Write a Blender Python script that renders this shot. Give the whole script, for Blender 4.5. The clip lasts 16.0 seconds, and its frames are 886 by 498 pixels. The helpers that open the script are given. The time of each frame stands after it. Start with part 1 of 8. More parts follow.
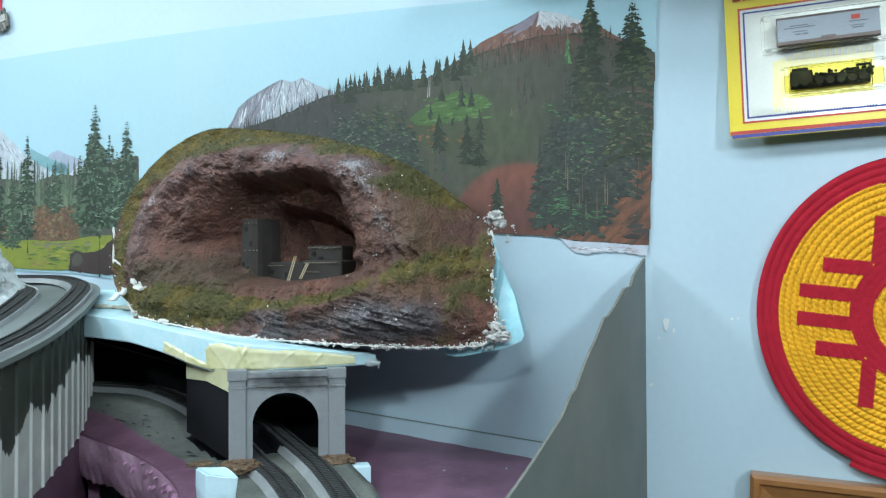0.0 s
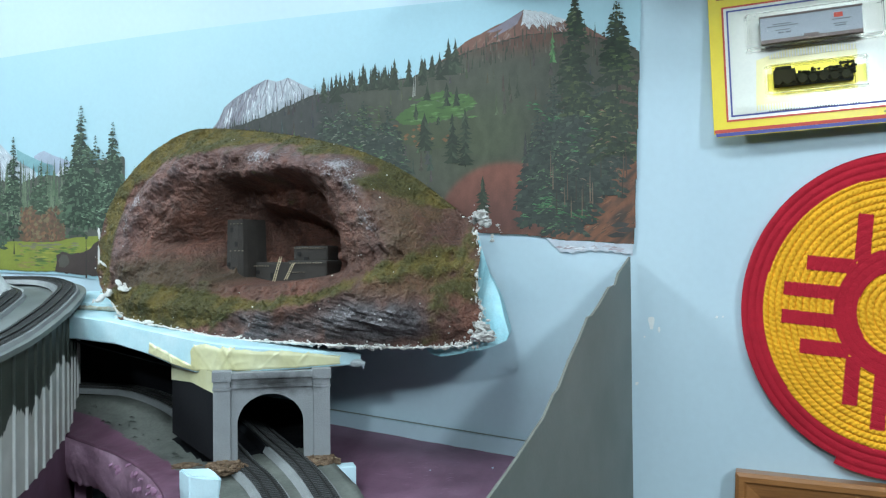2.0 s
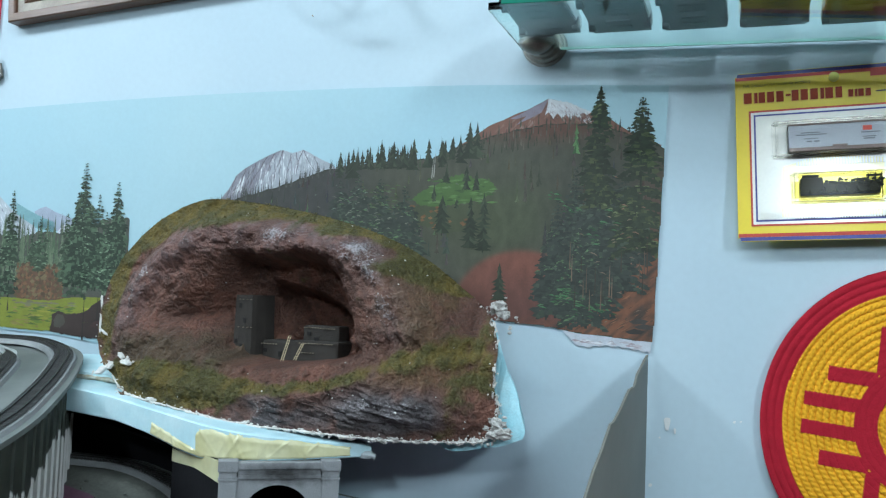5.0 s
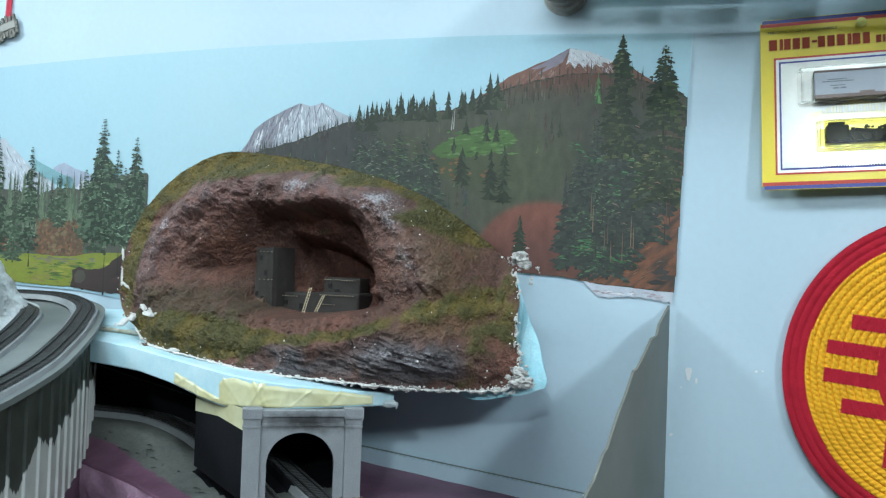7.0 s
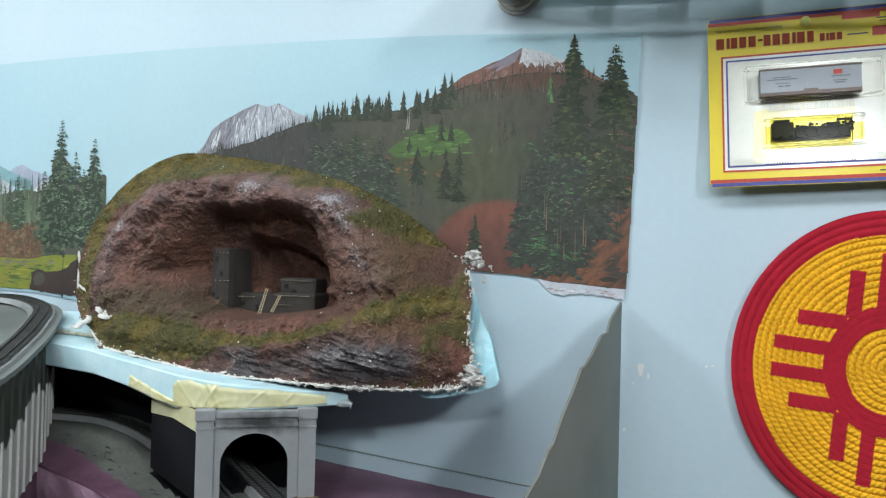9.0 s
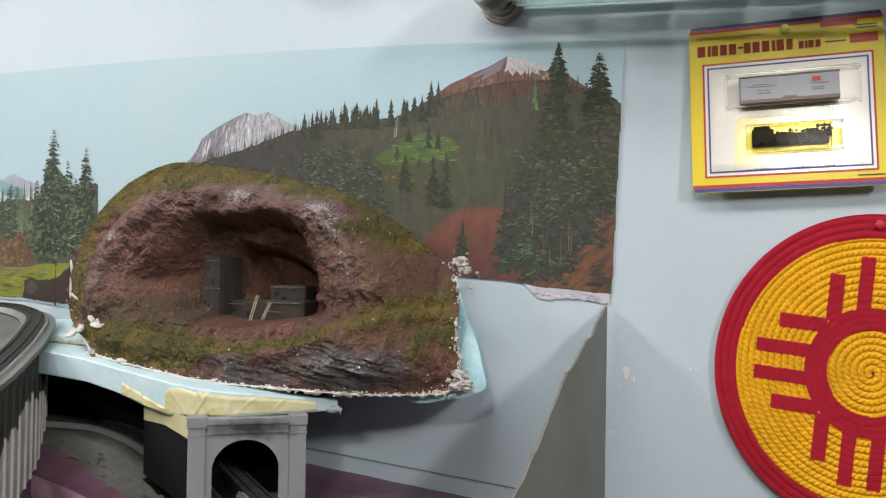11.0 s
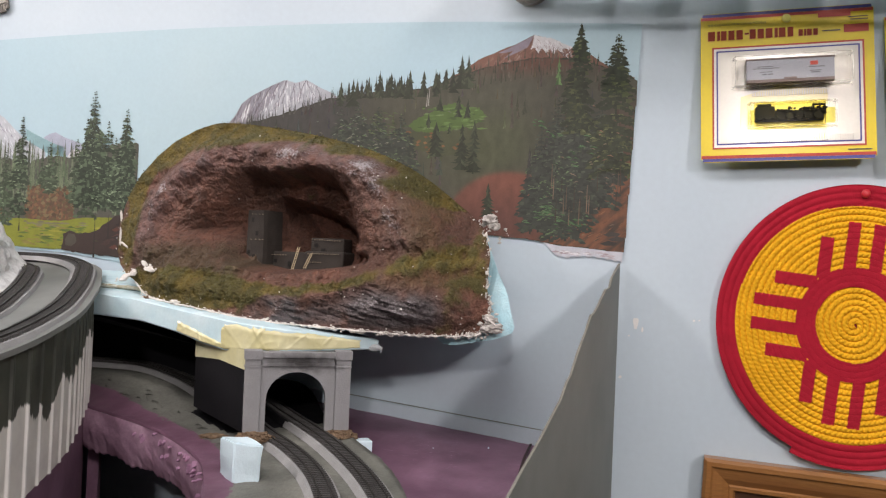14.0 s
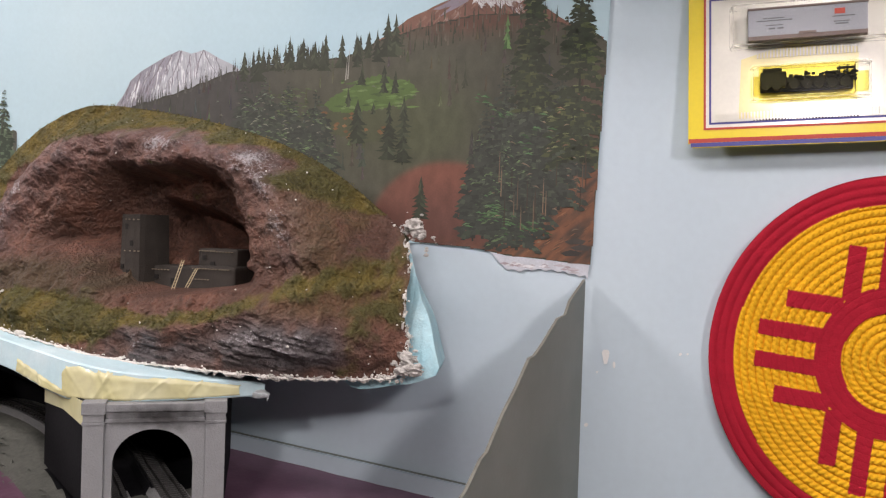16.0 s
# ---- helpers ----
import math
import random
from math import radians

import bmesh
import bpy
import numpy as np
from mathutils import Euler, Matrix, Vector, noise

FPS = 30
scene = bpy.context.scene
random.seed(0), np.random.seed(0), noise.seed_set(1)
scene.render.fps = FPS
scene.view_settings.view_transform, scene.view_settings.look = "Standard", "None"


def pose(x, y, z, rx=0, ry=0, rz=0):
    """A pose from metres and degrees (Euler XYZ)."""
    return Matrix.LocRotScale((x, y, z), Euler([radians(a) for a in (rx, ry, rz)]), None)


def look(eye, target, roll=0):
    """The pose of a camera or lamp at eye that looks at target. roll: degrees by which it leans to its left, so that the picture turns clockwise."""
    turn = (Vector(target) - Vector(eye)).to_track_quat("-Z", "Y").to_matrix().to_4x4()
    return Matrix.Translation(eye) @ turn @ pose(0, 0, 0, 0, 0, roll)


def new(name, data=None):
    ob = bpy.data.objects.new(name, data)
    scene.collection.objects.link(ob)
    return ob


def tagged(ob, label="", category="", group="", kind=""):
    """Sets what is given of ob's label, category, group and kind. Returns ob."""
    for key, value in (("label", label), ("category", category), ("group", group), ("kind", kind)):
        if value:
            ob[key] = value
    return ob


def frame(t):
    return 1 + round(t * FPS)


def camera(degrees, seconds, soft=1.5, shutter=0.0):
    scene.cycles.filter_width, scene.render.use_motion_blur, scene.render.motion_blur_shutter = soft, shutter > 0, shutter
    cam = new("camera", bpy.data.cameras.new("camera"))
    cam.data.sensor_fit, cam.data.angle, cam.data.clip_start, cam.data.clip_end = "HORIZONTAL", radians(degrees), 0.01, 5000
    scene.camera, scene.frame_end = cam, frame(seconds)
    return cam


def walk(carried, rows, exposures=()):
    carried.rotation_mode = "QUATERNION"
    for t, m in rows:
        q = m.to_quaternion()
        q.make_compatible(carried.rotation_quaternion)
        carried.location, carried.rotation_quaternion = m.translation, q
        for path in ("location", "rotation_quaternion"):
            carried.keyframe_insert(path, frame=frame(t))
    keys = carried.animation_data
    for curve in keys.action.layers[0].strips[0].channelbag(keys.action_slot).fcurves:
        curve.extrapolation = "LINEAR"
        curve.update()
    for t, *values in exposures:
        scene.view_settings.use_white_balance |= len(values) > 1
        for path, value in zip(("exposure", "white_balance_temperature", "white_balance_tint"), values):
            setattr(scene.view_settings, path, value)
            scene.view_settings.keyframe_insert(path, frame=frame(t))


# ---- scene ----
# ---------------------------------------------------------------- camera
cam = camera(54.0, 16.0, soft=1.25)
PATH = [
    (0, 0.1072, -0.7776, 1.1822, 90.93, 0.23, 21.20),
    (0.5, 0.1074, -0.7762, 1.1822, 90.76, 0.21, 21.20),
    (1, 0.1100, -0.7754, 1.1811, 90.73, 0.22, 21.27),
    (1.5, 0.1152, -0.7736, 1.1856, 90.60, 0.63, 21.10),
    (2, 0.1156, -0.7737, 1.1837, 90.79, 0.51, 20.92),
    (2.5, 0.1142, -0.7761, 1.1900, 90.71, -0.39, 20.83),
    (3, 0.1317, -0.7742, 1.2451, 91.36, 0.20, 20.25),
    (3.2, 0.1329, -0.7705, 1.2500, 92.66, 0.03, 19.76),
    (3.5, 0.1307, -0.7673, 1.2531, 93.86, -0.26, 19.28),
    (3.8, 0.1227, -0.7666, 1.2515, 94.45, -0.65, 18.98),
    (4.2, 0.1068, -0.7683, 1.2445, 94.50, -1.24, 18.83),
    (4.6, 0.0896, -0.7718, 1.2354, 94.01, -1.78, 18.91),
    (5, 0.0761, -0.7756, 1.2276, 93.29, -2.15, 19.18),
    (5.3, 0.0717, -0.7780, 1.2247, 92.79, -2.23, 19.48),
    (5.5, 0.0710, -0.7801, 1.2247, 92.44, -2.26, 19.77),
    (6, 0.0683, -0.7798, 1.2206, 92.00, -2.05, 20.02),
    (6.5, 0.0641, -0.7783, 1.2180, 91.47, -2.37, 20.00),
    (7, 0.0672, -0.7760, 1.2112, 91.25, -2.03, 19.87),
    (7.5, 0.0721, -0.7762, 1.2113, 91.07, -1.87, 19.61),
    (8, 0.0782, -0.7762, 1.2166, 90.80, -1.74, 19.36),
    (8.5, 0.0877, -0.7745, 1.2154, 91.03, -1.42, 18.91),
    (9, 0.0922, -0.7727, 1.2160, 90.93, -1.42, 18.73),
    (9.2, 0.0932, -0.7730, 1.2160, 90.92, -1.67, 18.83),
    (9.7, 0.0952, -0.7741, 1.2167, 90.90, -1.74, 18.81),
    (10.25, 0.0982, -0.7763, 1.2186, 90.87, -1.38, 18.56),
    (10.8, 0.1013, -0.7796, 1.2212, 90.88, -0.97, 18.38),
    (11.3, 0.1036, -0.7832, 1.2238, 90.93, -0.92, 18.54),
    (11.5, 0.1046, -0.7854, 1.2253, 90.97, -1.04, 18.76),
    (12, 0.1047, -0.7877, 1.2377, 91.07, -1.53, 20.16),
    (12.5, 0.0826, -0.8428, 1.2372, 90.69, -1.84, 19.51),
    (13, 0.0890, -0.8915, 1.2139, 90.76, -1.07, 17.78),
    (13.5, 0.0706, -0.8955, 1.2108, 90.91, -3.52, 15.99),
    (14, 0.0619, -0.8710, 1.1816, 90.76, -2.43, 15.79),
    (14.5, 0.0655, -0.8583, 1.1821, 90.39, -2.24, 15.91),
    (15, 0.0737, -0.8678, 1.1748, 90.98, -3.50, 15.17),
    (15.5, 0.0826, -0.8360, 1.1833, 90.51, -3.73, 15.31),
    (16, 0.1063, -0.6628, 1.2191, 88.82, -1.86, 18.82),

]
walk(cam, [(t, pose(x, y, z, rx, ry, rz)) for t, x, y, z, rx, ry, rz in PATH],
     exposures=[(0.0, 0.17, 5320, -4), (2.6, 0.11, 5300, -4), (5.5, -0.09, 5290, -2), (7.0, 0.07, 5330, -3), (7.5, 0.09, 5400, -2), (8.4, 0.11, 5550, 1), (9.0, 0.03, 5840, 3), (11.3, -0.05, 6720, 14), (12.5, -0.04, 6820, 17), (14.0, 0.0, 6800, 20), (16.0, 0.0, 6770, 21)])

# ---------------------------------------------------------------- light
world = bpy.data.worlds.new("room_air")
scene.world = world
world.use_nodes = True
world.node_tree.nodes["Background"].inputs["Color"].default_value = (0.8, 0.9, 1.0, 1)
world.node_tree.nodes["Background"].inputs["Strength"].default_value = 0.03


def tube_lamp(name, eye, target, sx, sy, watts, colour):
    data = bpy.data.lights.new(name, "AREA")
    data.shape, data.size, data.size_y, data.energy, data.color = "RECTANGLE", sx, sy, watts, colour
    ob = new(name, data)
    ob.matrix_world = look(eye, target)
    return ob


tube_lamp("ceiling_lamp", (-1.75, -1.00, 2.34), (-0.45, -0.15, 1.1), 0.20, 0.6, 33, (1.0, 0.98, 0.95))
tube_lamp("ceiling_lamp", (1.75, -2.00, 2.36), (0.0, -0.10, 1.1), 0.20, 0.45, 43, (1.0, 0.98, 0.95))
tube_lamp("ceiling_lamp", (-0.30, -1.00, 2.38), (-0.15, -0.10, 1.2), 1.2, 0.25, 20, (1.0, 0.98, 0.95))
tube_lamp("shop_lamp", (0.38, -2.75, 2.20), (0.1, -0.2, 1.25), 0.17, 0.10, 13.5, (1.0, 0.98, 0.95))


# ---------------------------------------------------------------- helpers
def mesh_object(name, me, material, parent=None, label=""):
    ob = new(name, me)
    mats = material if isinstance(material, (list, tuple)) else [material]
    for m in mats:
        me.materials.append(m)
    if parent is not None:
        ob.parent = parent
        if parent.parent is None:
            ob.matrix_parent_inverse = parent.matrix_basis.inverted()
    if label:
        ob["label"] = label
    return ob


def part(name, bm, material, parent=None, label="", smooth=False):
    """Links a bmesh, built in world places, as one mesh under a thing or a part."""
    bmesh.ops.recalc_face_normals(bm, faces=bm.faces[:])
    me = bpy.data.meshes.new(name)
    bm.to_mesh(me)
    bm.free()
    if smooth:
        me.polygons.foreach_set("use_smooth", [True] * len(me.polygons))
    return mesh_object(name, me, material, parent, label)


def part_np(name, verts, faces, material, parent=None, label="", smooth=True, colour=None):
    me = bpy.data.meshes.new(name)
    me.from_pydata([tuple(v) for v in verts], [], faces)
    if smooth:
        me.polygons.foreach_set("use_smooth", [True] * len(me.polygons))
    if colour is not None:
        att = me.color_attributes.new("paint", "FLOAT_COLOR", "POINT")
        rgba = np.ones((len(verts), 4), np.float32)
        rgba[:, :np.shape(colour)[1]] = colour
        att.data.foreach_set("color", rgba.ravel())
    me.update()
    return mesh_object(name, me, material, parent, label)


def thing(name, x, y, z, label, category, group="", kind=""):
    ob = new(name)
    ob.matrix_basis = Matrix.Translation((x, y, z))
    ob.empty_display_size = 0.02
    return tagged(ob, label, category, group, kind)


def box(bm, x0, x1, y0, y1, z0, z1, m=None):
    vs = [bm.verts.new((x, y, z)) for x in (x0, x1) for y in (y0, y1) for z in (z0, z1)]
    if m is not None:
        for v in vs:
            v.co = m @ v.co
    fs = [(0, 1, 3, 2), (4, 6, 7, 5), (0, 4, 5, 1), (2, 3, 7, 6), (0, 2, 6, 4), (1, 5, 7, 3)]
    return [bm.faces.new([vs[i] for i in f]) for f in fs]


def round_box(bm, x0, x1, y0, y1, z0, z1, r, m=None, seg=2):
    t = bmesh.new()
    box(t, x0, x1, y0, y1, z0, z1)
    bmesh.ops.bevel(t, geom=t.edges[:], offset=r, segments=seg, affect="EDGES", profile=0.6)
    join(bm, t, m)


def join(bm, t, m=None):
    index = {}
    for v in t.verts:
        index[v] = bm.verts.new(m @ v.co if m is not None else v.co)
    for f in t.faces:
        bm.faces.new([index[v] for v in f.verts])
    t.free()


def prism(bm, pts, lo, hi):
    """A solid between the closed rings lo(p) and hi(p) of the plan points."""
    a = [bm.verts.new(lo(p)) for p in pts]
    b = [bm.verts.new(hi(p)) for p in pts]
    n = len(pts)
    bm.faces.new(a)
    bm.faces.new(b)
    for i in range(n):
        j = (i + 1) % n
        bm.faces.new((a[i], a[j], b[j], b[i]))


def tube(bm, pts, r, n=8):
    rings = []
    for i, p in enumerate(pts):
        p = Vector(p)
        d = (Vector(pts[min(i + 1, len(pts) - 1)]) - Vector(pts[max(i - 1, 0)])).normalized()
        u = d.orthogonal().normalized()
        w = d.cross(u)
        rr = r[i] if isinstance(r, (list, tuple)) else r
        rings.append([bm.verts.new(p + rr * (math.cos(a) * u + math.sin(a) * w)) for a in (2 * math.pi * k / n for k in range(n))])
    for a, b in zip(rings, rings[1:]):
        for k in range(n):
            bm.faces.new((a[k], a[(k + 1) % n], b[(k + 1) % n], b[k]))
    bm.faces.new(rings[0])
    bm.faces.new(rings[-1])


def spline(pts, step, closed=False):
    """Catmull-Rom through the points, resampled evenly."""
    p = np.array(pts, float)
    q = np.vstack([p[-1:], p, p[:2]]) if closed else np.vstack([2 * p[:1] - p[1:2], p, 2 * p[-1:] - p[-2:-1]])
    out = []
    for i in range(len(q) - 3):
        a, b, c, d = q[i:i + 4]
        for t in np.linspace(0, 1, 16, endpoint=False):
            out.append(0.5 * (2 * b + (c - a) * t + (2 * a - 5 * b + 4 * c - d) * t * t + (3 * b - a - 3 * c + d) * t ** 3))
    out.append(q[-2])
    out = np.array(out)
    s = np.concatenate([[0], np.cumsum(np.linalg.norm(np.diff(out, axis=0), axis=1))])
    n = max(2, int(round(s[-1] / step)))
    k = np.linspace(0, s[-1], n + 1)
    return np.stack([np.interp(k, s, out[:, i]) for i in range(p.shape[1])], 1)


def fbm(x, y, z, f, octaves=4):
    v, a = 0.0, 0.5
    for _ in range(octaves):
        v += a * noise.noise((x * f, y * f, z * f))
        f *= 2.07
        a *= 0.5
    return v


def smooth(a, b, x):
    t = np.clip((x - a) / (b - a), 0, 1)
    return t * t * (3 - 2 * t)


# ---------------------------------------------------------------- materials
def material(name, colour, rough=0.6, var=0.15, scale=30.0, fine=300.0, bump=0.15, metal=0.0, coat=0.0, second=None, attr=False, spec=0.5, stretch=(1, 1, 1), patch=0.5):
    m = bpy.data.materials.new(name)
    m.use_nodes = True
    nt = m.node_tree
    nodes, link = nt.nodes, nt.links.new
    b = nodes["Principled BSDF"]
    b.inputs["Roughness"].default_value, b.inputs["Metallic"].default_value = rough, metal
    b.inputs["Coat Weight"].default_value = coat
    b.inputs["Coat Roughness"].default_value = 0.2
    b.inputs["Specular IOR Level"].default_value = spec
    tc = nodes.new("ShaderNodeTexCoord")
    mp = nodes.new("ShaderNodeMapping")
    mp.inputs["Scale"].default_value = stretch
    link(tc.outputs["Object"], mp.inputs["Vector"])

    def nz(s, detail=4):
        n = nodes.new("ShaderNodeTexNoise")
        n.inputs["Scale"].default_value, n.inputs["Detail"].default_value = s, detail
        link(mp.outputs["Vector"], n.inputs["Vector"])
        return n

    big, small = nz(scale), nz(fine)
    if attr:
        src = nodes.new("ShaderNodeAttribute")
        src.attribute_name = "paint"
        base = src.outputs["Color"]
    else:
        mix = nodes.new("ShaderNodeMix")
        mix.data_type = "RGBA"
        ramp = nodes.new("ShaderNodeMapRange")
        ramp.inputs["From Min"].default_value, ramp.inputs["From Max"].default_value = patch - 0.12, patch + 0.22
        link(big.outputs["Fac"], ramp.inputs["Value"])
        link(ramp.outputs["Result"], mix.inputs["Factor"])
        mix.inputs["A"].default_value = (*colour, 1)
        mix.inputs["B"].default_value = (*(second or colour), 1)
        base = mix.outputs["Result"]
    add = nodes.new("ShaderNodeMath")
    add.operation = "ADD"
    link(big.outputs["Fac"], add.inputs[0])
    link(small.outputs["Fac"], add.inputs[1])
    rng = nodes.new("ShaderNodeMapRange")
    rng.inputs["From Min"].default_value, rng.inputs["From Max"].default_value = 0.6, 1.4
    rng.inputs["To Min"].default_value, rng.inputs["To Max"].default_value = 1 - var, 1 + var
    link(add.outputs[0], rng.inputs["Value"])
    mul = nodes.new("ShaderNodeVectorMath")
    mul.operation = "SCALE"
    link(base, mul.inputs[0])
    link(rng.outputs["Result"], mul.inputs["Scale"])
    link(mul.outputs["Vector"], b.inputs["Base Color"])
    if bump:
        bp = nodes.new("ShaderNodeBump")
        bp.inputs["Strength"].default_value, bp.inputs["Distance"].default_value = min(bump, 1.0), 0.002 if bump < 0.9 else 0.0045
        link(add.outputs[0], bp.inputs["Height"])
        link(bp.outputs["Normal"], b.inputs["Normal"])
    rr = nodes.new("ShaderNodeMapRange")
    rr.inputs["To Min"].default_value, rr.inputs["To Max"].default_value = max(rough - 0.08, 0.02), min(rough + 0.08, 1)
    link(small.outputs["Fac"], rr.inputs["Value"])
    link(rr.outputs["Result"], b.inputs["Roughness"])
    return m


def add_soot(m, place, along, size, depth):
    """A sooty patch with ragged edges over a cast part, centred on a place."""
    nt = m.node_tree
    nodes, link = nt.nodes, nt.links.new
    b = nodes["Principled BSDF"]
    old = b.inputs["Base Color"].links[0].from_socket
    tc = nodes.new("ShaderNodeTexCoord")
    d = nodes.new("ShaderNodeVectorMath")
    d.operation = "SUBTRACT"
    d.inputs[1].default_value = place
    link(tc.outputs["Object"], d.inputs[0])
    sc = nodes.new("ShaderNodeVectorMath")
    sc.operation = "MULTIPLY"
    sc.inputs[1].default_value = (along[0] / size, along[1] / size, 1 / depth)
    link(d.outputs["Vector"], sc.inputs[0])
    ln = nodes.new("ShaderNodeVectorMath")
    ln.operation = "LENGTH"
    link(sc.outputs["Vector"], ln.inputs[0])
    n = nodes.new("ShaderNodeTexNoise")
    n.inputs["Scale"].default_value, n.inputs["Detail"].default_value = 130, 4
    link(tc.outputs["Object"], n.inputs["Vector"])
    a = nodes.new("ShaderNodeMath")
    a.operation = "MULTIPLY_ADD"
    a.inputs[1].default_value = 1.3
    link(n.outputs["Fac"], a.inputs[0])
    link(ln.outputs["Value"], a.inputs[2])
    r = nodes.new("ShaderNodeMapRange")
    r.inputs["From Min"].default_value, r.inputs["From Max"].default_value = 1.95, 0.85
    r.inputs["To Min"].default_value, r.inputs["To Max"].default_value = 0.0, 0.93
    link(a.outputs[0], r.inputs["Value"])
    mix = nodes.new("ShaderNodeMix")
    mix.data_type = "RGBA"
    link(r.outputs["Result"], mix.inputs["Factor"])
    link(old, mix.inputs["A"])
    mix.inputs["B"].default_value = (0.022, 0.02, 0.02, 1)
    link(mix.outputs["Result"], b.inputs["Base Color"])


def add_dust(m, colour):
    """Pale dry-brushed grains, as thick as the paint's alpha says."""
    nt = m.node_tree
    nodes, link = nt.nodes, nt.links.new
    b = nodes["Principled BSDF"]
    old = b.inputs["Base Color"].links[0].from_socket
    src = nodes.new("ShaderNodeAttribute")
    src.attribute_name = "paint"
    tc = nodes.new("ShaderNodeTexCoord")
    total = src.outputs["Alpha"]
    for scale, amount in ((420, 1.6), (1100, 1.3)):
        n = nodes.new("ShaderNodeTexNoise")
        n.inputs["Scale"].default_value, n.inputs["Detail"].default_value = scale, 3
        link(tc.outputs["Object"], n.inputs["Vector"])
        k = nodes.new("ShaderNodeMath")
        k.operation = "MULTIPLY_ADD"
        k.inputs[1].default_value = amount
        link(n.outputs["Fac"], k.inputs[0])
        link(total, k.inputs[2])
        total = k.outputs[0]
    r = nodes.new("ShaderNodeMapRange")
    r.inputs["From Min"].default_value, r.inputs["From Max"].default_value = 2.02, 2.55
    r.inputs["To Min"].default_value, r.inputs["To Max"].default_value = 0.0, 0.75
    link(total, r.inputs["Value"])
    mix = nodes.new("ShaderNodeMix")
    mix.data_type = "RGBA"
    link(r.outputs["Result"], mix.inputs["Factor"])
    link(old, mix.inputs["A"])
    mix.inputs["B"].default_value = (*colour, 1)
    link(mix.outputs["Result"], b.inputs["Base Color"])


def clear(name, tint, rough=0.03, ior=1.45):
    m = bpy.data.materials.new(name)
    m.use_nodes = True
    nt = m.node_tree
    b = nt.nodes["Principled BSDF"]
    b.inputs["Base Color"].default_value = (*tint, 1)
    b.inputs["Roughness"].default_value = rough
    b.inputs["IOR"].default_value = ior
    b.inputs["Transmission Weight"].default_value = 1
    return m


M_WALL = material("blue_wall_paint", (0.50, 0.605, 0.675), 0.6, 0.035, 5, 160, 0.05, second=(0.53, 0.63, 0.69))
M_WHITE = material("ceiling_paint", (0.8, 0.8, 0.78), 0.8, 0.03, 5, 200, 0.05)
M_PANEL = material("brown_wall_panel", (0.10, 0.064, 0.040), 0.6, 0.2, 8, 160, 0.1, second=(0.12, 0.08, 0.05))
M_FLOOR = material("floor_carpet", (0.085, 0.080, 0.085), 0.9, 0.2, 20, 500, 0.3)
M_PRINT = material("printed_paper", (1, 1, 1), 0.55, 0.16, 110, 650, 0.02, attr=True)
M_HILL = material("painted_plaster_hill", (1, 1, 1), 0.66, 0.36, 110, 420, 1.0, attr=True, spec=0.5)
add_dust(M_HILL, (0.50, 0.48, 0.50))
M_PLASTER = material("white_plaster", (0.72, 0.70, 0.66), 0.85, 0.15, 60, 500, 0.5)
M_CRUMB = material("crumbled_plaster", (0.62, 0.60, 0.57), 0.85, 0.35, 180, 900, 0.6, second=(0.12, 0.105, 0.09), patch=0.51)
M_FOAM_BLUE = material("light_blue_foam", (0.52, 0.72, 0.78), 0.6, 0.06, 40, 400, 0.04, second=(0.62, 0.77, 0.81))
M_FOAM_END = material("bare_foam", (0.66, 0.72, 0.74), 0.7, 0.1, 90, 600, 0.3)
M_FOAM_WHITE = material("white_foam", (0.63, 0.79, 0.86), 0.6, 0.05, 60, 700, 0.2)
M_TAPE = material("masking_tape", (0.60, 0.565, 0.295), 0.36, 0.10, 26, 200, 0.06, second=(0.71, 0.69, 0.46), coat=0.25)
M_GREY_STONE = material("grey_cast_stone", (0.275, 0.28, 0.29), 0.75, 0.1, 90, 900, 0.25)
M_BLACK = material("black_board_and_shade", (0.007, 0.007, 0.009), 0.85, 0.2, 40, 400, 0.1, spec=0.2)
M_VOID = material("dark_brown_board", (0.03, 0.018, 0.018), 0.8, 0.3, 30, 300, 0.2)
M_PURPLE = material("purple_foam", (0.160, 0.082, 0.128), 0.5, 0.16, 30, 300, 0.12, second=(0.20, 0.112, 0.165))
M_PURPLE_CHIP = material("pink_foam_chip", (0.42, 0.24, 0.36), 0.7, 0.2, 60, 600, 0.3)
M_GREY_BASE = material("grey_green_ground_paint", (0.115, 0.12, 0.105), 0.6, 0.3, 26, 300, 0.4, second=(0.155, 0.16, 0.14))
M_GREY_BOARD = material("grey_primed_board", (0.160, 0.178, 0.164), 0.6, 0.10, 14, 300, 0.06, second=(0.190, 0.206, 0.192))
M_RAW_EDGE = material("tan_board_edge", (0.17, 0.17, 0.145), 0.8, 0.2, 90, 600, 0.2)
M_ROADBED = material("grey_roadbed", (0.28, 0.285, 0.285), 0.75, 0.18, 60, 900, 0.35)
M_DECK = material("grey_deck_paint", (0.160, 0.169, 0.160), 0.55, 0.12, 20, 300, 0.1, second=(0.19, 0.20, 0.187))
M_TIE = material("dark_tie_plastic", (0.062, 0.061, 0.060), 0.40, 0.3, 100, 900, 0.1)
M_RAIL = material("dark_rail_metal", (0.045, 0.043, 0.040), 0.4, 0.3, 100, 900, 0.05, metal=0.3)
M_CORK = material("brown_cork", (0.15, 0.10, 0.065), 0.9, 0.4, 200, 900, 0.8, second=(0.24, 0.17, 0.11))
M_ADOBE = material("grey_brown_adobe", (0.034, 0.028, 0.023), 0.85, 0.3, 120, 900, 0.5)
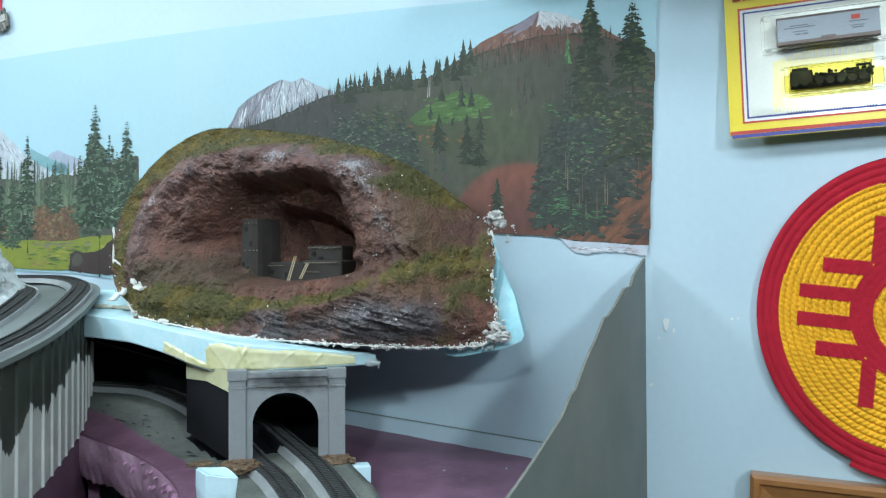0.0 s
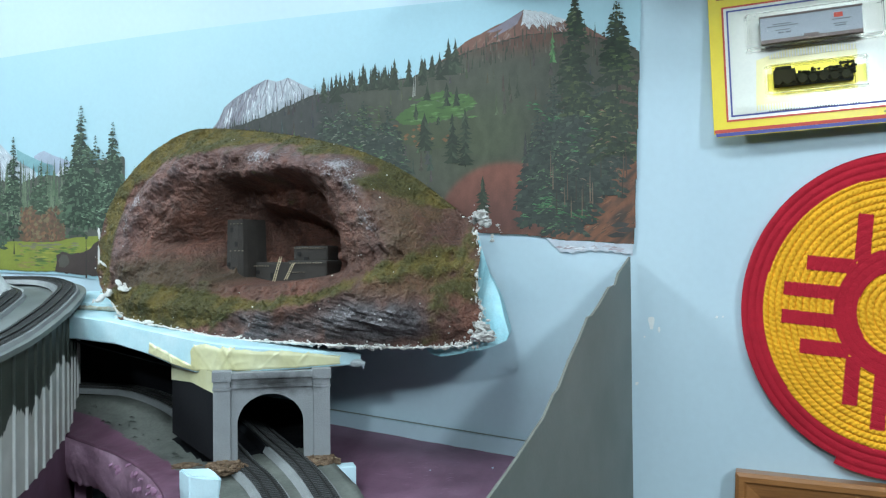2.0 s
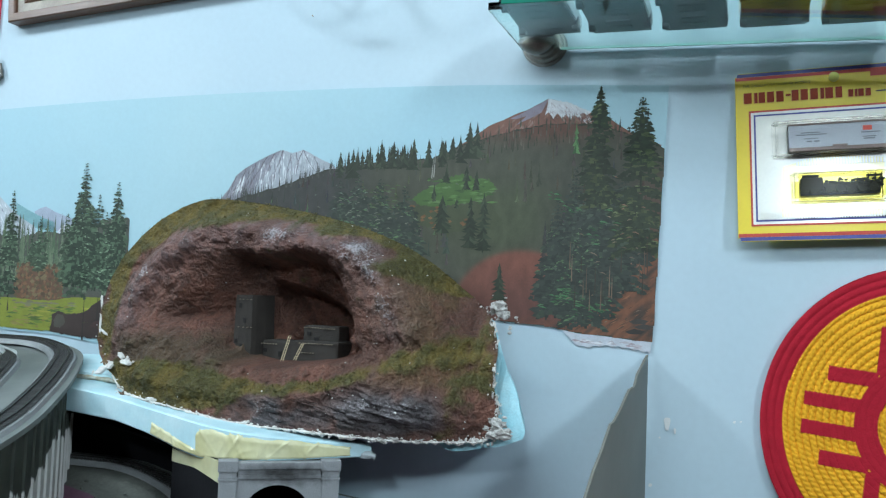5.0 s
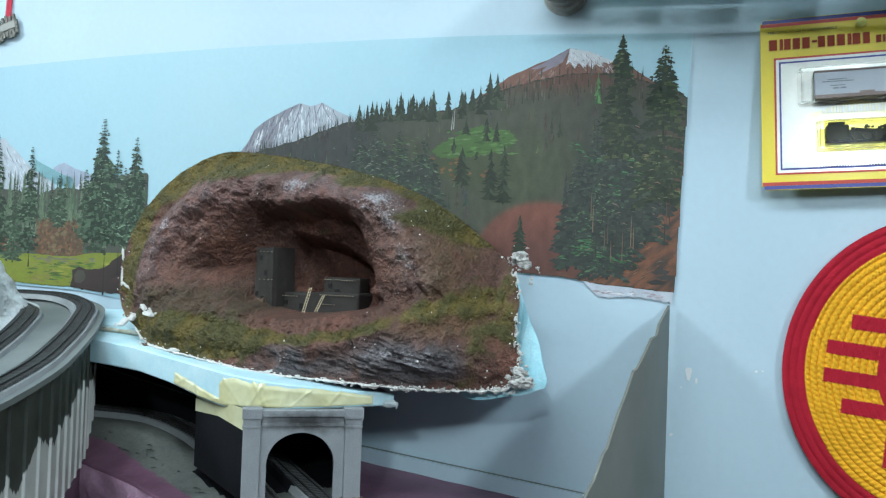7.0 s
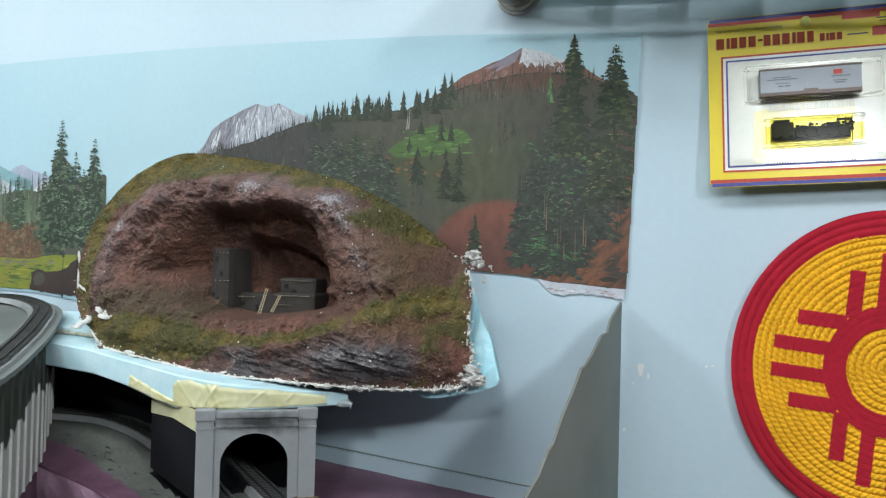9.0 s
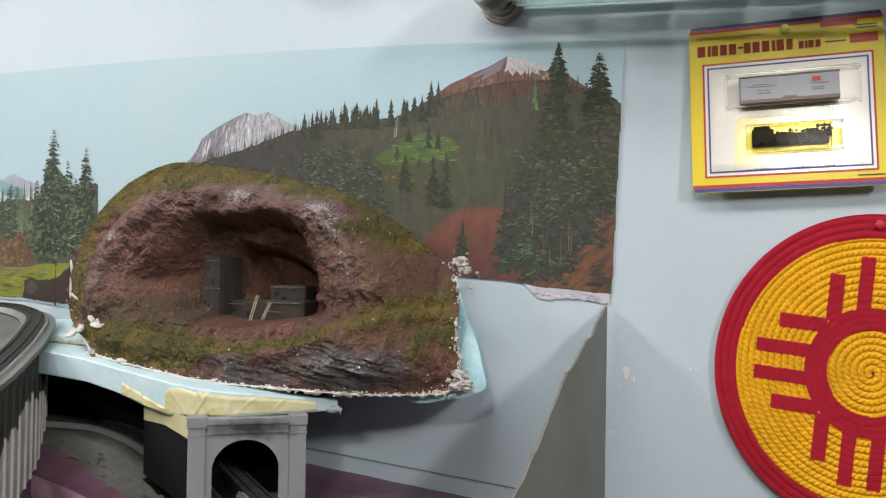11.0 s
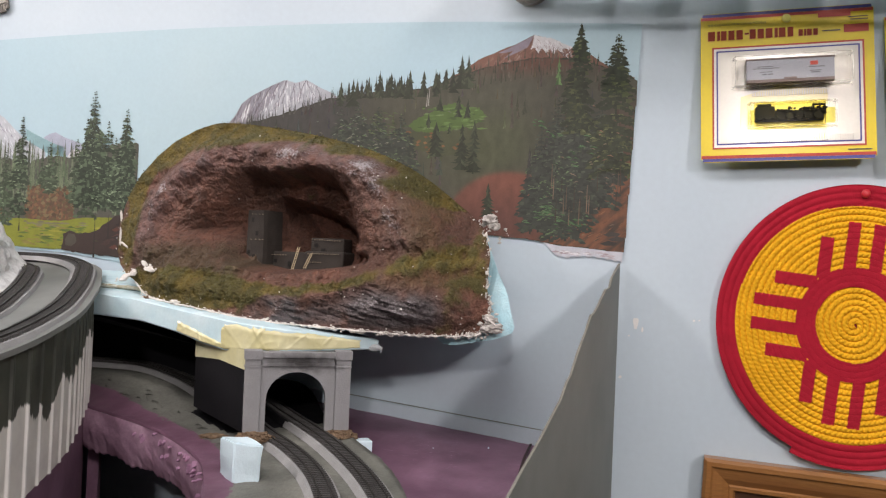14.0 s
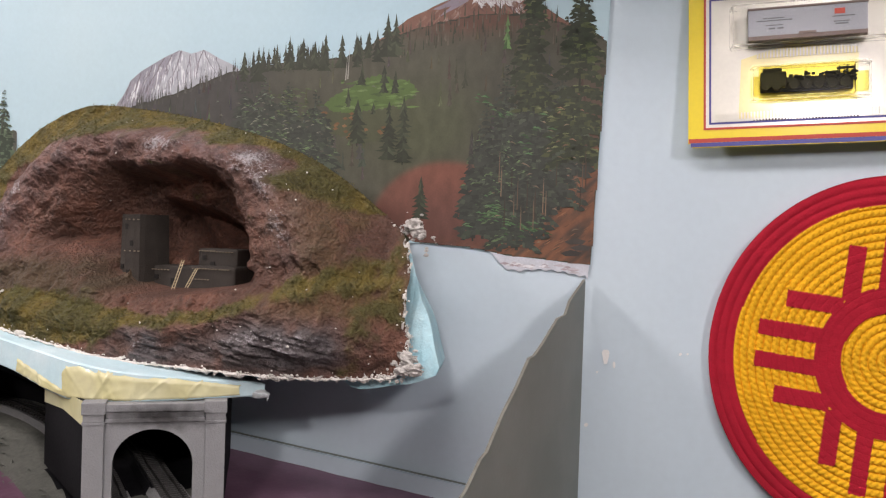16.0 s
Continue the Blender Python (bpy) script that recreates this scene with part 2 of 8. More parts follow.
M_DARK = material("dark_opening", (0.008, 0.007, 0.006), 0.9, 0.1, 100, 900, 0)
M_STUB = material("pale_beam_ends", (0.30, 0.25, 0.18), 0.8, 0.15, 100, 900, 0.1)
M_LADDER = material("tan_ladder_wood", (0.55, 0.45, 0.28), 0.7, 0.15, 100, 900, 0.1)
M_RED_CORD = material("red_braided_cord", (0.42, 0.015, 0.03), 0.7, 0.18, 70, 700, 0.35)
M_YELLOW = material("yellow_card", (0.74, 0.57, 0.004), 0.45, 0.04, 30, 400, 0.02, coat=0.15)
M_CARD_WHITE = material("white_card", (0.70, 0.68, 0.60), 0.32, 0.05, 30, 400, 0.02, coat=0.6)
M_CARD_WHITE.node_tree.nodes["Principled BSDF"].inputs["Coat Weight"].default_value = 1.0
M_CARD_WHITE.node_tree.nodes["Principled BSDF"].inputs["Coat Roughness"].default_value = 0.15
M_CARD_RED = material("red_ink", (0.46, 0.05, 0.025), 0.5, 0.05, 30, 400, 0)
M_CARD_BLUE = material("navy_ink", (0.05, 0.05, 0.24), 0.4, 0.05, 30, 400, 0)
M_CARD_DARK = material("dark_ink", (0.05, 0.035, 0.02), 0.4, 0.05, 30, 400, 0)
M_CARD_GOLD = material("ochre_ink", (0.55, 0.30, 0.03), 0.4, 0.05, 30, 400, 0)
M_CAR = material("light_grey_car_plastic", (0.27, 0.285, 0.32), 0.4, 0.05, 60, 600, 0.02)
M_CAR_PRINT = material("grey_car_lettering", (0.11, 0.115, 0.13), 0.5, 0.05, 30, 400, 0)
M_CAR_ROOF = material("brown_car_frame", (0.14, 0.10, 0.085), 0.5, 0.1, 60, 600, 0.02)
M_BLACK_PLASTIC = material("black_plastic", (0.008, 0.008, 0.011), 0.4, 0.2, 90, 900, 0.1)
M_BLACK_MODEL = material("matt_black_model", (0.008, 0.008, 0.011), 0.7, 0.2, 90, 900, 0.1, spec=0.2)
M_YELLOW_CLEAR = clear("clear_yellow_tray", (0.88, 0.82, 0.26), 0.25, 1.02)
M_WOOD = material("honey_stained_wood", (0.33, 0.15, 0.045), 0.35, 0.3, 22, 260, 0.12, coat=0.3, second=(0.22, 0.09, 0.025), stretch=(0.25, 1, 3))
M_WOOD_DARK = material("dark_stained_wood", (0.10, 0.045, 0.022), 0.4, 0.3, 22, 260, 0.12, stretch=(0.25, 1, 3))
M_BRONZE = material("dark_bronze_metal", (0.26, 0.23, 0.20), 0.38, 0.2, 70, 600, 0.05, metal=0.85)
M_PEWTER = material("pewter_metal", (0.42, 0.40, 0.36), 0.42, 0.3, 150, 900, 0.2, metal=0.8)
M_RIBBON = material("red_ribbon", (0.50, 0.02, 0.05), 0.5, 0.1, 100, 900, 0.1)
M_PIN = material("yellow_push_pin", (0.72, 0.68, 0.16), 0.3, 0.03, 60, 600, 0)
M_GLASS = clear("green_shelf_glass", (0.80, 0.95, 0.90))
M_BLISTER = clear("clear_blister_plastic", (0.98, 0.98, 0.97), 0.10, 1.04)


def trestle_material():
    """Pale corrugated sheet with dark green-grey paint that runs down in drips from the top."""
    m = bpy.data.materials.new("dripped_corrugated_sheet")
    m.use_nodes = True
    nt = m.node_tree
    nodes, link = nt.nodes, nt.links.new
    b = nodes["Principled BSDF"]
    b.inputs["Roughness"].default_value = 0.55
    uv = nodes.new("ShaderNodeAttribute")
    uv.attribute_name = "run"
    sep = nodes.new("ShaderNodeSeparateXYZ")
    link(uv.outputs["Vector"], sep.inputs[0])
    total = None
    for s, amp in ((14.0, 0.060), (60.0, 0.015), (330.0, 0.006)):
        n = nodes.new("ShaderNodeTexNoise")
        n.noise_dimensions = "1D"
        n.inputs["Scale"].default_value = s
        n.inputs["Detail"].default_value = 1.0
        link(sep.outputs["X"], n.inputs["W"])
        k = nodes.new("ShaderNodeMath")
        k.operation = "MULTIPLY_ADD"
        k.inputs[1].default_value, k.inputs[2].default_value = amp, 0.0
        link(n.outputs["Fac"], k.inputs[0])
        if total is None:
            total = k.outputs[0]
        else:
            a = nodes.new("ShaderNodeMath")
            a.operation = "ADD"
            link(total, a.inputs[0])
            link(k.outputs[0], a.inputs[1])
            total = a.outputs[0]
    # pale raised ribs between tan flats
    k = nodes.new("ShaderNodeMath")
    k.operation = "MULTIPLY"
    k.inputs[1].default_value = 1 / 0.0225
    link(sep.outputs["X"], k.inputs[0])
    fr = nodes.new("ShaderNodeMath")
    fr.operation = "FRACT"
    link(k.outputs[0], fr.inputs[0])
    rib = nodes.new("ShaderNodeMapRange")
    rib.inputs["From Min"].default_value, rib.inputs["From Max"].default_value = 0.77, 0.82
    link(fr.outputs[0], rib.inputs["Value"])
    cell = nodes.new("ShaderNodeMath")
    cell.operation = "FLOOR"
    link(k.outputs[0], cell.inputs[0])
    wn = nodes.new("ShaderNodeTexWhiteNoise")
    wn.noise_dimensions = "1D"
    link(cell.outputs[0], wn.inputs["W"])
    own = nodes.new("ShaderNodeMath")
    own.operation = "MULTIPLY_ADD"
    own.inputs[1].default_value = 0.007
    link(wn.outputs["Value"], own.inputs[0])
    link(total, own.inputs[2])
    bare = nodes.new("ShaderNodeMath")
    bare.operation = "MULTIPLY_ADD"
    bare.inputs[1].default_value = -0.005
    link(rib.outputs["Result"], bare.inputs[0])
    link(own.outputs[0], bare.inputs[2])
    far = nodes.new("ShaderNodeMapRange")
    far.inputs["From Min"].default_value, far.inputs["From Max"].default_value = 0.45, 0.60
    far.inputs["To Min"].default_value, far.inputs["To Max"].default_value = 0.006, 0.012
    link(sep.outputs["X"], far.inputs["Value"])
    more = nodes.new("ShaderNodeMath")
    more.operation = "ADD"
    link(bare.outputs[0], more.inputs[0])
    link(far.outputs["Result"], more.inputs[1])
    total = more.outputs[0]
    less = nodes.new("ShaderNodeMath")
    less.operation = "SUBTRACT"
    link(total, less.inputs[0])
    link(sep.outputs["Y"], less.inputs[1])
    step = nodes.new("ShaderNodeMapRange")
    step.inputs["From Min"].default_value, step.inputs["From Max"].default_value = -0.001, 0.001
    link(less.outputs[0], step.inputs["Value"])
    mix = nodes.new("ShaderNodeMix")
    mix.data_type = "RGBA"
    link(step.outputs["Result"], mix.inputs["Factor"])
    tc = nodes.new("ShaderNodeTexCoord")
    n2 = nodes.new("ShaderNodeTexNoise")
    n2.inputs["Scale"].default_value = 45
    n2.inputs["Detail"].default_value = 5
    link(tc.outputs["Object"], n2.inputs["Vector"])
    for key, lo, hi in (("A", (0.60, 0.595, 0.57), (0.75, 0.745, 0.71)), ("B", (0.034, 0.039, 0.031), (0.066, 0.073, 0.058))):
        r = nodes.new("ShaderNodeValToRGB")
        r.color_ramp.elements[0].color, r.color_ramp.elements[1].color = (*lo, 1), (*hi, 1)
        r.color_ramp.elements[0].position, r.color_ramp.elements[1].position = 0.3, 0.7
        link(n2.outputs["Fac"], r.inputs["Fac"])
        link(r.outputs["Color"], mix.inputs[key])
    tan = nodes.new("ShaderNodeMix")
    tan.data_type = "RGBA"
    tan.blend_type = "MULTIPLY"
    inv = nodes.new("ShaderNodeMath")
    inv.operation = "SUBTRACT"
    inv.inputs[0].default_value = 1.0
    link(rib.outputs["Result"], inv.inputs[1])
    link(inv.outputs[0], tan.inputs["Factor"])
    link(mix.outputs["Result"], tan.inputs["A"])
    tan.inputs["B"].default_value = (0.86, 0.85, 0.82, 1)
    link(tan.outputs["Result"], b.inputs["Base Color"])
    bp = nodes.new("ShaderNodeBump")
    bp.inputs["Strength"].default_value, bp.inputs["Distance"].default_value = 0.3, 0.002
    link(n2.outputs["Fac"], bp.inputs["Height"])
    link(bp.outputs["Normal"], b.inputs["Normal"])
    return m


M_TRESTLE = trestle_material()

# ---------------------------------------------------------------- the room
def slab(name, x0, x1, y0, y1, z0, z1, m, label, cat):
    bm = bmesh.new()
    box(bm, x0, x1, y0, y1, z0, z1)
    return tagged(part(name, bm, m), label, cat, "", "structure")


slab("wall_north", -2.2, 2.5, 0, 0.12, 0, 2.4, M_WALL, "light blue painted wall behind the model railway", "wall")
slab("wall_south", -2.2, 2.5, -3.12, -3.0, 0, 2.4, M_PANEL, "brown panelled rear wall of the room", "wall")
slab("wall_west", -2.32, -2.2, -3.0, 0, 0, 2.4, M_PANEL, "brown panelled side wall of the room", "wall")
slab("wall_east", 2.5, 2.62, -3.0, 0, 0, 2.4, M_PANEL, "brown panelled side wall of the room", "wall")
slab("floor", -2.2, 2.5, -3.0, 0, -0.1, 0, M_FLOOR, "grey carpeted floor of the room", "floor")
slab("ceiling", -2.2, 2.5, -3.0, 0, 2.4, 2.5, M_WHITE, "white painted ceiling of the room", "ceiling")
bm = bmesh.new()
prism(bm, [(-0.62, 0.99), (-0.012, 0.955), (-0.012, 1.0102), (-0.62, 1.0655)], lambda p: (p[0], -0.0005, p[1]), lambda p: (p[0], -0.008, p[1]))
tagged(part("baseboard", bm, M_WALL), "blue painted strip along the foot of the backdrop wall", "trim", "", "structure")

# chip in the wall paint
bm = bmesh.new()
ring = [bm.verts.new((0.0140 + 0.0024 * math.cos(a) * (1 + 0.3 * math.sin(3 * a)), -0.0012, 1.128 + 0.0072 * math.sin(a) * (1 + 0.25 * math.cos(2 * a)))) for a in (k * math.pi / 9 for k in range(18))]
bm.faces.new(ring)
c2 = [bm.verts.new((0.0205 + 0.0011 * math.cos(a), -0.0012, 1.1225 + 0.0026 * math.sin(a))) for a in (k * math.pi / 5 for k in range(10))]
bm.faces.new(c2)
for x_, z_, r_ in ((0.001, 1.075, 0.0016), (0.0685, 1.134, 0.0012), (0.0735, 1.1345, 0.0009), (0.008, 1.116, 0.0009)):
    bm.faces.new([bm.verts.new((x_ + r_ * math.cos(a) * (1 + 0.3 * math.sin(2 * a)), -0.0012, z_ + r_ * math.sin(a))) for a in (k * math.pi / 4 for k in range(8))])
chip = part("paint_chip", bm, material("bare_plaster_patch", (0.74, 0.74, 0.73), 0.8, 0.1, 200, 900, 0.2))
tagged(chip, "bare plaster chips where blue wall paint has flaked", "paint chip", "", "structure")

_bm = bmesh.new()
prism(_bm, [(-0.31, 1.0373), (-0.0125, 1.0102), (-0.0125, 1.0107), (-0.31, 1.0378)], lambda p: (p[0], -0.0002, p[1]), lambda p: (p[0], -0.0036, p[1]))
part("gap", _bm, M_GREY_BOARD, bpy.data.objects["baseboard"], "dark open joint above the strip")

# ---------------------------------------------------------------- painted backdrop
rnd = random.Random(7)


def mm(pts):
    return [(x / 1000.0, z / 1000.0) for x, z in pts]


class Art:
    """Flat printed shapes, a hair's breadth over one another in the order of their depth."""
    layer = 0

    def __init__(self):
        self.shapes = []

    def poly(self, pts, y, colour, jitter=0.0):
        k = 1 + rnd.uniform(-jitter, jitter)
        self.shapes.append((y, [(min(x, 0.0002 + 0.039 * (z - 1.199) if z > 1.199 else 0.0), z) for x, z in pts], [a * k for a in colour]))

    def put(self, name, parent, label=""):
        v, f, c = [], [], []
        for y, pts, colour in sorted(self.shapes, key=lambda q: -q[0]):
            Art.layer += 1
            f.append(list(range(len(v), len(v) + len(pts))))
            v += [(x, -0.00166 - 4.5e-8 * Art.layer, z) for x, z in pts]
            c += [colour] * len(pts)
        return tagged(part_np(name, v, f, M_PRINT, parent, label, False, np.array(c)), kind="stuff")


def rough_edge(pts, step, amp):
    out = []
    for (x0, z0), (x1, z1) in zip(pts, pts[1:] + pts[:1]):
        n = max(1, int(math.hypot(x1 - x0, z1 - z0) / step))
        for k in range(n):
            t = k / n
            out.append((x0 + (x1 - x0) * t + rnd.uniform(-amp, amp), z0 + (z1 - z0) * t + rnd.uniform(-amp, amp)))
    return out


def conifer(art, x, z0, z1, width, y, dark, light, lit=0.25):
    """A painted fir: drooping tufts in tiers that widen downwards, with gaps."""
    h = z1 - z0
    art.poly([(x - h * 0.012, z0), (x + h * 0.012, z0), (x, z1)], y, [c * 0.8 for c in dark])
    tiers = max(5, min(44, int(h / 0.0027)))
    for i in range(tiers):
        t = (i + rnd.random() * 0.6) / tiers
        zc = z1 - h * 0.94 * t
        w = width * 0.5 * (0.12 + 0.88 * t ** 0.75) * rnd.uniform(0.55, 1.2)
        d = h / tiers * rnd.uniform(1.3, 2.8)
        for s in (-1, 1):
            ww = w * rnd.uniform(0.7, 1.1) * s
            col = light if rnd.random() < lit else dark
            art.poly([(x, zc + d * 0.5), (x + ww * 0.55, zc - d * rnd.uniform(0.0, 0.2)), (x + ww, zc - d * rnd.uniform(0.35, 0.7)), (x + ww * 0.5, zc - d * 0.55), (x, zc - d * 0.5)],
                     y - 0.00001 * i, col, 0.22)


def rough_line(pts, step, amp):
    out = rough_edge(pts, step, amp)
    n_close = max(1, int(math.hypot(pts[0][0] - pts[-1][0], pts[0][1] - pts[-1][1]) / step))
    return out[:len(out) - n_close + 1]


def big_fir(art, x, z0, z1, width, y, dark, mid, light, glow=0.3, step=0.0031, grey=0.16, open_=0.45):
    """A large painted fir: drooping boughs in tiers, each of small dark sprays with lighter strokes on some."""
    h = z1 - z0
    ph = rnd.uniform(0, 50)
    order = 0

    def put(pts, col, jit):
        nonlocal order
        order += 1
        art.poly(pts, y - 2e-8 * order, col, jit)

    put([(x - h * 0.010, z0), (x + h * 0.010, z0), (x, z1)], [c * 0.75 for c in dark], 0)
    tiers = max(6, int(h / step))
    for i in range(tiers):
        t = (i + rnd.uniform(-0.3, 0.3)) / tiers
        zc = z1 - h * max(0.0, t) * 0.97
        reach = width * 0.5 * (0.06 + 0.94 * max(0.0, t) ** 0.72) * (1.0 if t < 0.8 else 1.0 - 1.6 * (t - 0.8))
        for side in (-1, 1):
            if t > 0.12 and noise.noise((ph + 9, zc * 150, side * 3.1)) > open_:
                continue
            far = reach * rnd.uniform(0.50, 1.12) * (1 + 0.35 * noise.noise((ph, zc * 90, side * 5.0)))
            sag = rnd.uniform(0.15, 0.55)
            lit = noise.noise((ph + x * 40, zc * 75, side * 0.7)) > 0.28 - 0.55 * glow
            n = max(1, int(far / 0.0026))
            for k in range(n + 1):
                u = (k + rnd.uniform(-0.3, 0.3)) / (n + 0.6)
                px, pz = x + side * far * u, zc - sag * far * u * u + rnd.uniform(-0.0008, 0.0008)
                l, d = rnd.uniform(0.0028, 0.0062) * (0.22 + 0.78 * min(1.0, max(0.0, t) * 2.2)), rnd.uniform(0.0016, 0.0032) * (0.24 + 0.70 * min(1.0, max(0.0, t) * 2.2))
                put([(px - side * l * 0.5, pz + d * 0.5), (px + side * l * 0.3, pz + d * 0.7), (px + side * l, pz - d * rnd.uniform(0.2, 0.9)), (px + side * l * 0.4, pz - d * 0.9), (px - side * l * 0.4, pz - d * rnd.uniform(0.6, 1.4))], mid if rnd.random() < grey else dark, 0.25)
                if lit and rnd.random() < 0.30 + 0.5 * glow:
                    l2, d2 = l * rnd.uniform(0.5, 1.0), d * rnd.uniform(0.22, 0.42)
                    put([(px - side * l2 * 0.4, pz + d * 0.55), (px + side * l2 * 0.4, pz + d * 0.55 + d2), (px + side * l2, pz + d * 0.1), (px + side * l2 * 0.3, pz + d * 0.55 - d2)], light if rnd.random() < 0.45 else mid, 0.25)


def wash(name, x0, x1, z0, z1, step, inside, colour, label=""):
    """A finely divided sheet of ink whose colour runs softly from tone to tone."""
    nx, nz = int((x1 - x0) / step), int((z1 - z0) / step)
    v, f, c, index = [], [], [], {}
    for j in range(nz + 1):
        for i in range(nx + 1):
            x, z = x0 + (x1 - x0) * i / nx, z0 + (z1 - z0) * j / nz
            v.append((x, -0.00166 - 4.5e-8 * (Art.layer + 60), z))
            c.append(colour(x, z))
    for j in range(nz):
        for i in range(nx):
            if inside(x0 + (i + 0.5) * (x1 - x0) / nx, z0 + (j + 0.5) * (z1 - z0) / nz):
                q = j * (nx + 1) + i
                f.append((q, q + 1, q + nx + 2, q + nx + 1))
    Art.layer += 120
    return tagged(part_np(name, v, f, M_PRINT, backdrop, label, False, np.array(c)), kind="stuff")


def blend(a, b, t):
    t = float(min(1, max(0, t)))
    return [p + (q - p) * t for p, q in zip(a, b)]


FOREST = (0.036, 0.037, 0.024)
FIR = (0.030, 0.036, 0.022)

backdrop = thing("backdrop_1", -0.38, 0, 1.2, "printed paper mountain backdrop with torn lower edge", "backdrop", "", "structure")
# the paper itself: a left and a right sheet with bowed top edges
top = spline(mm([(-960, 1420), (-784, 1427), (-617, 1432), (-427, 1434), (-190, 1431), (9, 1422)]), 0.02)
bm = bmesh.new()
right_edge = mm([(7, 1362), (3, 1267), (0, 1199)])
bottom = mm([(-1, 1197), (-12, 1197.4), (-20, 1198), (-39, 1199.8), (-66, 1201.4), (-79, 1204), (-96, 1206.5), (-139, 1209), (-300, 1195), (-560, 1166), (-572, 1164), (-646, 1172), (-738, 1175), (-960, 1180)])
outline = [tuple(p) for p in top] + right_edge + bottom
a = [bm.verts.new((x, -0.0016, z)) for x, z in outline]
b = [bm.verts.new((x, -0.0003, z)) for x, z in outline]
bm.faces.new(a)
for i in range(len(a)):
    j = (i + 1) % len(a)
    bm.faces.new((a[i], a[j], b[j], b[i]))
M_SKY = material("printed_sky_paper", (0.39, 0.560, 0.635), 0.55, 0.04, 3, 300, 0.02, second=(0.425, 0.575, 0.625))
part("sheet", bm, M_SKY, backdrop)
# torn paper backing along the lower right edge
art = Art()
torn = mm([(-79, 1204), (-66, 1201.4), (-39, 1199.8), (-20, 1198), (-1, 1197)])
low_edge = mm([(-1.5, 1186), (-4, 1189), (-8, 1187.6), (-12, 1190), (-16, 1189), (-20, 1191.4), (-25, 1190), (-29, 1192.4), (-34, 1190.6), (-39, 1192.6), (-45, 1190.6), (-50, 1191.6), (-55, 1189), (-60, 1191), (-65, 1190.4), (-69, 1194), (-73, 1197.5)])
art.poly(torn + low_edge, -0.0009, (0.50, 0.52, 0.57))
for k in range(26):
    x = rnd.uniform(-0.070, -0.010)
    z = float(np.interp(x, [-0.07, -0.05, -0.02, -0.01], [1.196, 1.1925, 1.193, 1.191])) + rnd.uniform(-0.001, 0.003)
    w = rnd.uniform(0.0015, 0.007)
    art.poly([(x - w, z), (x, z + 0.0012), (x + w, z - 0.0002), (x, z - 0.0010)], -0.0011, rnd.choice([(0.36, 0.30, 0.32), (0.44, 0.41, 0.44), (0.62, 0.62, 0.64)]), 0.1)
art.put("torn_edge", backdrop, "torn whitish paper backing")

# far mountains
art = Art()
white_mt = mm([(-466, 1306), (-452, 1314), (-440, 1325), (-433, 1333), (-425, 1347), (-414, 1355), (-402, 1361), (-389, 1367), (-372, 1373), (-361, 1369), (-348, 1373), (-335, 1366), (-318, 1358), (-300, 1348), (-318, 1330), (-400, 1306)])
art.poly(rough_edge(white_mt, 0.006, 0.0006), -0.0018, (0.37, 0.39, 0.43))
art.poly(mm([(-464, 1306), (-452, 1314), (-440, 1325), (-433, 1333), (-425, 1347), (-414, 1355), (-402, 1361), (-389, 1367), (-373, 1373), (-380, 1362), (-386, 1352), (-396, 1342), (-404, 1330), (-410, 1318), (-420, 1306)]), -0.00185, (0.27, 0.265, 0.31))
crest_x, crest_z = [-0.466, -0.452, -0.440, -0.433, -0.425, -0.414, -0.402, -0.389, -0.372, -0.361, -0.348, -0.335, -0.318, -0.300], [1.306, 1.314, 1.325, 1.333, 1.347, 1.355, 1.361, 1.367, 1.373, 1.369, 1.373, 1.366, 1.358, 1.348]
foot_x, foot_z = [-0.462, -0.409, -0.349, -0.320, -0.291], [1.311, 1.327, 1.343, 1.352, 1.356]
for k in range(560):
    x = rnd.uniform(-0.452, -0.310)
    z = float(np.interp(x, crest_x, crest_z)) - rnd.random() ** 1.1 * 0.042 - 0.0008
    ln = rnd.uniform(0.003, 0.013)
    lean = max(-0.62, min(0.55, (x + 0.366) * 8)) + rnd.uniform(-0.12, 0.12)
    w = rnd.uniform(0.0003, 0.0009)
    tail = (x + lean * ln * 0.8, z - ln)
    if tail[1] < np.interp(tail[0], foot_x, foot_z) or tail[1] > np.interp(tail[0], crest_x, crest_z) - 0.0006:
        continue
    lit_ = rnd.random() < 0.62 - 0.28 * float(smooth(-0.375, -0.405, x))
    col = rnd.choice([(0.66, 0.68, 0.70), (0.56, 0.58, 0.61)]) if lit_ else rnd.choice([(0.25, 0.24, 0.27), (0.18, 0.17, 0.20), (0.31, 0.29, 0.33)])
    art.poly([(x, z), (x + w, z - ln * 0.3), (tail[0] + w * 0.4, tail[1]), (x + lean * ln * 0.4 - w * 0.5, z - ln * 0.5)], -0.0020 - k * 1e-7, col, 0.08)
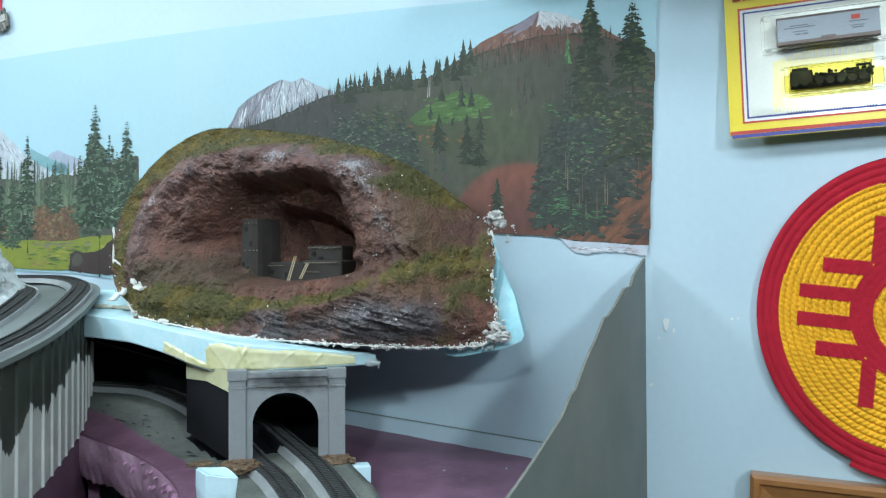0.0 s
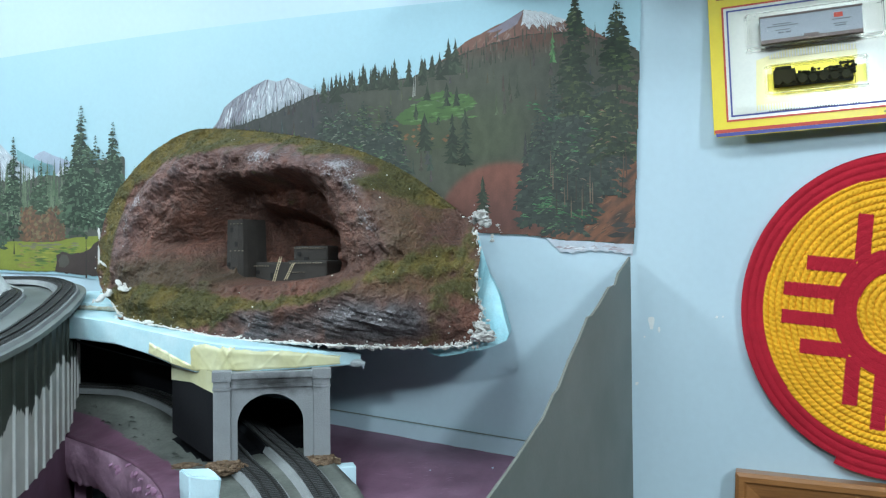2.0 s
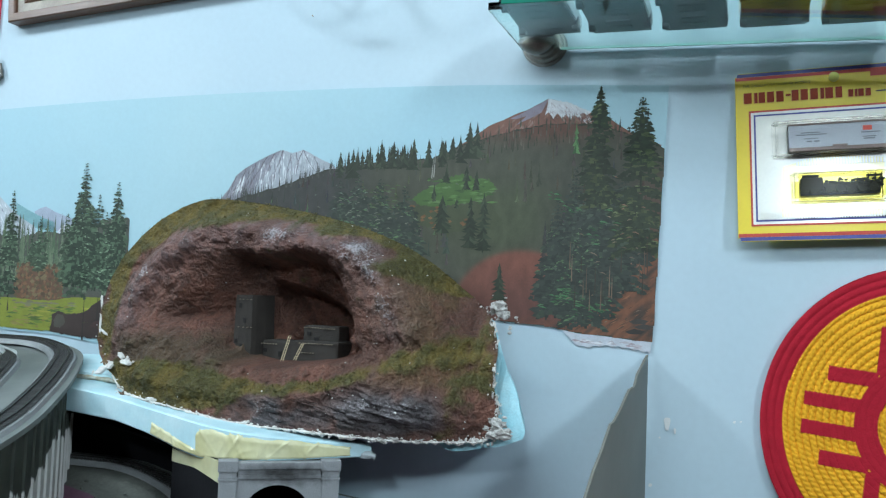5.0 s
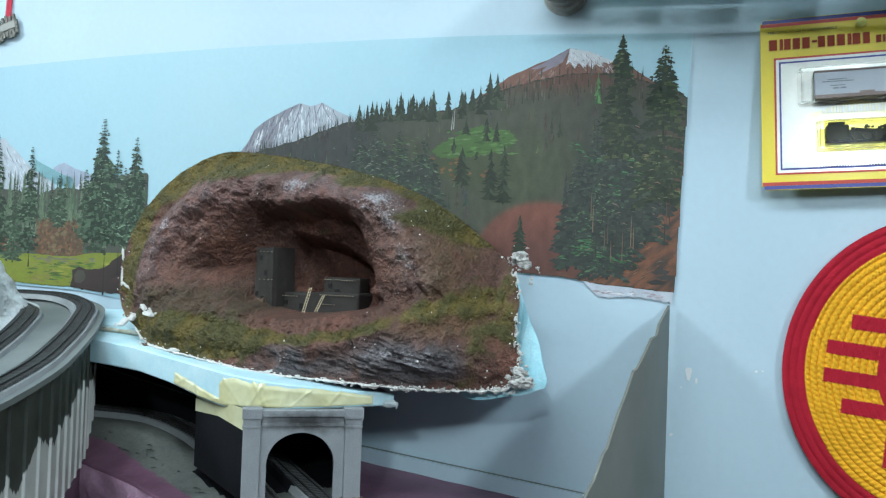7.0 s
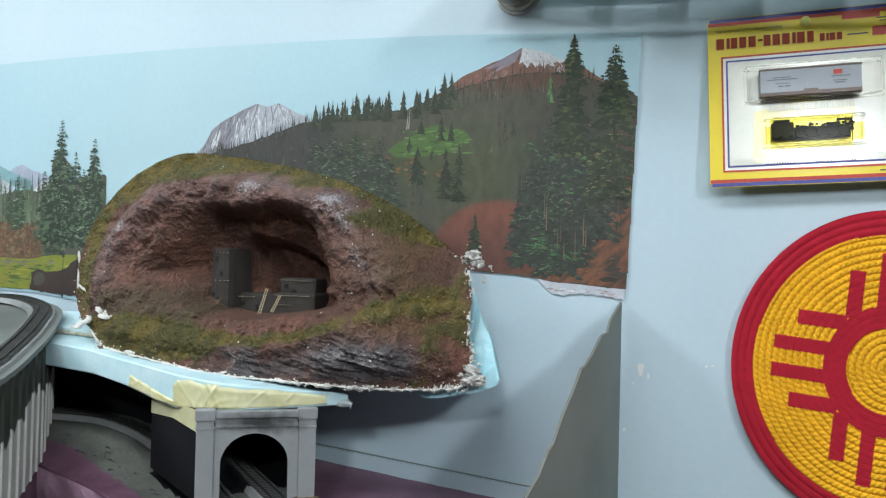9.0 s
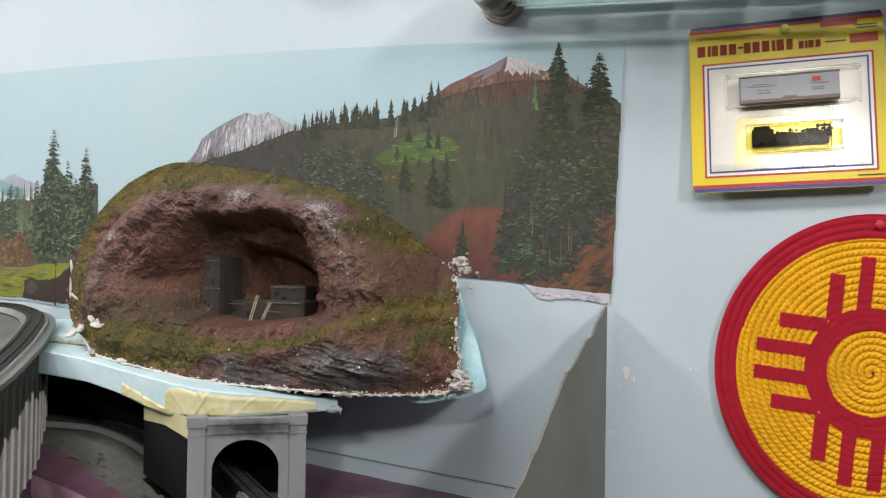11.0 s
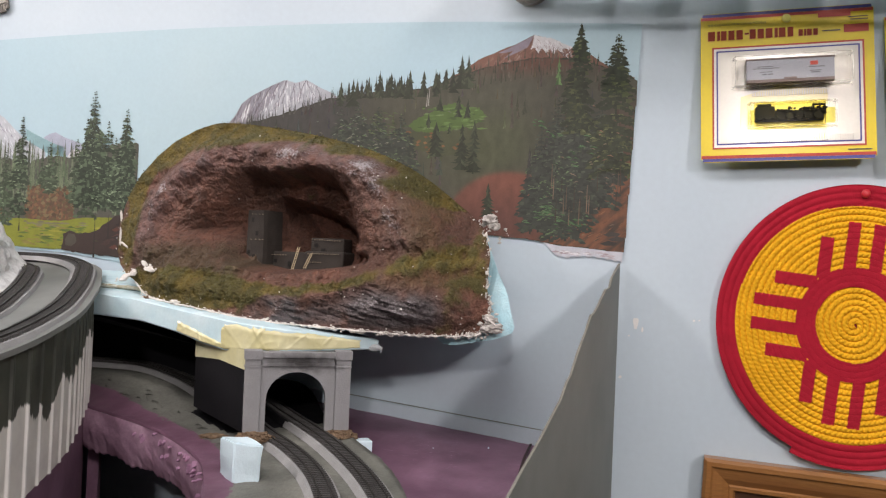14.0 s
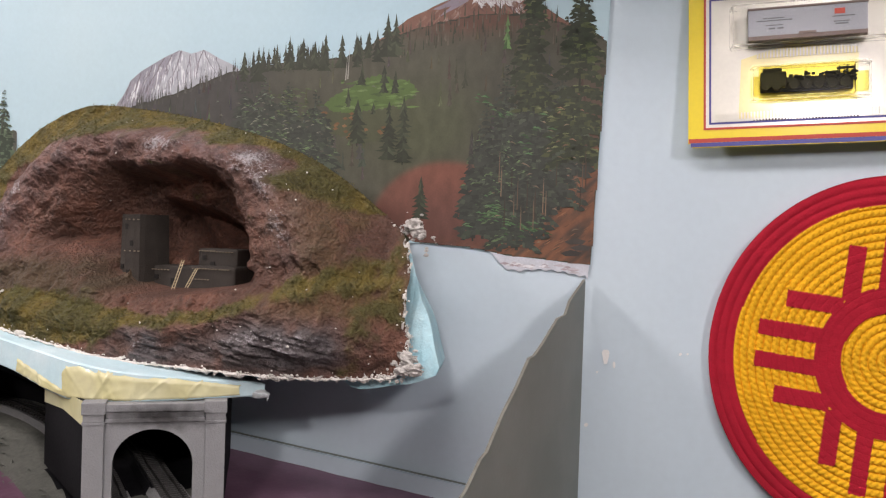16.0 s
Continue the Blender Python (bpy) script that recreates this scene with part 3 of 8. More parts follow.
# gullies that fork down from the crest
for x, ln, lean in ((-0.372, 0.034, -0.55), (-0.371, 0.026, -0.10), (-0.389, 0.030, -0.60), (-0.402, 0.026, -0.55), (-0.414, 0.022, -0.55), (-0.425, 0.018, -0.50), (-0.362, 0.026, 0.05), (-0.348, 0.026, -0.25), (-0.347, 0.022, 0.45), (-0.335, 0.014, 0.35), (-0.381, 0.022, -0.35), (-0.356, 0.020, -0.20)):
    px, pz = x, float(np.interp(x, crest_x, crest_z)) - 0.0006
    for q in range(5):
        nx_, nz_ = px + (lean + rnd.uniform(-0.45, 0.45)) * ln / 5, pz - ln / 5
        w = 0.0011 * (1 - q / 7)
        art.poly([(px - w * 0.4, pz), (px + w * 0.6, pz), (nx_ + w * 0.5, nz_), (nx_ - w * 0.3, nz_)], -0.00207, (0.17, 0.155, 0.18), 0.1)
        px, pz = nx_, nz_
art.put("far_mountain", backdrop)
art = Art()
art.poly(rough_edge(mm([(-900, 1322), (-850, 1318), (-805, 1326), (-788, 1338), (-773, 1347), (-767, 1342), (-760, 1345), (-752, 1336), (-746, 1333), (-741, 1328), (-729, 1318), (-717, 1309), (-705, 1302), (-685, 1292), (-682, 1278), (-900, 1270)]), 0.008, 0.0008), -0.0018, (0.46, 0.49, 0.53))
for k in range(260):
    x = rnd.uniform(-0.82, -0.69)
    zt = np.interp(x, [-0.80, -0.773, -0.741, -0.717, -0.685], [1.328, 1.345, 1.328, 1.309, 1.292])
    z = zt - rnd.random() * 0.035
    ln, w = rnd.uniform(0.003, 0.012), rnd.uniform(0.0004, 0.0013)
    art.poly([(x, z), (x + w, z - ln * 0.3), (x + 0.6 * ln, z - ln), (x + 0.2 * ln - w, z - ln * 0.5)], -0.0020 - k * 1e-6, rnd.choice([(0.66, 0.69, 0.72), (0.60, 0.62, 0.66), (0.33, 0.32, 0.37), (0.25, 0.25, 0.31)]), 0.1)
art.poly(mm([(-713, 1319), (-703, 1314), (-691, 1309), (-674, 1302), (-659, 1298), (-655, 1285), (-711, 1296)]), -0.00178, (0.22, 0.37, 0.40))
art.poly(mm([(-687, 1309), (-679, 1313), (-671, 1315), (-658, 1309), (-642, 1304), (-630, 1300), (-630, 1285), (-680, 1290)]), -0.00174, (0.36, 0.39, 0.48))
art.poly(mm([(-654, 1285), (-646, 1294), (-636, 1295), (-624, 1284)]), -0.00185, (0.62, 0.62, 0.66))
art.put("far_mountain", backdrop)

# red mountain with its snow cap
art = Art()
art.poly(rough_edge(mm([(-185, 1372), (-170, 1380), (-155, 1390), (-140, 1396), (-118, 1405), (-98, 1414), (-78, 1410), (-62, 1402), (-42, 1394), (-26, 1383), (4, 1369), (0, 1355), (-56, 1360), (-114, 1365)]), 0.006, 0.0005), -0.0019, (0.17, 0.085, 0.06))
for k in range(60):
    x = rnd.uniform(-0.15, -0.06)
    z = np.interp(x, [-0.17, -0.098, -0.06], [1.380, 1.4125, 1.401]) - rnd.random() * 0.018
    ln, w = rnd.uniform(0.003, 0.009), rnd.uniform(0.0006, 0.0016)
    s = -0.7 if x < -0.098 else 0.7
    art.poly([(x, z), (x + w, z - ln * 0.4), (x + s * ln, z - ln), (x - w, z - ln * 0.4)], -0.00192 - k * 1e-6, rnd.choice([(0.22, 0.12, 0.09), (0.12, 0.06, 0.05), (0.26, 0.17, 0.14)]), 0.1)
art.poly(mm([(-98, 1413.6), (-108, 1409), (-124, 1401), (-134, 1397), (-128, 1396.5), (-118, 1399), (-128, 1391), (-112, 1398), (-104, 1402)]), -0.00203, (0.22, 0.19, 0.23))
snow = mm([(-98, 1414), (-92, 1413), (-78, 1410), (-66, 1404), (-58, 1400.5), (-62, 1398.5), (-67, 1400), (-70, 1396), (-74, 1399.5), (-77, 1394), (-81, 1400), (-85, 1395), (-89, 1401), (-93, 1396), (-97, 1402), (-101, 1399), (-99, 1406)])
art.poly(rough_edge(snow, 0.0009, 0.0005), -0.00205, (0.55, 0.55, 0.57))
for k in range(120):
    x = rnd.uniform(-0.100, -0.060)
    z = np.interp(x, [-0.098, -0.078, -0.062], [1.412, 1.409, 1.402]) - rnd.random() * 0.010
    ln, w = rnd.uniform(0.002, 0.006), rnd.uniform(0.0003, 0.0007)
    art.poly([(x, z), (x + w, z - ln * 0.4), (x + 0.8 * ln, z - ln), (x, z - ln * 0.4)], -0.00207 - k * 1e-7, rnd.choice([(0.68, 0.68, 0.70), (0.36, 0.32, 0.34), (0.24, 0.17, 0.16)]), 0.08)
art.put("snow_capped_mountain", backdrop)

# the wooded hill
art = Art()
ridge = mm([(-462, 1311), (-440, 1318), (-409, 1327), (-379, 1334), (-349, 1343), (-320, 1352), (-291, 1356), (-267, 1359), (-239, 1360), (-211, 1361), (-196, 1366), (-181, 1373), (-162, 1378), (-140, 1384), (-118, 1388), (-98, 1391), (-78, 1391), (-64, 1390), (-42, 1386), (-24, 1380), (-7, 1375), (6.6, 1366)])
art.poly(rough_line(ridge, 0.004, 0.0008) + mm([(6.6, 1364), (3, 1267), (0, 1197), (-20, 1198.2), (-39, 1200), (-66, 1201.6), (-79, 1204.2), (-96, 1206.7), (-139, 1209.2), (-300, 1240), (-450, 1260)]), -0.0022, FOREST)
art.put("wooded_hill", backdrop)
hill_x, hill_z = [p[0] for p in ridge], [p[1] for p in ridge]


def forest_ink(x, z):
    n1, n2 = fbm(x, z, 0, 22, 3), fbm(x * 1.6, z * 0.7, 5, 90, 3)
    c = [0.068, 0.068, 0.048]
    c = blend(c, (0.068, 0.076, 0.042), 1.3 * math.exp(-((x + 0.135) / 0.055) ** 2 - ((z - 1.305) / 0.036) ** 2) + 0.5 * n1)
    c = blend(c, (0.105, 0.052, 0.036), 1.2 * math.exp(-((x + 0.10) / 0.06) ** 2 - ((z - 1.388) / 0.012) ** 2))
    c = blend(c, (0.036, 0.034, 0.030), 0.8 * math.exp(-((x + 0.05) / 0.045) ** 2 - ((z - 1.30) / 0.05) ** 2))
    c = blend(c, (0.044, 0.042, 0.042), 0.8 * float(smooth(-0.24, -0.32, x)))
    # soft red dome
    q = math.hypot((x + 0.118) / 0.066, (z - 1.218) / 0.057)
    dome = blend((0.17, 0.066, 0.044), (0.115, 0.050, 0.038), 1.2 - (z - 1.21) / 0.05 + 0.6 * n1)
    c = blend(c, dome, float(smooth(1.05, 0.93, q)))
    # rusty slope towards the sheet's edge
    line = float(np.interp(x, [-0.085, -0.057, -0.036, -0.019, -0.006, 0.003], [1.207, 1.220, 1.238, 1.258, 1.278, 1.293]))
    u, w = x * 0.75 + z * 0.66, z * 0.75 - x * 0.66
    streak = fbm(u * 0.35, w * 1.6, 2.0, 120, 3)
    slope = blend((0.185, 0.080, 0.042), (0.060, 0.042, 0.032), 0.35 + 2.2 * streak)
    c = blend(c, slope, float(smooth(-0.010, 0.012, line - z)))
    c = blend(c, (0.10, 0.048, 0.034), 0.8 * float(smooth(-0.03, 0.004, x)) * float(smooth(1.37, 1.30, z)) * float(smooth(line - 0.002, line + 0.006, z)))
    k = 1 + 0.35 * n2
    return [v * k for v in c]


def on_hill(x, z):
    return z < np.interp(x, hill_x, hill_z) - 0.001 and z > np.interp(x, [-0.45, -0.30, -0.139, -0.096, -0.079, -0.066, -0.039, -0.02, 0.0], [1.26, 1.24, 1.2095, 1.207, 1.2045, 1.202, 1.2005, 1.1985, 1.1975]) and x < 0.0002 + 0.039 * (z - 1.199)


wash("forest_wash", -0.448, 0.0066, 1.1975, 1.392, 0.0017, on_hill, forest_ink)
art = Art()
for k in range(230):
    x = rnd.uniform(-0.44, 0.0)
    zt = np.interp(x, hill_x, hill_z)
    deep = rnd.random() ** 1.2
    z1 = zt + 0.003 - deep * 0.11 + rnd.uniform(0, 0.004)
    if -0.228 < x < -0.148 and 1.312 < z1 < 1.352 or z1 < 1.25 or (-0.19 < x < -0.10 and z1 < 1.335):
        continue
    h = rnd.uniform(0.010, 0.020) * (0.75 + deep * 0.9)
    tone = [v * rnd.uniform(0.65, 1.1) for v in forest_ink(x, z1 - h * 0.5)]
    conifer(art, x, z1 - h, z1, h * rnd.uniform(0.24, 0.36), -0.0023 - deep * 0.0001, tone, [v * 1.5 for v in tone] if rnd.random() < 0.85 else (0.075, 0.11, 0.05), 0.12)
art.put("painted_forest", backdrop)
art = Art()
for k in range(150):
    x = rnd.uniform(-0.17, -0.03)
    zt = np.interp(x, hill_x, hill_z)
    z = zt + rnd.uniform(-0.02, 0.003)
    h = rnd.uniform(0.006, 0.013)
    art.poly([(x - 0.0006, z), (x + 0.0006, z), (x, z + h)], -0.00255, rnd.choice([(0.06, 0.05, 0.035), (0.10, 0.085, 0.06), (0.035, 0.04, 0.025)]), 0.2)
for k in range(46):
    x = rnd.choice([rnd.uniform(-0.315, -0.165), rnd.uniform(-0.275, -0.225)])
    zt = np.interp(x, hill_x, hill_z)
    h = rnd.uniform(0.006, 0.015)
    conifer(art, x, zt - 0.006, zt + h, h * rnd.uniform(0.6, 0.9), -0.00256, (0.032, 0.036, 0.024), (0.055, 0.066, 0.040), 0.2)
for k in range(110):
    x = rnd.uniform(-0.455, -0.30)
    zt = np.interp(x, hill_x, hill_z)
    h = rnd.uniform(0.004, 0.010)
    conifer(art, x, zt - 0.004, zt + h, h * 0.3, -0.00256, (0.05, 0.05, 0.042), (0.08, 0.085, 0.07), 0.2)
art.put("painted_saplings", backdrop)
# clearings
art = Art()
art.poly(rough_edge(mm([(-229, 1322), (-218, 1331), (-204, 1336), (-191, 1343), (-178, 1346), (-164, 1341), (-152, 1341), (-145, 1333), (-150, 1326), (-167, 1319), (-190, 1316), (-217, 1315)]), 0.002, 0.0011), -0.00256, (0.072, 0.120, 0.034))
for k in range(60):
    x, z = rnd.uniform(-0.22, -0.15), rnd.uniform(1.318, 1.342)
    w = rnd.uniform(0.004, 0.014)
    art.poly([(x, z), (x + w * 0.5, z + 0.0012), (x + w, z + 0.0004), (x + w * 0.5, z - 0.0008)], -0.00258 - k * 1e-6, rnd.choice([(0.10, 0.17, 0.048), (0.055, 0.09, 0.03), (0.12, 0.18, 0.065)]), 0.15)
art.poly(rough_edge(mm([(-226, 1316), (-190, 1314), (-150, 1322), (-138, 1300), (-140, 1296), (-160, 1292), (-190, 1290), (-226, 1300)]), 0.003, 0.0016), -0.0025, (0.064, 0.072, 0.038))
for x, z in mm([(-228, 1312), (-215, 1305), (-205, 1298), (-196, 1303), (-180, 1300), (-210, 1312)]):
    for k in range(4):
        xx, zz = x + rnd.uniform(-0.006, 0.006), z + rnd.uniform(-0.004, 0.004)
        art.poly([(xx, zz), (xx + 0.003, zz + 0.0012), (xx + 0.005, zz - 0.0006), (xx + 0.002, zz - 0.0018)], -0.0026, (0.17, 0.09, 0.04), 0.3)
art.put("meadow", backdrop)
art = Art()
for k in range(70):
    x = rnd.uniform(-0.075, -0.001)
    z = rnd.uniform(1.203, np.interp(x, [-0.08, -0.036, 0.0], [1.210, 1.230, 1.28]))
    w = rnd.uniform(0.002, 0.009)
    art.poly([(x, z), (x + w * 0.5, z + w * 0.34), (min(x + w, 0.0005), z + w * 0.6), (x + w * 0.5, z + w * 0.2)], -0.00264 - k * 1e-6, rnd.choice([(0.25, 0.12, 0.06), (0.10, 0.05, 0.03), (0.055, 0.042, 0.03), (0.22, 0.10, 0.05)]), 0.15)
for k in range(3):
    x, z = -0.010 + rnd.uniform(-0.006, 0.006), 1.205 + k * 0.0045
    art.poly([(x - 0.008, z), (x, z + 0.003), (x + 0.009, z + 0.0012), (x + 0.006, z - 0.0016), (x - 0.004, z - 0.002)], -0.0028, (0.045, 0.04, 0.035), 0.3)
art.put("rusty_slope", backdrop)
# tall near firs of the right sheet
art = Art()
tops = mm([(-50, 1423), (-139, 1261), (-262, 1379), (-249, 1377), (-238, 1375), (-228, 1379), (-213, 1379), (-199, 1377), (-189, 1379), (-172, 1393), (-165, 1393), (-306, 1369), (-292, 1371), (-181, 1381), (-206, 1335), (-194, 1356), (-174, 1353), (-164, 1348), (-183, 1322), (-197, 1324), (-156, 1326), (-169, 1322)])
feet = mm([(-49, 1385), (-138, 1228), (-261, 1352), (-248, 1352), (-238, 1352), (-227, 1350), (-212, 1352), (-198, 1352), (-188, 1360), (-171, 1360), (-164, 1362), (-305, 1343), (-291, 1343), (-180, 1356), (-206, 1319), (-193, 1337), (-173, 1330), (-163, 1330), (-182, 1313), (-196, 1287), (-154, 1272), (-167, 1276)])
for (x1, z1), (x0, z0) in zip(tops, feet):
    h = z1 - z0
    conifer(art, x1, z0, z1, min(0.024, max(0.009, h * 0.62)), -0.0030, FIR, (0.05, 0.062, 0.036), 0.2)
for x, z1, z0, w, lit in [(-285, 1345, 1280, 46, 0.45), (-262, 1342, 1272, 52, 0.62), (-236, 1334, 1262, 46, 0.62), (-305, 1340, 1285, 40, 0.25), (-250, 1312, 1250, 44, 0.55), (-222, 1300, 1250, 30, 0.40),
                          (-50, 1423, 1310, 40, 0.16), (-13, 1412, 1270, 66, 0.18), (-46, 1372, 1225, 56, 0.14), (-70, 1350, 1218, 54, 0.20), (-26, 1352, 1238, 50, 0.08), (-86, 1322, 1214, 44, 0.12), (-58, 1330, 1206, 52, 0.22), (-94, 1290, 1212, 34, 0.06), (-16, 1330, 1262, 44, 0.06), (-74, 1258, 1206, 34, 0.40)]:
    tip = z1 > 1400
    big_fir(art, x / 1000, z0 / 1000, z1 / 1000, w / 1000, -0.0031, (0.037, 0.042, 0.034) if not tip else (0.030, 0.037, 0.021), (0.056, 0.072, 0.048) if not tip else (0.060, 0.072, 0.030), (0.095, 0.150, 0.066) if not tip else (0.12, 0.14, 0.06), lit)
for x, z1, z0, w in [(-50, 1423, 1385, 17), (-13, 1412, 1352, 34)]:
    big_fir(art, x / 1000, z0 / 1000, z1 / 1000, w / 1000, -0.0032, (0.020, 0.030, 0.014), (0.055, 0.075, 0.024), (0.15, 0.17, 0.08), 0.45, 0.0030)
conifer(art, -0.071, 1.364, 1.391, 0.009, -0.0033, (0.06, 0.12, 0.045), (0.11, 0.2, 0.07), 0.5)
for cx, cz, n, sx, sz in [(-60, 1225, 26, 18, 10), (-82, 1233, 20, 14, 9), (-77, 1313, 10, 10, 6), (-90, 1325, 8, 8, 5), (-255, 1318, 22, 22, 14), (-270, 1330, 16, 20, 6), (-45, 1300, 8, 20, 10), (-60, 1290, 6, 12, 8)]:
    for k in range(n):
        x, z = cx / 1000 + rnd.gauss(0, sx / 2000), cz / 1000 + rnd.gauss(0, sz / 2000)
        w = rnd.uniform(0.003, 0.009)
        art.poly([(x, z), (x + w * 0.5, z + 0.0011), (x + w, z - 0.001), (x + w * 0.4, z - 0.0003)], -0.0034, (0.055, 0.120, 0.048) if cx > -150 else (0.075, 0.10, 0.045), 0.45)
# pale lit boughs between the near firs
for cx, cz, n, sx, sz, col in [(-40, 1262, 26, 34, 44, (0.15, 0.115, 0.075)), (-16, 1290, 20, 22, 50, (0.17, 0.095, 0.06)), (-62, 1300, 18, 26, 50, (0.095, 0.125, 0.065)), (-270, 1300, 40, 56, 34, (0.16, 0.165, 0.12)), (-78, 1250, 22, 20, 44, (0.080, 0.145, 0.065)), (-296, 1315, 20, 34, 20, (0.12, 0.15, 0.11))]:
    for k in range(n):
        x, z = cx / 1000 + rnd.gauss(0, sx / 2000), cz / 1000 + rnd.gauss(0, sz / 2000)
        w, s_ = rnd.uniform(0.002, 0.007), rnd.choice((-1, 1))
        if x + w * s_ < -0.001 and x < -0.001:
            art.poly([(x, z), (x + s_ * w * 0.5, z + 0.0006), (x + s_ * w, z - w * 0.28), (x + s_ * w * 0.45, z - 0.0004)], -0.0034, col, 0.4)
for k in range(18):
    x, z = rnd.uniform(-0.075, -0.003), rnd.uniform(1.222, 1.262)
    art.poly([(x, z), (x + 0.0009, z), (x + 0.0007, z + rnd.uniform(0.008, 0.03)), (x + 0.0002, z + 0.02)], -0.0034, rnd.choice([(0.11, 0.075, 0.05), (0.16, 0.11, 0.07), (0.05, 0.035, 0.025)]), 0.2)
for x0, z0, h in [(-0.2075, 1.343, 0.03), (-0.2095, 1.342, 0.022)]:
    art.poly([(x0, z0), (x0 + 0.0012, z0), (x0 + 0.002, z0 + h)], -0.0034, (0.30, 0.29, 0.26))
art.put("near_fir_trees", backdrop)

# left sheet: woods, rust rock, lawn, brown bank
art = Art()
art.poly(rough_line(mm([(-960, 1290), (-744, 1284), (-710, 1276), (-677, 1288), (-643, 1284), (-622, 1292), (-590, 1300), (-555, 1302)]), 0.004, 0.002) + mm([(-555, 1300), (-555, 1232), (-558, 1168), (-646, 1176), (-960, 1186)]), -0.0022, (0.085, 0.085, 0.068))
for k in range(330):
    x = rnd.uniform(-0.83, -0.556)
    z0 = rnd.uniform(1.215, 1.262)
    h = rnd.uniform(0.022, 0.060)
    z1 = min(z0 + h, 1.305)
    tone = rnd.choice([(0.090, 0.130, 0.072), (0.070, 0.078, 0.060), (0.135, 0.170, 0.105), (0.056, 0.068, 0.050), (0.16, 0.19, 0.13)])
    conifer(art, x, z0, z1, min(0.007, h * 0.16), -0.0023 - rnd.random() * 1e-4, tone, (0.13, 0.16, 0.10), 0.25)
art.put("painted_forest", backdrop)
art = Art()
art.poly(rough_edge(mm([(-712, 1216), (-708, 1228), (-704, 1246), (-689, 1252), (-669, 1254), (-655, 1242), (-643, 1227), (-636, 1211), (-698, 1208)]), 0.004, 0.0016), -0.0026, (0.125, 0.068, 0.042))
art.poly(rough_edge(mm([(-960, 1190), (-960, 1262), (-800, 1250), (-770, 1240), (-745, 1226), (-735, 1208)]), 0.006, 0.001), -0.0026, (0.17, 0.075, 0.04))
for k in range(240):
    x, z = rnd.uniform(-0.71, -0.642), rnd.uniform(1.210, 1.250)
    w = rnd.uniform(0.002, 0.008)
    art.poly([(x, z), (x + w * 0.5, z + 0.0025), (x + w, z), (x + w * 0.5, z - 0.0022)], -0.00264 - k * 1e-6, rnd.choice([(0.16, 0.085, 0.045), (0.10, 0.075, 0.04), (0.085, 0.055, 0.035), (0.15, 0.115, 0.06)]), 0.15)
art.put("rust_rock", backdrop)
art = Art()
art.poly(rough_edge(mm([(-960, 1188), (-960, 1205), (-717, 1211), (-692, 1210), (-659, 1209), (-626, 1214), (-594, 1215), (-560, 1213), (-562, 1190), (-628, 1180), (-649, 1176), (-682, 1176), (-800, 1180)]), 0.005, 0.0006), -0.0027, (0.20, 0.22, 0.03))
for k in range(120):
    x, z = rnd.uniform(-0.72, -0.60), rnd.uniform(1.180, 1.208)
    w = rnd.uniform(0.006, 0.022)
    art.poly([(x, z), (x + w * 0.5, z + 0.0014), (x + w, z - 0.0004), (x + w * 0.5, z - 0.001)], -0.00272 - k * 1e-6, rnd.choice([(0.27, 0.26, 0.04), (0.12, 0.17, 0.03), (0.20, 0.17, 0.05), (0.08, 0.12, 0.03)]) if z < 1.203 else (0.16, 0.15, 0.09), 0.15)
art.put("lawn", backdrop)
art = Art()
art.poly(rough_edge(mm([(-655, 1176), (-653, 1184), (-652, 1194), (-643, 1198), (-631, 1195), (-609, 1198), (-589, 1212), (-572, 1224), (-550, 1236), (-545, 1167), (-646, 1174)]), 0.004, 0.0008), -0.00285, (0.045, 0.030, 0.026))
for k in range(30):
    x, z = rnd.uniform(-0.60, -0.56), rnd.uniform(1.18, 1.21)
    art.poly([(x, z), (x + 0.008, z + 0.004), (x + 0.012, z + 0.001), (x + 0.006, z - 0.002)], -0.00287 - k * 1e-6, rnd.choice([(0.13, 0.05, 0.035), (0.07, 0.04, 0.035), (0.035, 0.025, 0.022)]), 0.2)
art.poly(rough_edge(mm([(-650, 1188), (-645, 1195), (-637, 1194), (-633, 1186), (-640, 1180), (-648, 1181)]), 0.002, 0.0006), -0.0029, (0.07, 0.065, 0.05))
art.put("brown_bank", backdrop)
art = Art()
for x, z1, z0, w, lit in [(-616, 1362, 1225, 44, 0.2), (-596, 1327, 1222, 32, 0.2), (-571, 1341, 1222, 38, 0.16), (-617, 1350, 1262, 30, 0.1), (-572, 1330, 1265, 28, 0.1), (-717, 1334, 1211, 26, 0.3), (-638, 1306, 1228, 22, 0.25), (-626, 1322, 1230, 22, 0.15), (-606, 1312, 1222, 28, 0.15), (-585, 1308, 1225, 24, 0.15), (-622, 1300, 1215, 36, 0.3), (-600, 1290, 1222, 40, 0.25), (-740, 1290, 1200, 28, 0.3), (-768, 1348, 1205, 34, 0.2), (-785, 1320, 1205, 30, 0.25), (-668, 1290, 1245, 12, 0.5), (-676, 1300, 1240, 14, 0.5), (-686, 1285, 1245, 12, 0.4)]:
    big_fir(art, x / 1000, z0 / 1000, z1 / 1000, w / 1000 * 1.22, -0.0030, (0.026, 0.038, 0.024) if z1 > 1320 else (0.042, 0.060, 0.036), (0.075, 0.110, 0.064), (0.20, 0.27, 0.17), 0.34 + lit * 0.6, 0.0034, 0.26, 0.22)
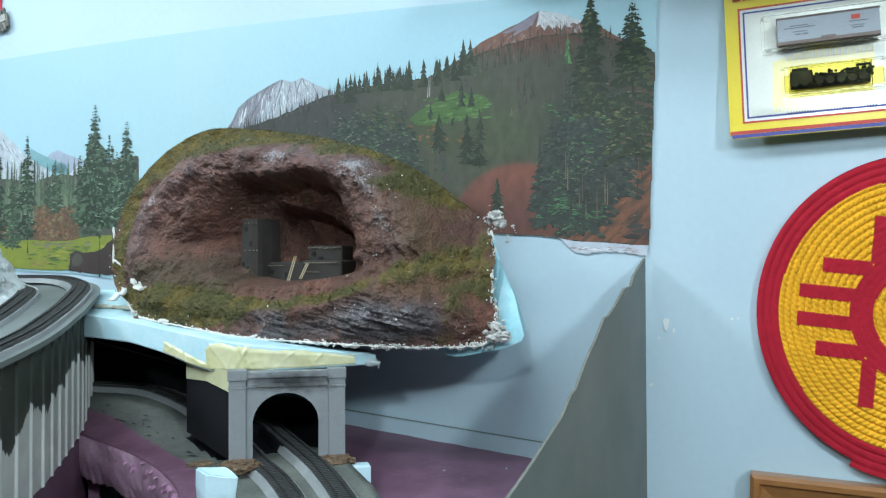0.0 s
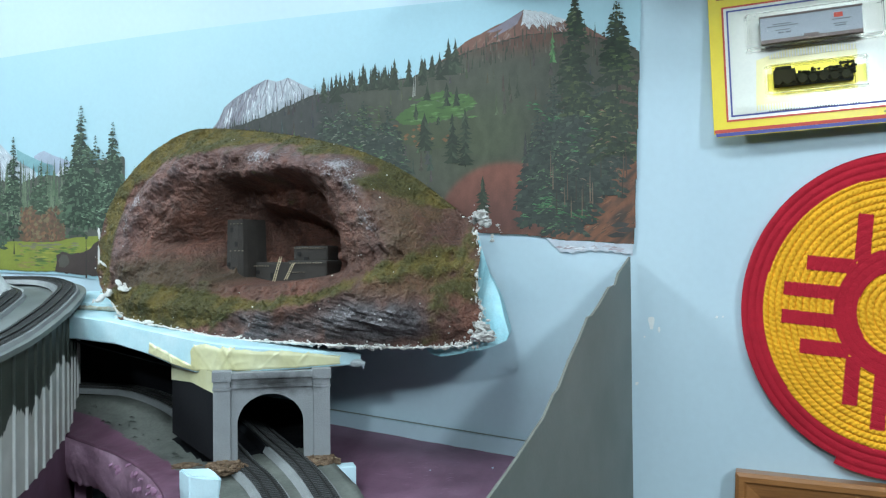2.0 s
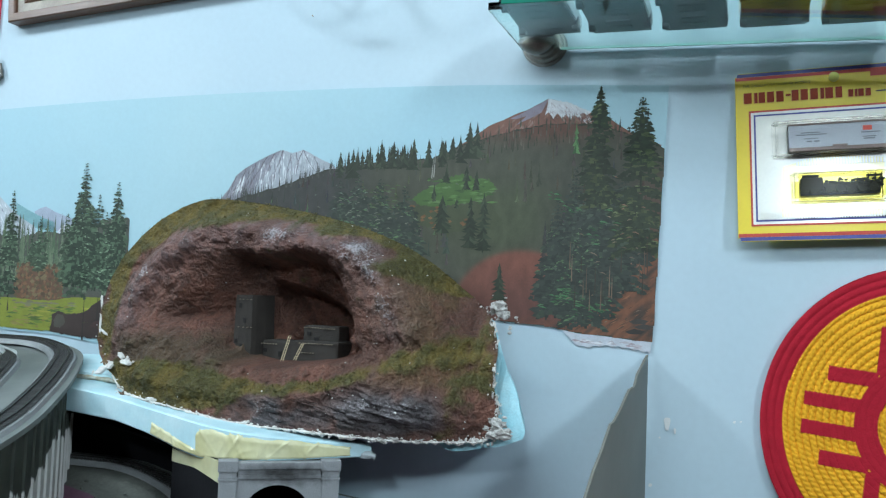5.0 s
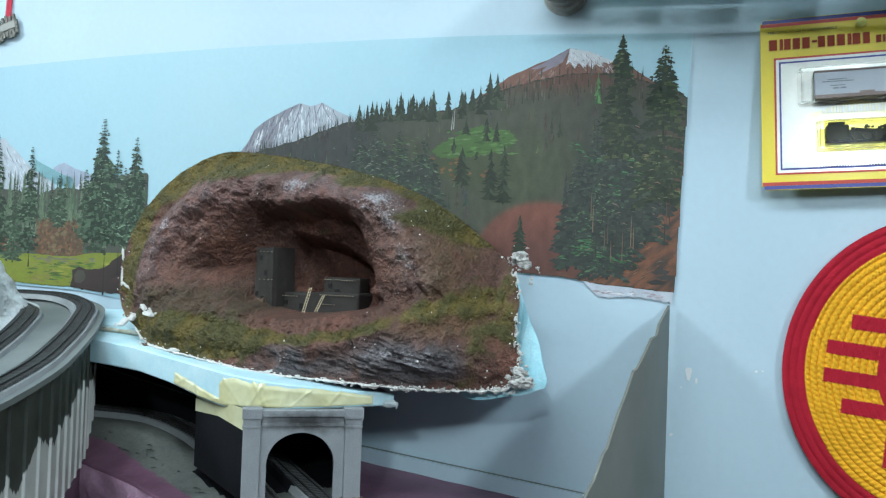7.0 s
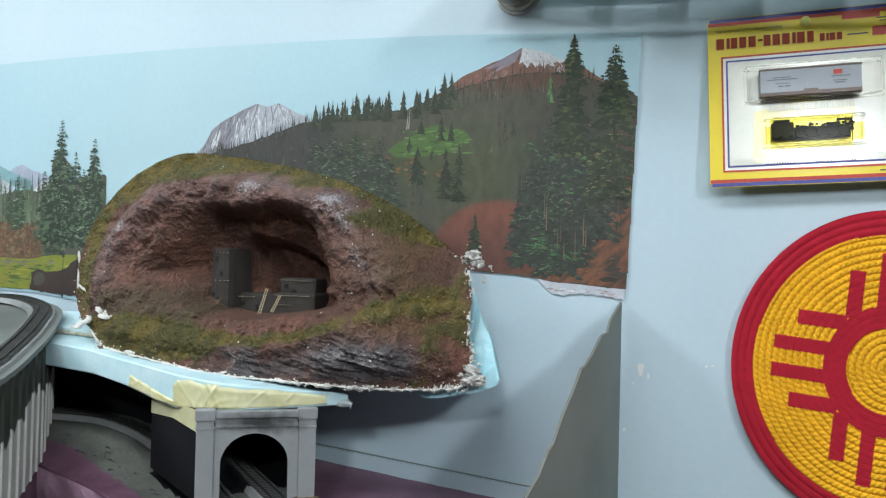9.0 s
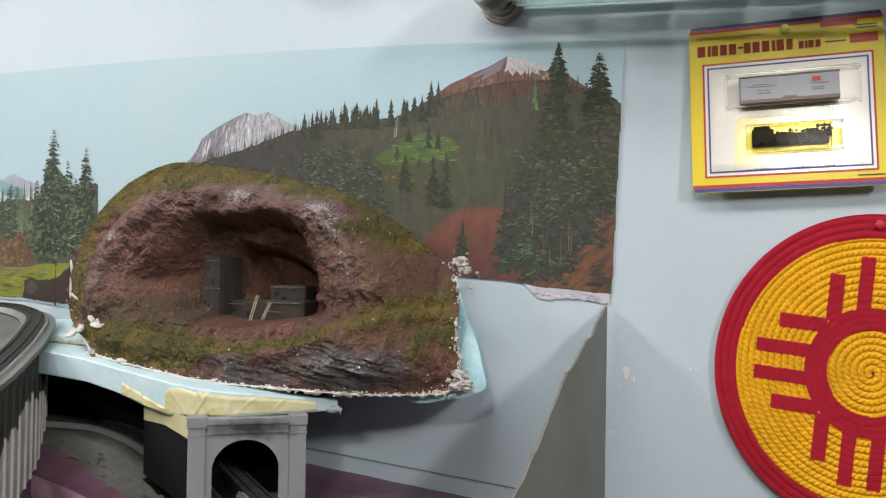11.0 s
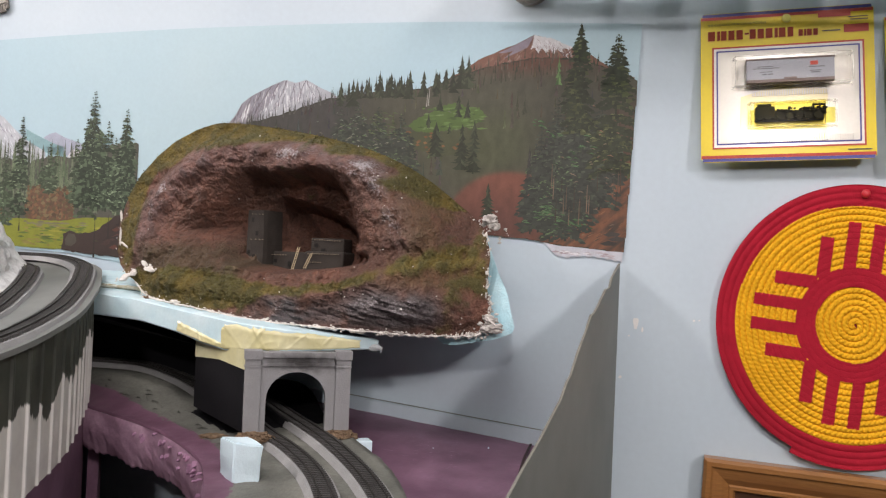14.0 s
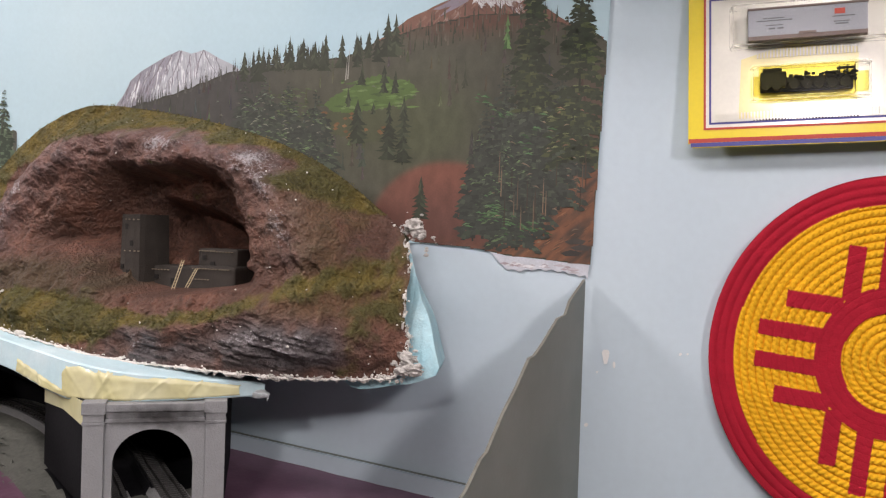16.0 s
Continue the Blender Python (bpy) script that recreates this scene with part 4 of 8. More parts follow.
for x0, z0, z1 in [(-0.609, 1.168, 1.225), (-0.5905, 1.19, 1.222), (-0.716, 1.196, 1.212), (-0.565, 1.20, 1.225)]:
    art.poly([(x0 - 0.0012, z0), (x0 + 0.0012, z0), (x0, z1)], -0.0031, (0.03, 0.025, 0.02))
art.put("near_fir_trees", backdrop)

# ---------------------------------------------------------------- layout ground
def ground_z(x, y):
    return 1.022 + 0.16 * (y + 0.15) + 0.02 * float(smooth(-0.36, -0.5, x)) * float(smooth(-0.16, -0.08, y))


def purple_z(x, y):
    return 0.999 - 0.10 * (x + 0.045) * float(smooth(-0.5, 0.0, y)) + 0.10 * y


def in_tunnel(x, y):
    """Whether a place lies well behind the portal's face, where the ground takes painted shade."""
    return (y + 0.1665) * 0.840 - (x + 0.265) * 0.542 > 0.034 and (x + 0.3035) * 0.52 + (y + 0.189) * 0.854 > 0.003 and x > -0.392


# purple foam tabletop between the track board, the backdrop wall and the end panel
INNER = spline([(-0.66, -0.004), (-0.50, -0.004), (-0.36, -0.004), (-0.315, -0.03), (-0.268, -0.098), (-0.222, -0.146), (-0.176, -0.191), (-0.146, -0.231), (-0.124, -0.272), (-0.10, -0.33), (-0.075, -0.42), (-0.06, -0.54)], 0.006)
bm = bmesh.new()
nx, ny = 40, 60
grid = {}
for j in range(ny + 1):
    y = -0.56 + 0.56 * j / ny
    x_left = float(np.interp(-y, -INNER[:, 1], INNER[:, 0])) - 0.02 if y < -0.01 else -0.36
    x_right = -0.007 + 0.1 * y
    for i in range(nx + 1):
        x = x_left + (x_right - x_left) * i / nx
        grid[i, j] = bm.verts.new((x, y, purple_z(x, y) + 0.0016 * fbm(x, y, 0, 30)))
for i in range(nx):
    for j in range(ny):
        bm.faces.new((grid[i, j], grid[i + 1, j], grid[i + 1, j + 1], grid[i, j + 1]))
ed = [grid[i, 0] for i in range(nx + 1)] + [grid[nx, j] for j in range(1, ny + 1)] + [grid[i, ny] for i in range(nx - 1, -1, -1)] + [grid[0, j] for j in range(ny - 1, 0, -1)]
dn = [bm.verts.new((v.co.x, v.co.y, 0.90)) for v in ed]
for k in range(len(ed)):
    bm.faces.new((ed[k], ed[(k + 1) % len(ed)], dn[(k + 1) % len(ed)], dn[k]))
bm.faces.new(dn)
foam_top = tagged(part("foam_tabletop", bm, M_PURPLE, smooth=False), "purple foam board base of the model railway", "foam board", "", "structure")
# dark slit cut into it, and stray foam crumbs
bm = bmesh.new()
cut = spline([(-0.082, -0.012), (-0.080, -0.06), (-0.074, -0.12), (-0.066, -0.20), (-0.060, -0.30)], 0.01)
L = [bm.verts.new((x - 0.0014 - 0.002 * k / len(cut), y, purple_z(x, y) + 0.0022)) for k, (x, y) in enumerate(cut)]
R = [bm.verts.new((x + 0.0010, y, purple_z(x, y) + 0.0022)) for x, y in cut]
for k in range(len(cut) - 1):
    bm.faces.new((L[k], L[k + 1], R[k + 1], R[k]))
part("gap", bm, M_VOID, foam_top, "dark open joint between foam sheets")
for x, y, r_ in ((-0.118, -0.045, 0.0008), (-0.165, -0.075, 0.0006)):
    bm = bmesh.new()
    bmesh.ops.create_icosphere(bm, subdivisions=2, radius=r_, matrix=Matrix.Translation((x, y, purple_z(x, y) + r_ * 0.7)))
    for v in bm.verts:
        v.co.x += 0.0004 * noise.noise(v.co * 2000)
    tagged(part("foam_crumb", bm, M_FOAM_WHITE), "tiny white foam crumb on purple foam", "crumb", "foam crumbs")
bm = bmesh.new()
for k in range(46):
    x, y = rnd.gauss(-0.165, 0.022), rnd.gauss(-0.085, 0.018)
    a, l_ = rnd.uniform(0.2, 1.3), rnd.uniform(0.001, 0.005)
    d = Vector((math.cos(a), math.sin(a), 0)) * l_
    e = Vector((-math.sin(a), math.cos(a), 0)) * rnd.uniform(0.0002, 0.0005)
    c = Vector((x, y, 0))
    bm.faces.new([bm.verts.new((q.x, q.y, purple_z(q.x, q.y) + 0.0006)) for q in (c - d, c - d * 0.2 - e, c + d, c + e)])
tagged(part("scratch", bm, material("scuffed_foam", (0.30, 0.20, 0.27), 0.7, 0.15, 60, 600, 0.1), foam_top, "pale scuffs in the foam"), kind="stuff")

# table under everything
slab("table_deck", -1.2, -0.02, -0.75, -0.001, 0.80, 0.885, M_VOID, "dark board under the model railway", "table")
slab("table_front", -1.2, -0.03, -0.77, -0.752, 0.0, 0.885, M_VOID, "dark front board of the railway table", "table")

# grey-painted track board with a carved purple foam edge
EDGE = spline([(-0.66, -0.118), (-0.56, -0.130), (-0.525, -0.137), (-0.488, -0.146), (-0.455, -0.155), (-0.416, -0.170), (-0.375, -0.191), (-0.338, -0.217), (-0.311, -0.243), (-0.283, -0.29), (-0.255, -0.36), (-0.23, -0.44), (-0.21, -0.54)], 0.002)
GREY = spline([(-0.66, -0.098), (-0.56, -0.107), (-0.51, -0.114), (-0.488, -0.118), (-0.46, -0.128), (-0.409, -0.150), (-0.368, -0.173), (-0.339, -0.190), (-0.319, -0.204), (-0.288, -0.236), (-0.268, -0.265), (-0.2610, -0.292), (-0.238, -0.36), (-0.215, -0.44), (-0.20, -0.54)], 0.002)
n = len(EDGE)
INNER = np.stack([np.interp(np.linspace(0, 1, n), np.linspace(0, 1, len(INNER)), INNER[:, k]) for k in (0, 1)], 1)
M_MARGIN = material("purple_foam_margin", (0.145, 0.070, 0.108), 0.5, 0.16, 40, 400, 0.12, second=(0.18, 0.09, 0.14))
bm = bmesh.new()
rows_ = []
NB = 44
for k in range(n):
    row = []
    for j in range(NB + 1):
        u = (j / NB) ** 1.7
        p = EDGE[k] * (1 - u) + INNER[k] * u
        row.append(bm.verts.new((p[0], p[1], ground_z(*p) + 0.0018 * fbm(p[0], p[1], 0, 40) + 0.0006 * fbm(p[0], p[1], 3, 150) - (0.0025 if j == 0 else 0))))
    rows_.append(row)
for k in range(n - 1):
    g0 = GREY[np.argmin(np.linalg.norm(GREY - EDGE[k], axis=1))]
    wide = np.linalg.norm(g0 - EDGE[k])
    for j in range(NB):
        f_ = bm.faces.new((rows_[k][j], rows_[k][j + 1], rows_[k + 1][j + 1], rows_[k + 1][j]))
        m_ = f_.calc_center_median()
        dist = np.min(np.linalg.norm(EDGE[::3] - np.array([m_.x, m_.y]), axis=1))
        # ground inside the tunnel is coloured black in place of its shade
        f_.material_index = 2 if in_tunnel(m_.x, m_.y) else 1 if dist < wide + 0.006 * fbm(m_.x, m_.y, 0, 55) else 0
ib = [bm.verts.new((r[-1].co.x, r[-1].co.y, 0.95)) for r in rows_]
for k in range(n - 1):
    bm.faces.new((rows_[k][-1], ib[k], ib[k + 1], rows_[k + 1][-1]))
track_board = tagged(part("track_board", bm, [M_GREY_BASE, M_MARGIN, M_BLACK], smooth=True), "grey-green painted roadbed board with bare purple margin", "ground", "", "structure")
# torn scraps of dry paint along the border
bm = bmesh.new()
for k in range(22):
    p = GREY[rnd.randrange(60, 190)]
    x, y = p[0] + rnd.gauss(0, 0.006) + 0.004, p[1] + rnd.gauss(0, 0.005) + 0.006
    z, a, w, l = ground_z(x, y) + 0.0010, rnd.uniform(-0.9, 0.3), rnd.uniform(0.0005, 0.0016), rnd.uniform(0.0015, 0.006)
    d, e = Vector((math.cos(a), math.sin(a), 0)), Vector((-math.sin(a), math.cos(a), 0))
    c0 = Vector((x, y, z))
    q = [bm.verts.new(v) for v in (c0 - d * l, c0 - e * w + Vector((0, 0, 0.0016)), c0 + d * l, c0 + e * w)]
    top_ = bm.verts.new(c0 + Vector((0, 0, 0.0022)))
    for i2 in range(4):
        bm.faces.new((q[i2], q[(i2 + 1) % 4], top_))
tagged(part("paint_scrap", bm, M_GREY_BASE, track_board), kind="stuff")
# carved purple bank below its edge
# much paler than the tabletop foam: light on the bank's face, put into colour
M_BANK_LIT = material("lit_carved_purple_foam", (0.40, 0.245, 0.335), 0.5, 0.20, 35, 300, 0.2, second=(0.50, 0.33, 0.43))


def edge_normal(i):
    t = EDGE[min(i + 4, n - 1)] - EDGE[max(i - 4, 0)]
    t = t / np.linalg.norm(t)
    return t, np.array([t[1], -t[0]])


bm = bmesh.new()
rows_ = []
for k in range(n):
    x, y = EDGE[k]
    tt, nn = edge_normal(k)
    row = []
    tall = 0.041 + 0.005 * noise.noise((x * 60, y * 60, 3)) + 0.003 * noise.noise((x * 240, y * 240, 5))
    for j in range(25):
        d = j / 24
        out = 0.002 * math.sin(d * 3) + 0.0035 * fbm(x, y, d * 0.04, 28) + 0.0011 * fbm(x, y, d * 0.04, 110) - 0.006 * d * d
        row.append(bm.verts.new((x + nn[0] * out * (j > 0), y + nn[1] * out * (j > 0), ground_z(x, y) - 0.0025 - d * tall)))
    under = row[-1].co
    row.append(bm.verts.new((under.x - nn[0] * 0.05, under.y - nn[1] * 0.05, under.z + 0.002)))
    rows_.append(row)
for k in range(n - 1):
    for j in range(25):
        bm.faces.new((rows_[k][j], rows_[k + 1][j], rows_[k + 1][j + 1], rows_[k][j + 1]))
bank = part("carved_bank", bm, M_BANK_LIT, track_board, "carved purple foam edge with torn flakes", True)
bm = bmesh.new()
for k in range(28):
    i = int(rnd.gauss(170, 26))
    i = min(max(i, 70), n - 5)
    x, y = EDGE[i]
    tt, nn = edge_normal(i)
    z = ground_z(x, y) - 0.0025 - abs(rnd.gauss(0.008, 0.009))
    w, h = rnd.uniform(0.0006, 0.0028), rnd.uniform(0.0015, 0.006)
    a = Vector((x + nn[0] * 0.0035, y + nn[1] * 0.0035, z))
    u = Vector((tt[0], tt[1], 0))
    q = [a - u * w, a + u * w * 0.6 + Vector((0, 0, h * 0.2)), a + u * w + Vector((nn[0] * 0.0015, nn[1] * 0.0015, -h * 0.5)), a - u * w * 0.4 + Vector((0, 0, -h))]
    vs = [bm.verts.new(v) for v in q]
    c = bm.verts.new(a - Vector((nn[0], nn[1], 0)) * 0.008)
    bm.faces.new(vs)
    for i2 in range(4):
        bm.faces.new((vs[i2], vs[(i2 + 1) % 4], c))
tagged(part("torn_flake", bm, M_PURPLE_CHIP, track_board, "paler torn foam flakes"), kind="stuff")


# ---------------------------------------------------------------- tracks
def track(name, plan, zf, label, bed=0.004, w_top=0.0108, w_bot=0.0135):
    """Roadbed, ties and two rails along a plan line; zf gives the ground's height."""
    p = spline(plan, 0.0037)
    z = np.array([zf(x, y) for x, y in p])
    t = np.gradient(p, axis=0)
    t /= np.linalg.norm(t, axis=1)[:, None]
    nrm = np.stack([-t[:, 1], t[:, 0]], 1)
    th = thing(name, p[0, 0], p[0, 1], z[0], label, "railway track", "model tracks")

    def strip(bm, offs, heights):
        rows = [[bm.verts.new((*(p[k] + nrm[k] * o), z[k] + h)) for o, h in zip(offs, heights)] for k in range(len(p))]
        m = len(offs)
        for k in range(len(p) - 1):
            for j in range(m):
                bm.faces.new((rows[k][j], rows[k][(j + 1) % m], rows[k + 1][(j + 1) % m], rows[k + 1][j]))
        bm.faces.new(rows[0])
        bm.faces.new(rows[-1])

    bm = bmesh.new()
    strip(bm, (-w_bot, -w_top, w_top, w_bot), (-0.001, bed, bed, -0.001))
    for f_ in bm.faces:
        m_ = f_.calc_center_median()
        # black faces on the roadbed stand for the darkness inside the tunnel
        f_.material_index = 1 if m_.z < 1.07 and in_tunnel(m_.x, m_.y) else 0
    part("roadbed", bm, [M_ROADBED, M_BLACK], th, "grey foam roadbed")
    bm = bmesh.new()
    for k in range(len(p)):
        m = Matrix.Translation((p[k, 0], p[k, 1], z[k] + bed)) @ Matrix.Rotation(math.atan2(t[k, 1], t[k, 0]), 4, "Z")
        box(bm, -0.0009, 0.0009, -0.0086, 0.0086, -0.0005, 0.0023, m)
    # black strip added on the roadbed to darken the gaps between ties
    dark = bmesh.new()
    strip(dark, (-0.0078, -0.0074, 0.0074, 0.0078), (bed - 0.001, bed + 0.0003, bed + 0.0003, bed - 0.001))
    part("dark_tie_gaps", dark, M_BLACK, th, "added black strip that darkens the gaps between ties")
    tagged(part("tie_strip", bm, M_TIE, th, "dark plastic ties"), kind="stuff")
    for s in (-1, 1):
        bm = bmesh.new()
        o = s * 0.0046
        strip(bm, (o - 0.0008, o - 0.0002, o - 0.0004, o + 0.0004, o + 0.0002, o + 0.0008), (bed + 0.0015, bed + 0.0022, bed + 0.0036, bed + 0.0036, bed + 0.0022, bed + 0.0015))
        part("rail", bm, M_RAIL, th)
    return th


T1 = [(-0.60, -0.078), (-0.542, -0.072), (-0.47, -0.072), (-0.41, -0.085), (-0.345, -0.125), (-0.291, -0.171), (-0.249, -0.205), (-0.212, -0.243), (-0.182, -0.288), (-0.155, -0.345), (-0.135, -0.42), (-0.125, -0.52)]
T2 = [(-0.60, -0.036), (-0.48, -0.034), (-0.40, -0.048), (-0.345, -0.08), (-0.296, -0.120), (-0.233, -0.173), (-0.183, -0.225), (-0.146, -0.274), (-0.118, -0.325), (-0.095, -0.40), (-0.08, -0.52)]
track("railway_track", T1, ground_z, "dark model railway track curving through the tunnel portal")
track("railway_track", T2, ground_z, "dark model railway track curving out of the tunnel")


# ---------------------------------------------------------------- tunnel portal
PL, PR = Vector((-0.303, -0.191, 0)), Vector((-0.227, -0.142, 0))
PU = (PR - PL).normalized()
PW = (PR - PL).length
PN = Vector((PU.y, -PU.x, 0))
PM = Matrix(((PU.x, -PN.x, 0, PL.x), (PU.y, -PN.y, 0, PL.y), (0, 0, 1, 0), (0, 0, 0, 1)))  # x along, y into the tunnel
ZB, ZT = 1.0255, 1.0965
portal = thing("tunnel_portal", *((PL + PR) / 2).xy, ZB, "grey cast stone tunnel portal with sooty arch", "tunnel portal")


def arch_panel(bm, x0, x1, cx, r, spring, z0, z1, y0, y1, m):
    """A wall panel with an arched opening right through it."""
    inner = [(cx - r, z0)] + [(cx - r * math.cos(a), spring + r * math.sin(a) * 0.92) for a in (math.pi * k / 24 for k in range(25))] + [(cx + r, z0)]
    outer = []
    for x, z in inner:
        if z <= spring + 1e-6:
            outer.append((x0 if x < cx else x1, z))
        else:
            d = Vector((x - cx, z - spring))
            k = min((x1 - cx) / abs(d.x) if abs(d.x) > 1e-6 else 99, (z1 - spring) / d.y)
            outer.append((cx + d.x * k, spring + d.y * k))
    for y in (y0, y1):
        for (a, b), (c, d) in zip(zip(inner, inner[1:]), zip(outer, outer[1:])):
            q = [bm.verts.new(m @ Vector((px, y, pz))) for px, pz in (a, b, d, c)]
            bm.faces.new(q)
    for path in (inner, outer):
        for a, b in zip(path, path[1:]):
            bm.faces.new([bm.verts.new(m @ Vector(v)) for v in ((a[0], y0, a[1]), (b[0], y0, b[1]), (b[0], y1, b[1]), (a[0], y1, a[1]))])


bm = bmesh.new()
CX, RR, SPR = PW * 0.485, 0.0262, 1.0540
arch_panel(bm, 0.004, PW - 0.004, CX, RR, SPR, ZB, ZT - 0.012, 0.0, 0.006, PM)
bmesh.ops.remove_doubles(bm, verts=bm.verts[:], dist=1e-5)
part("arch_wall", bm, M_GREY_STONE, portal)
bm = bmesh.new()
for k in range(24):
    a0, a1 = math.pi * k / 24, math.pi * (k + 1) / 24
    q = []
    for yy in (-0.0004, 0.002):
        for a in (a0, a1):
            for r in (RR, RR + 0.0030):
                q.append(PM @ Vector((CX - r * math.cos(a), yy, SPR + r * math.sin(a) * 0.92)))
    vs = [bm.verts.new(v) for v in q]
    for f in ((0, 1, 3, 2), (4, 6, 7, 5), (0, 4, 5, 1), (2, 3, 7, 6), (0, 2, 6, 4), (1, 5, 7, 3)):
        bm.faces.new([vs[i] for i in f])
bmesh.ops.remove_doubles(bm, verts=bm.verts[:], dist=1e-5)
part("arch_ring", bm, M_GREY_STONE, portal)
for x0 in (-0.001, PW - 0.0125):
    bm = bmesh.new()
    round_box(bm, x0, x0 + 0.0135, -0.003, 0.008, ZB, ZT - 0.014, 0.0006, PM)
    round_box(bm, x0 - 0.0006, x0 + 0.0141, -0.0036, 0.008, ZT - 0.0145, ZT - 0.0125, 0.0004, PM)
    round_box(bm, x0, x0 + 0.0135, -0.0032, 0.008, ZT - 0.0125, ZT - 0.0075, 0.0005, PM)
    round_box(bm, x0 - 0.0009, x0 + 0.0144, -0.0042, 0.009, ZT - 0.0075, ZT + 0.0008, 0.0006, PM)
    part("pilaster", bm, M_GREY_STONE, portal)
bm = bmesh.new()
round_box(bm, 0.013, PW - 0.013, -0.0014, 0.007, ZT - 0.0135, ZT - 0.0105, 0.0004, PM)
round_box(bm, 0.013, PW - 0.013, -0.0004, 0.007, ZT - 0.0105, ZT - 0.006, 0.0004, PM)
round_box(bm, 0.013, PW - 0.013, -0.0026, 0.008, ZT - 0.006, ZT - 0.0008, 0.0005, PM)
part("cornice", bm, M_GREY_STONE, portal)
add_soot(M_GREY_STONE, (*(PL + PU * (CX + 0.006)).xy, ZT - 0.010), (PU.x, PU.y), 0.026, 0.0085)

# tunnel behind the portal: side board, plus black sheets added for a dark inside
tunnel = thing("tunnel_box", -0.33, -0.15, 1.02, "black tunnel side board with a tan tape strip and added dark sheets", "tunnel")
bm = bmesh.new()
side = [(-0.3035, -0.189), (-0.384, -0.140)]
sd = (Vector((*side[1], 0)) - Vector((*side[0], 0))).normalized()
sn = Vector((sd.y, -sd.x, 0)) * -0.004
for (x0, y0), (x1, y1) in [(side[0], side[1])]:
    q = [(x0, y0), (x1, y1), (x1 - sn.x, y1 - sn.y), (x0 - sn.x, y0 - sn.y)]
    prism(bm, q, lambda p: (p[0], p[1], 1.024 if p[0] > -0.35 else 1.034), lambda p: (p[0], p[1], 1.0955))
part("side_board", bm, M_BLACK, tunnel)
bm = bmesh.new()
off = sn.normalized() * 0.0006
q = [Vector((*side[0], 1.0965)) + off, Vector((*side[1], 1.0965)) + off, Vector((*side[1], 1.081)) + off, Vector((-0.345, -0.1637, 1.0835)) + off, Vector((*side[0], 1.079)) + off]
bm.faces.new([bm.verts.new(v) for v in q])
part("tape_strip", bm, M_TAPE, tunnel, "tan masking tape strip")
# black back and roof, added to stand for the tunnel's darkness
bm = bmesh.new()
lining = spline([(-0.70, -0.060), (-0.60, -0.058), (-0.54, -0.052), (-0.47, -0.052), (-0.42, -0.060), (-0.385, -0.074)], 0.02)
prism(bm, [tuple(p) for p in lining] + [tuple(p + np.array((0.001, 0.003))) for p in lining[::-1]], lambda p: (p[0], p[1], 1.0), lambda p: (p[0], p[1], 1.0895 if p[0] > -0.40 else 1.106))
part("dark_back_sheet", bm, M_BLACK, tunnel)
bm = bmesh.new()
bm.faces.new([bm.verts.new(v) for v in ((-0.70, -0.118, 1.112), (-0.50, -0.128, 1.111), (-0.384, -0.142, 1.0925), (-0.30, -0.186, 1.089), (-0.2335, -0.138, 1.089), (-0.302, -0.016, 1.089), (-0.70, -0.016, 1.112))])
part("dark_roof_sheet", bm, M_BLACK, tunnel)
# black far side, added so the view through the arch stays dark
bm = bmesh.new()
q = [(-0.2305, -0.139), (-0.300, -0.017), (-0.303, -0.017), (-0.2335, -0.138)]
prism(bm, q, lambda p: (p[0], p[1], 1.0), lambda p: (p[0], p[1], 1.089))
part("side_board", bm, M_BLACK, tunnel)

# cork footings and white foam blocks under the portal feet
def cork_pad(cx, cy, z, r, thick, label, grains):
    rr = random.Random(int(-cx * 1000))
    bm = bmesh.new()
    t = bmesh.new()
    bmesh.ops.create_icosphere(t, subdivisions=4, radius=1)
    for v in t.verts:
        k = 1 + 0.30 * noise.noise(v.co * 2.5) + 0.22 * noise.noise(v.co * 9)
        v.co = Vector((cx, cy, z)) + Vector((PU.x * v.co.x * r * 1.2 - PN.x * v.co.y * r * 0.75, PU.y * v.co.x * r * 1.2 - PN.y * v.co.y * r * 0.75, max(-0.8, min(0.8, v.co.z)) * thick)) * k
    join(bm, t)
    ob = tagged(part("cork_footing", bm, M_CORK, smooth=False), label, "cork pad", "portal footings")
    bm = bmesh.new()
    for k in range(grains):
        a, q = rr.uniform(0, 6.28), rr.uniform(0.62, 1.12)
        u, w = math.cos(a) * q * r * 1.2, math.sin(a) * q * r * 0.75
        c = Vector((cx + PU.x * u - PN.x * w, cy + PU.y * u - PN.y * w, z + thick * rr.uniform(-0.7, 0.75) * (1.2 - q)))
        t = bmesh.new()
        bmesh.ops.create_icosphere(t, subdivisions=1, radius=rr.uniform(0.0004, 0.0012))
        for v in t.verts:
            v.co = c + v.co * (1 + 0.5 * noise.noise(v.co * 900 + c * 700))
        join(bm, t)
    tagged(part("cork_grain", bm, M_CORK, ob), kind="stuff")


M_CORK.node_tree.nodes["Principled BSDF"].inputs["Specular IOR Level"].default_value = 0.2
cork_pad(-0.2915, -0.1925, 1.0222, 0.0125, 0.0058, "rough brown cork pad under the portal foot", 420)
cork_pad(-0.2300, -0.1495, 1.0222, 0.0118, 0.0058, "rough brown cork pad under the far portal foot", 380)
cork_pad(-0.337, -0.176, 1.0165, 0.0125, 0.0022, "thin scrap of brown cork beside the tunnel board", 40)
bm = bmesh.new()
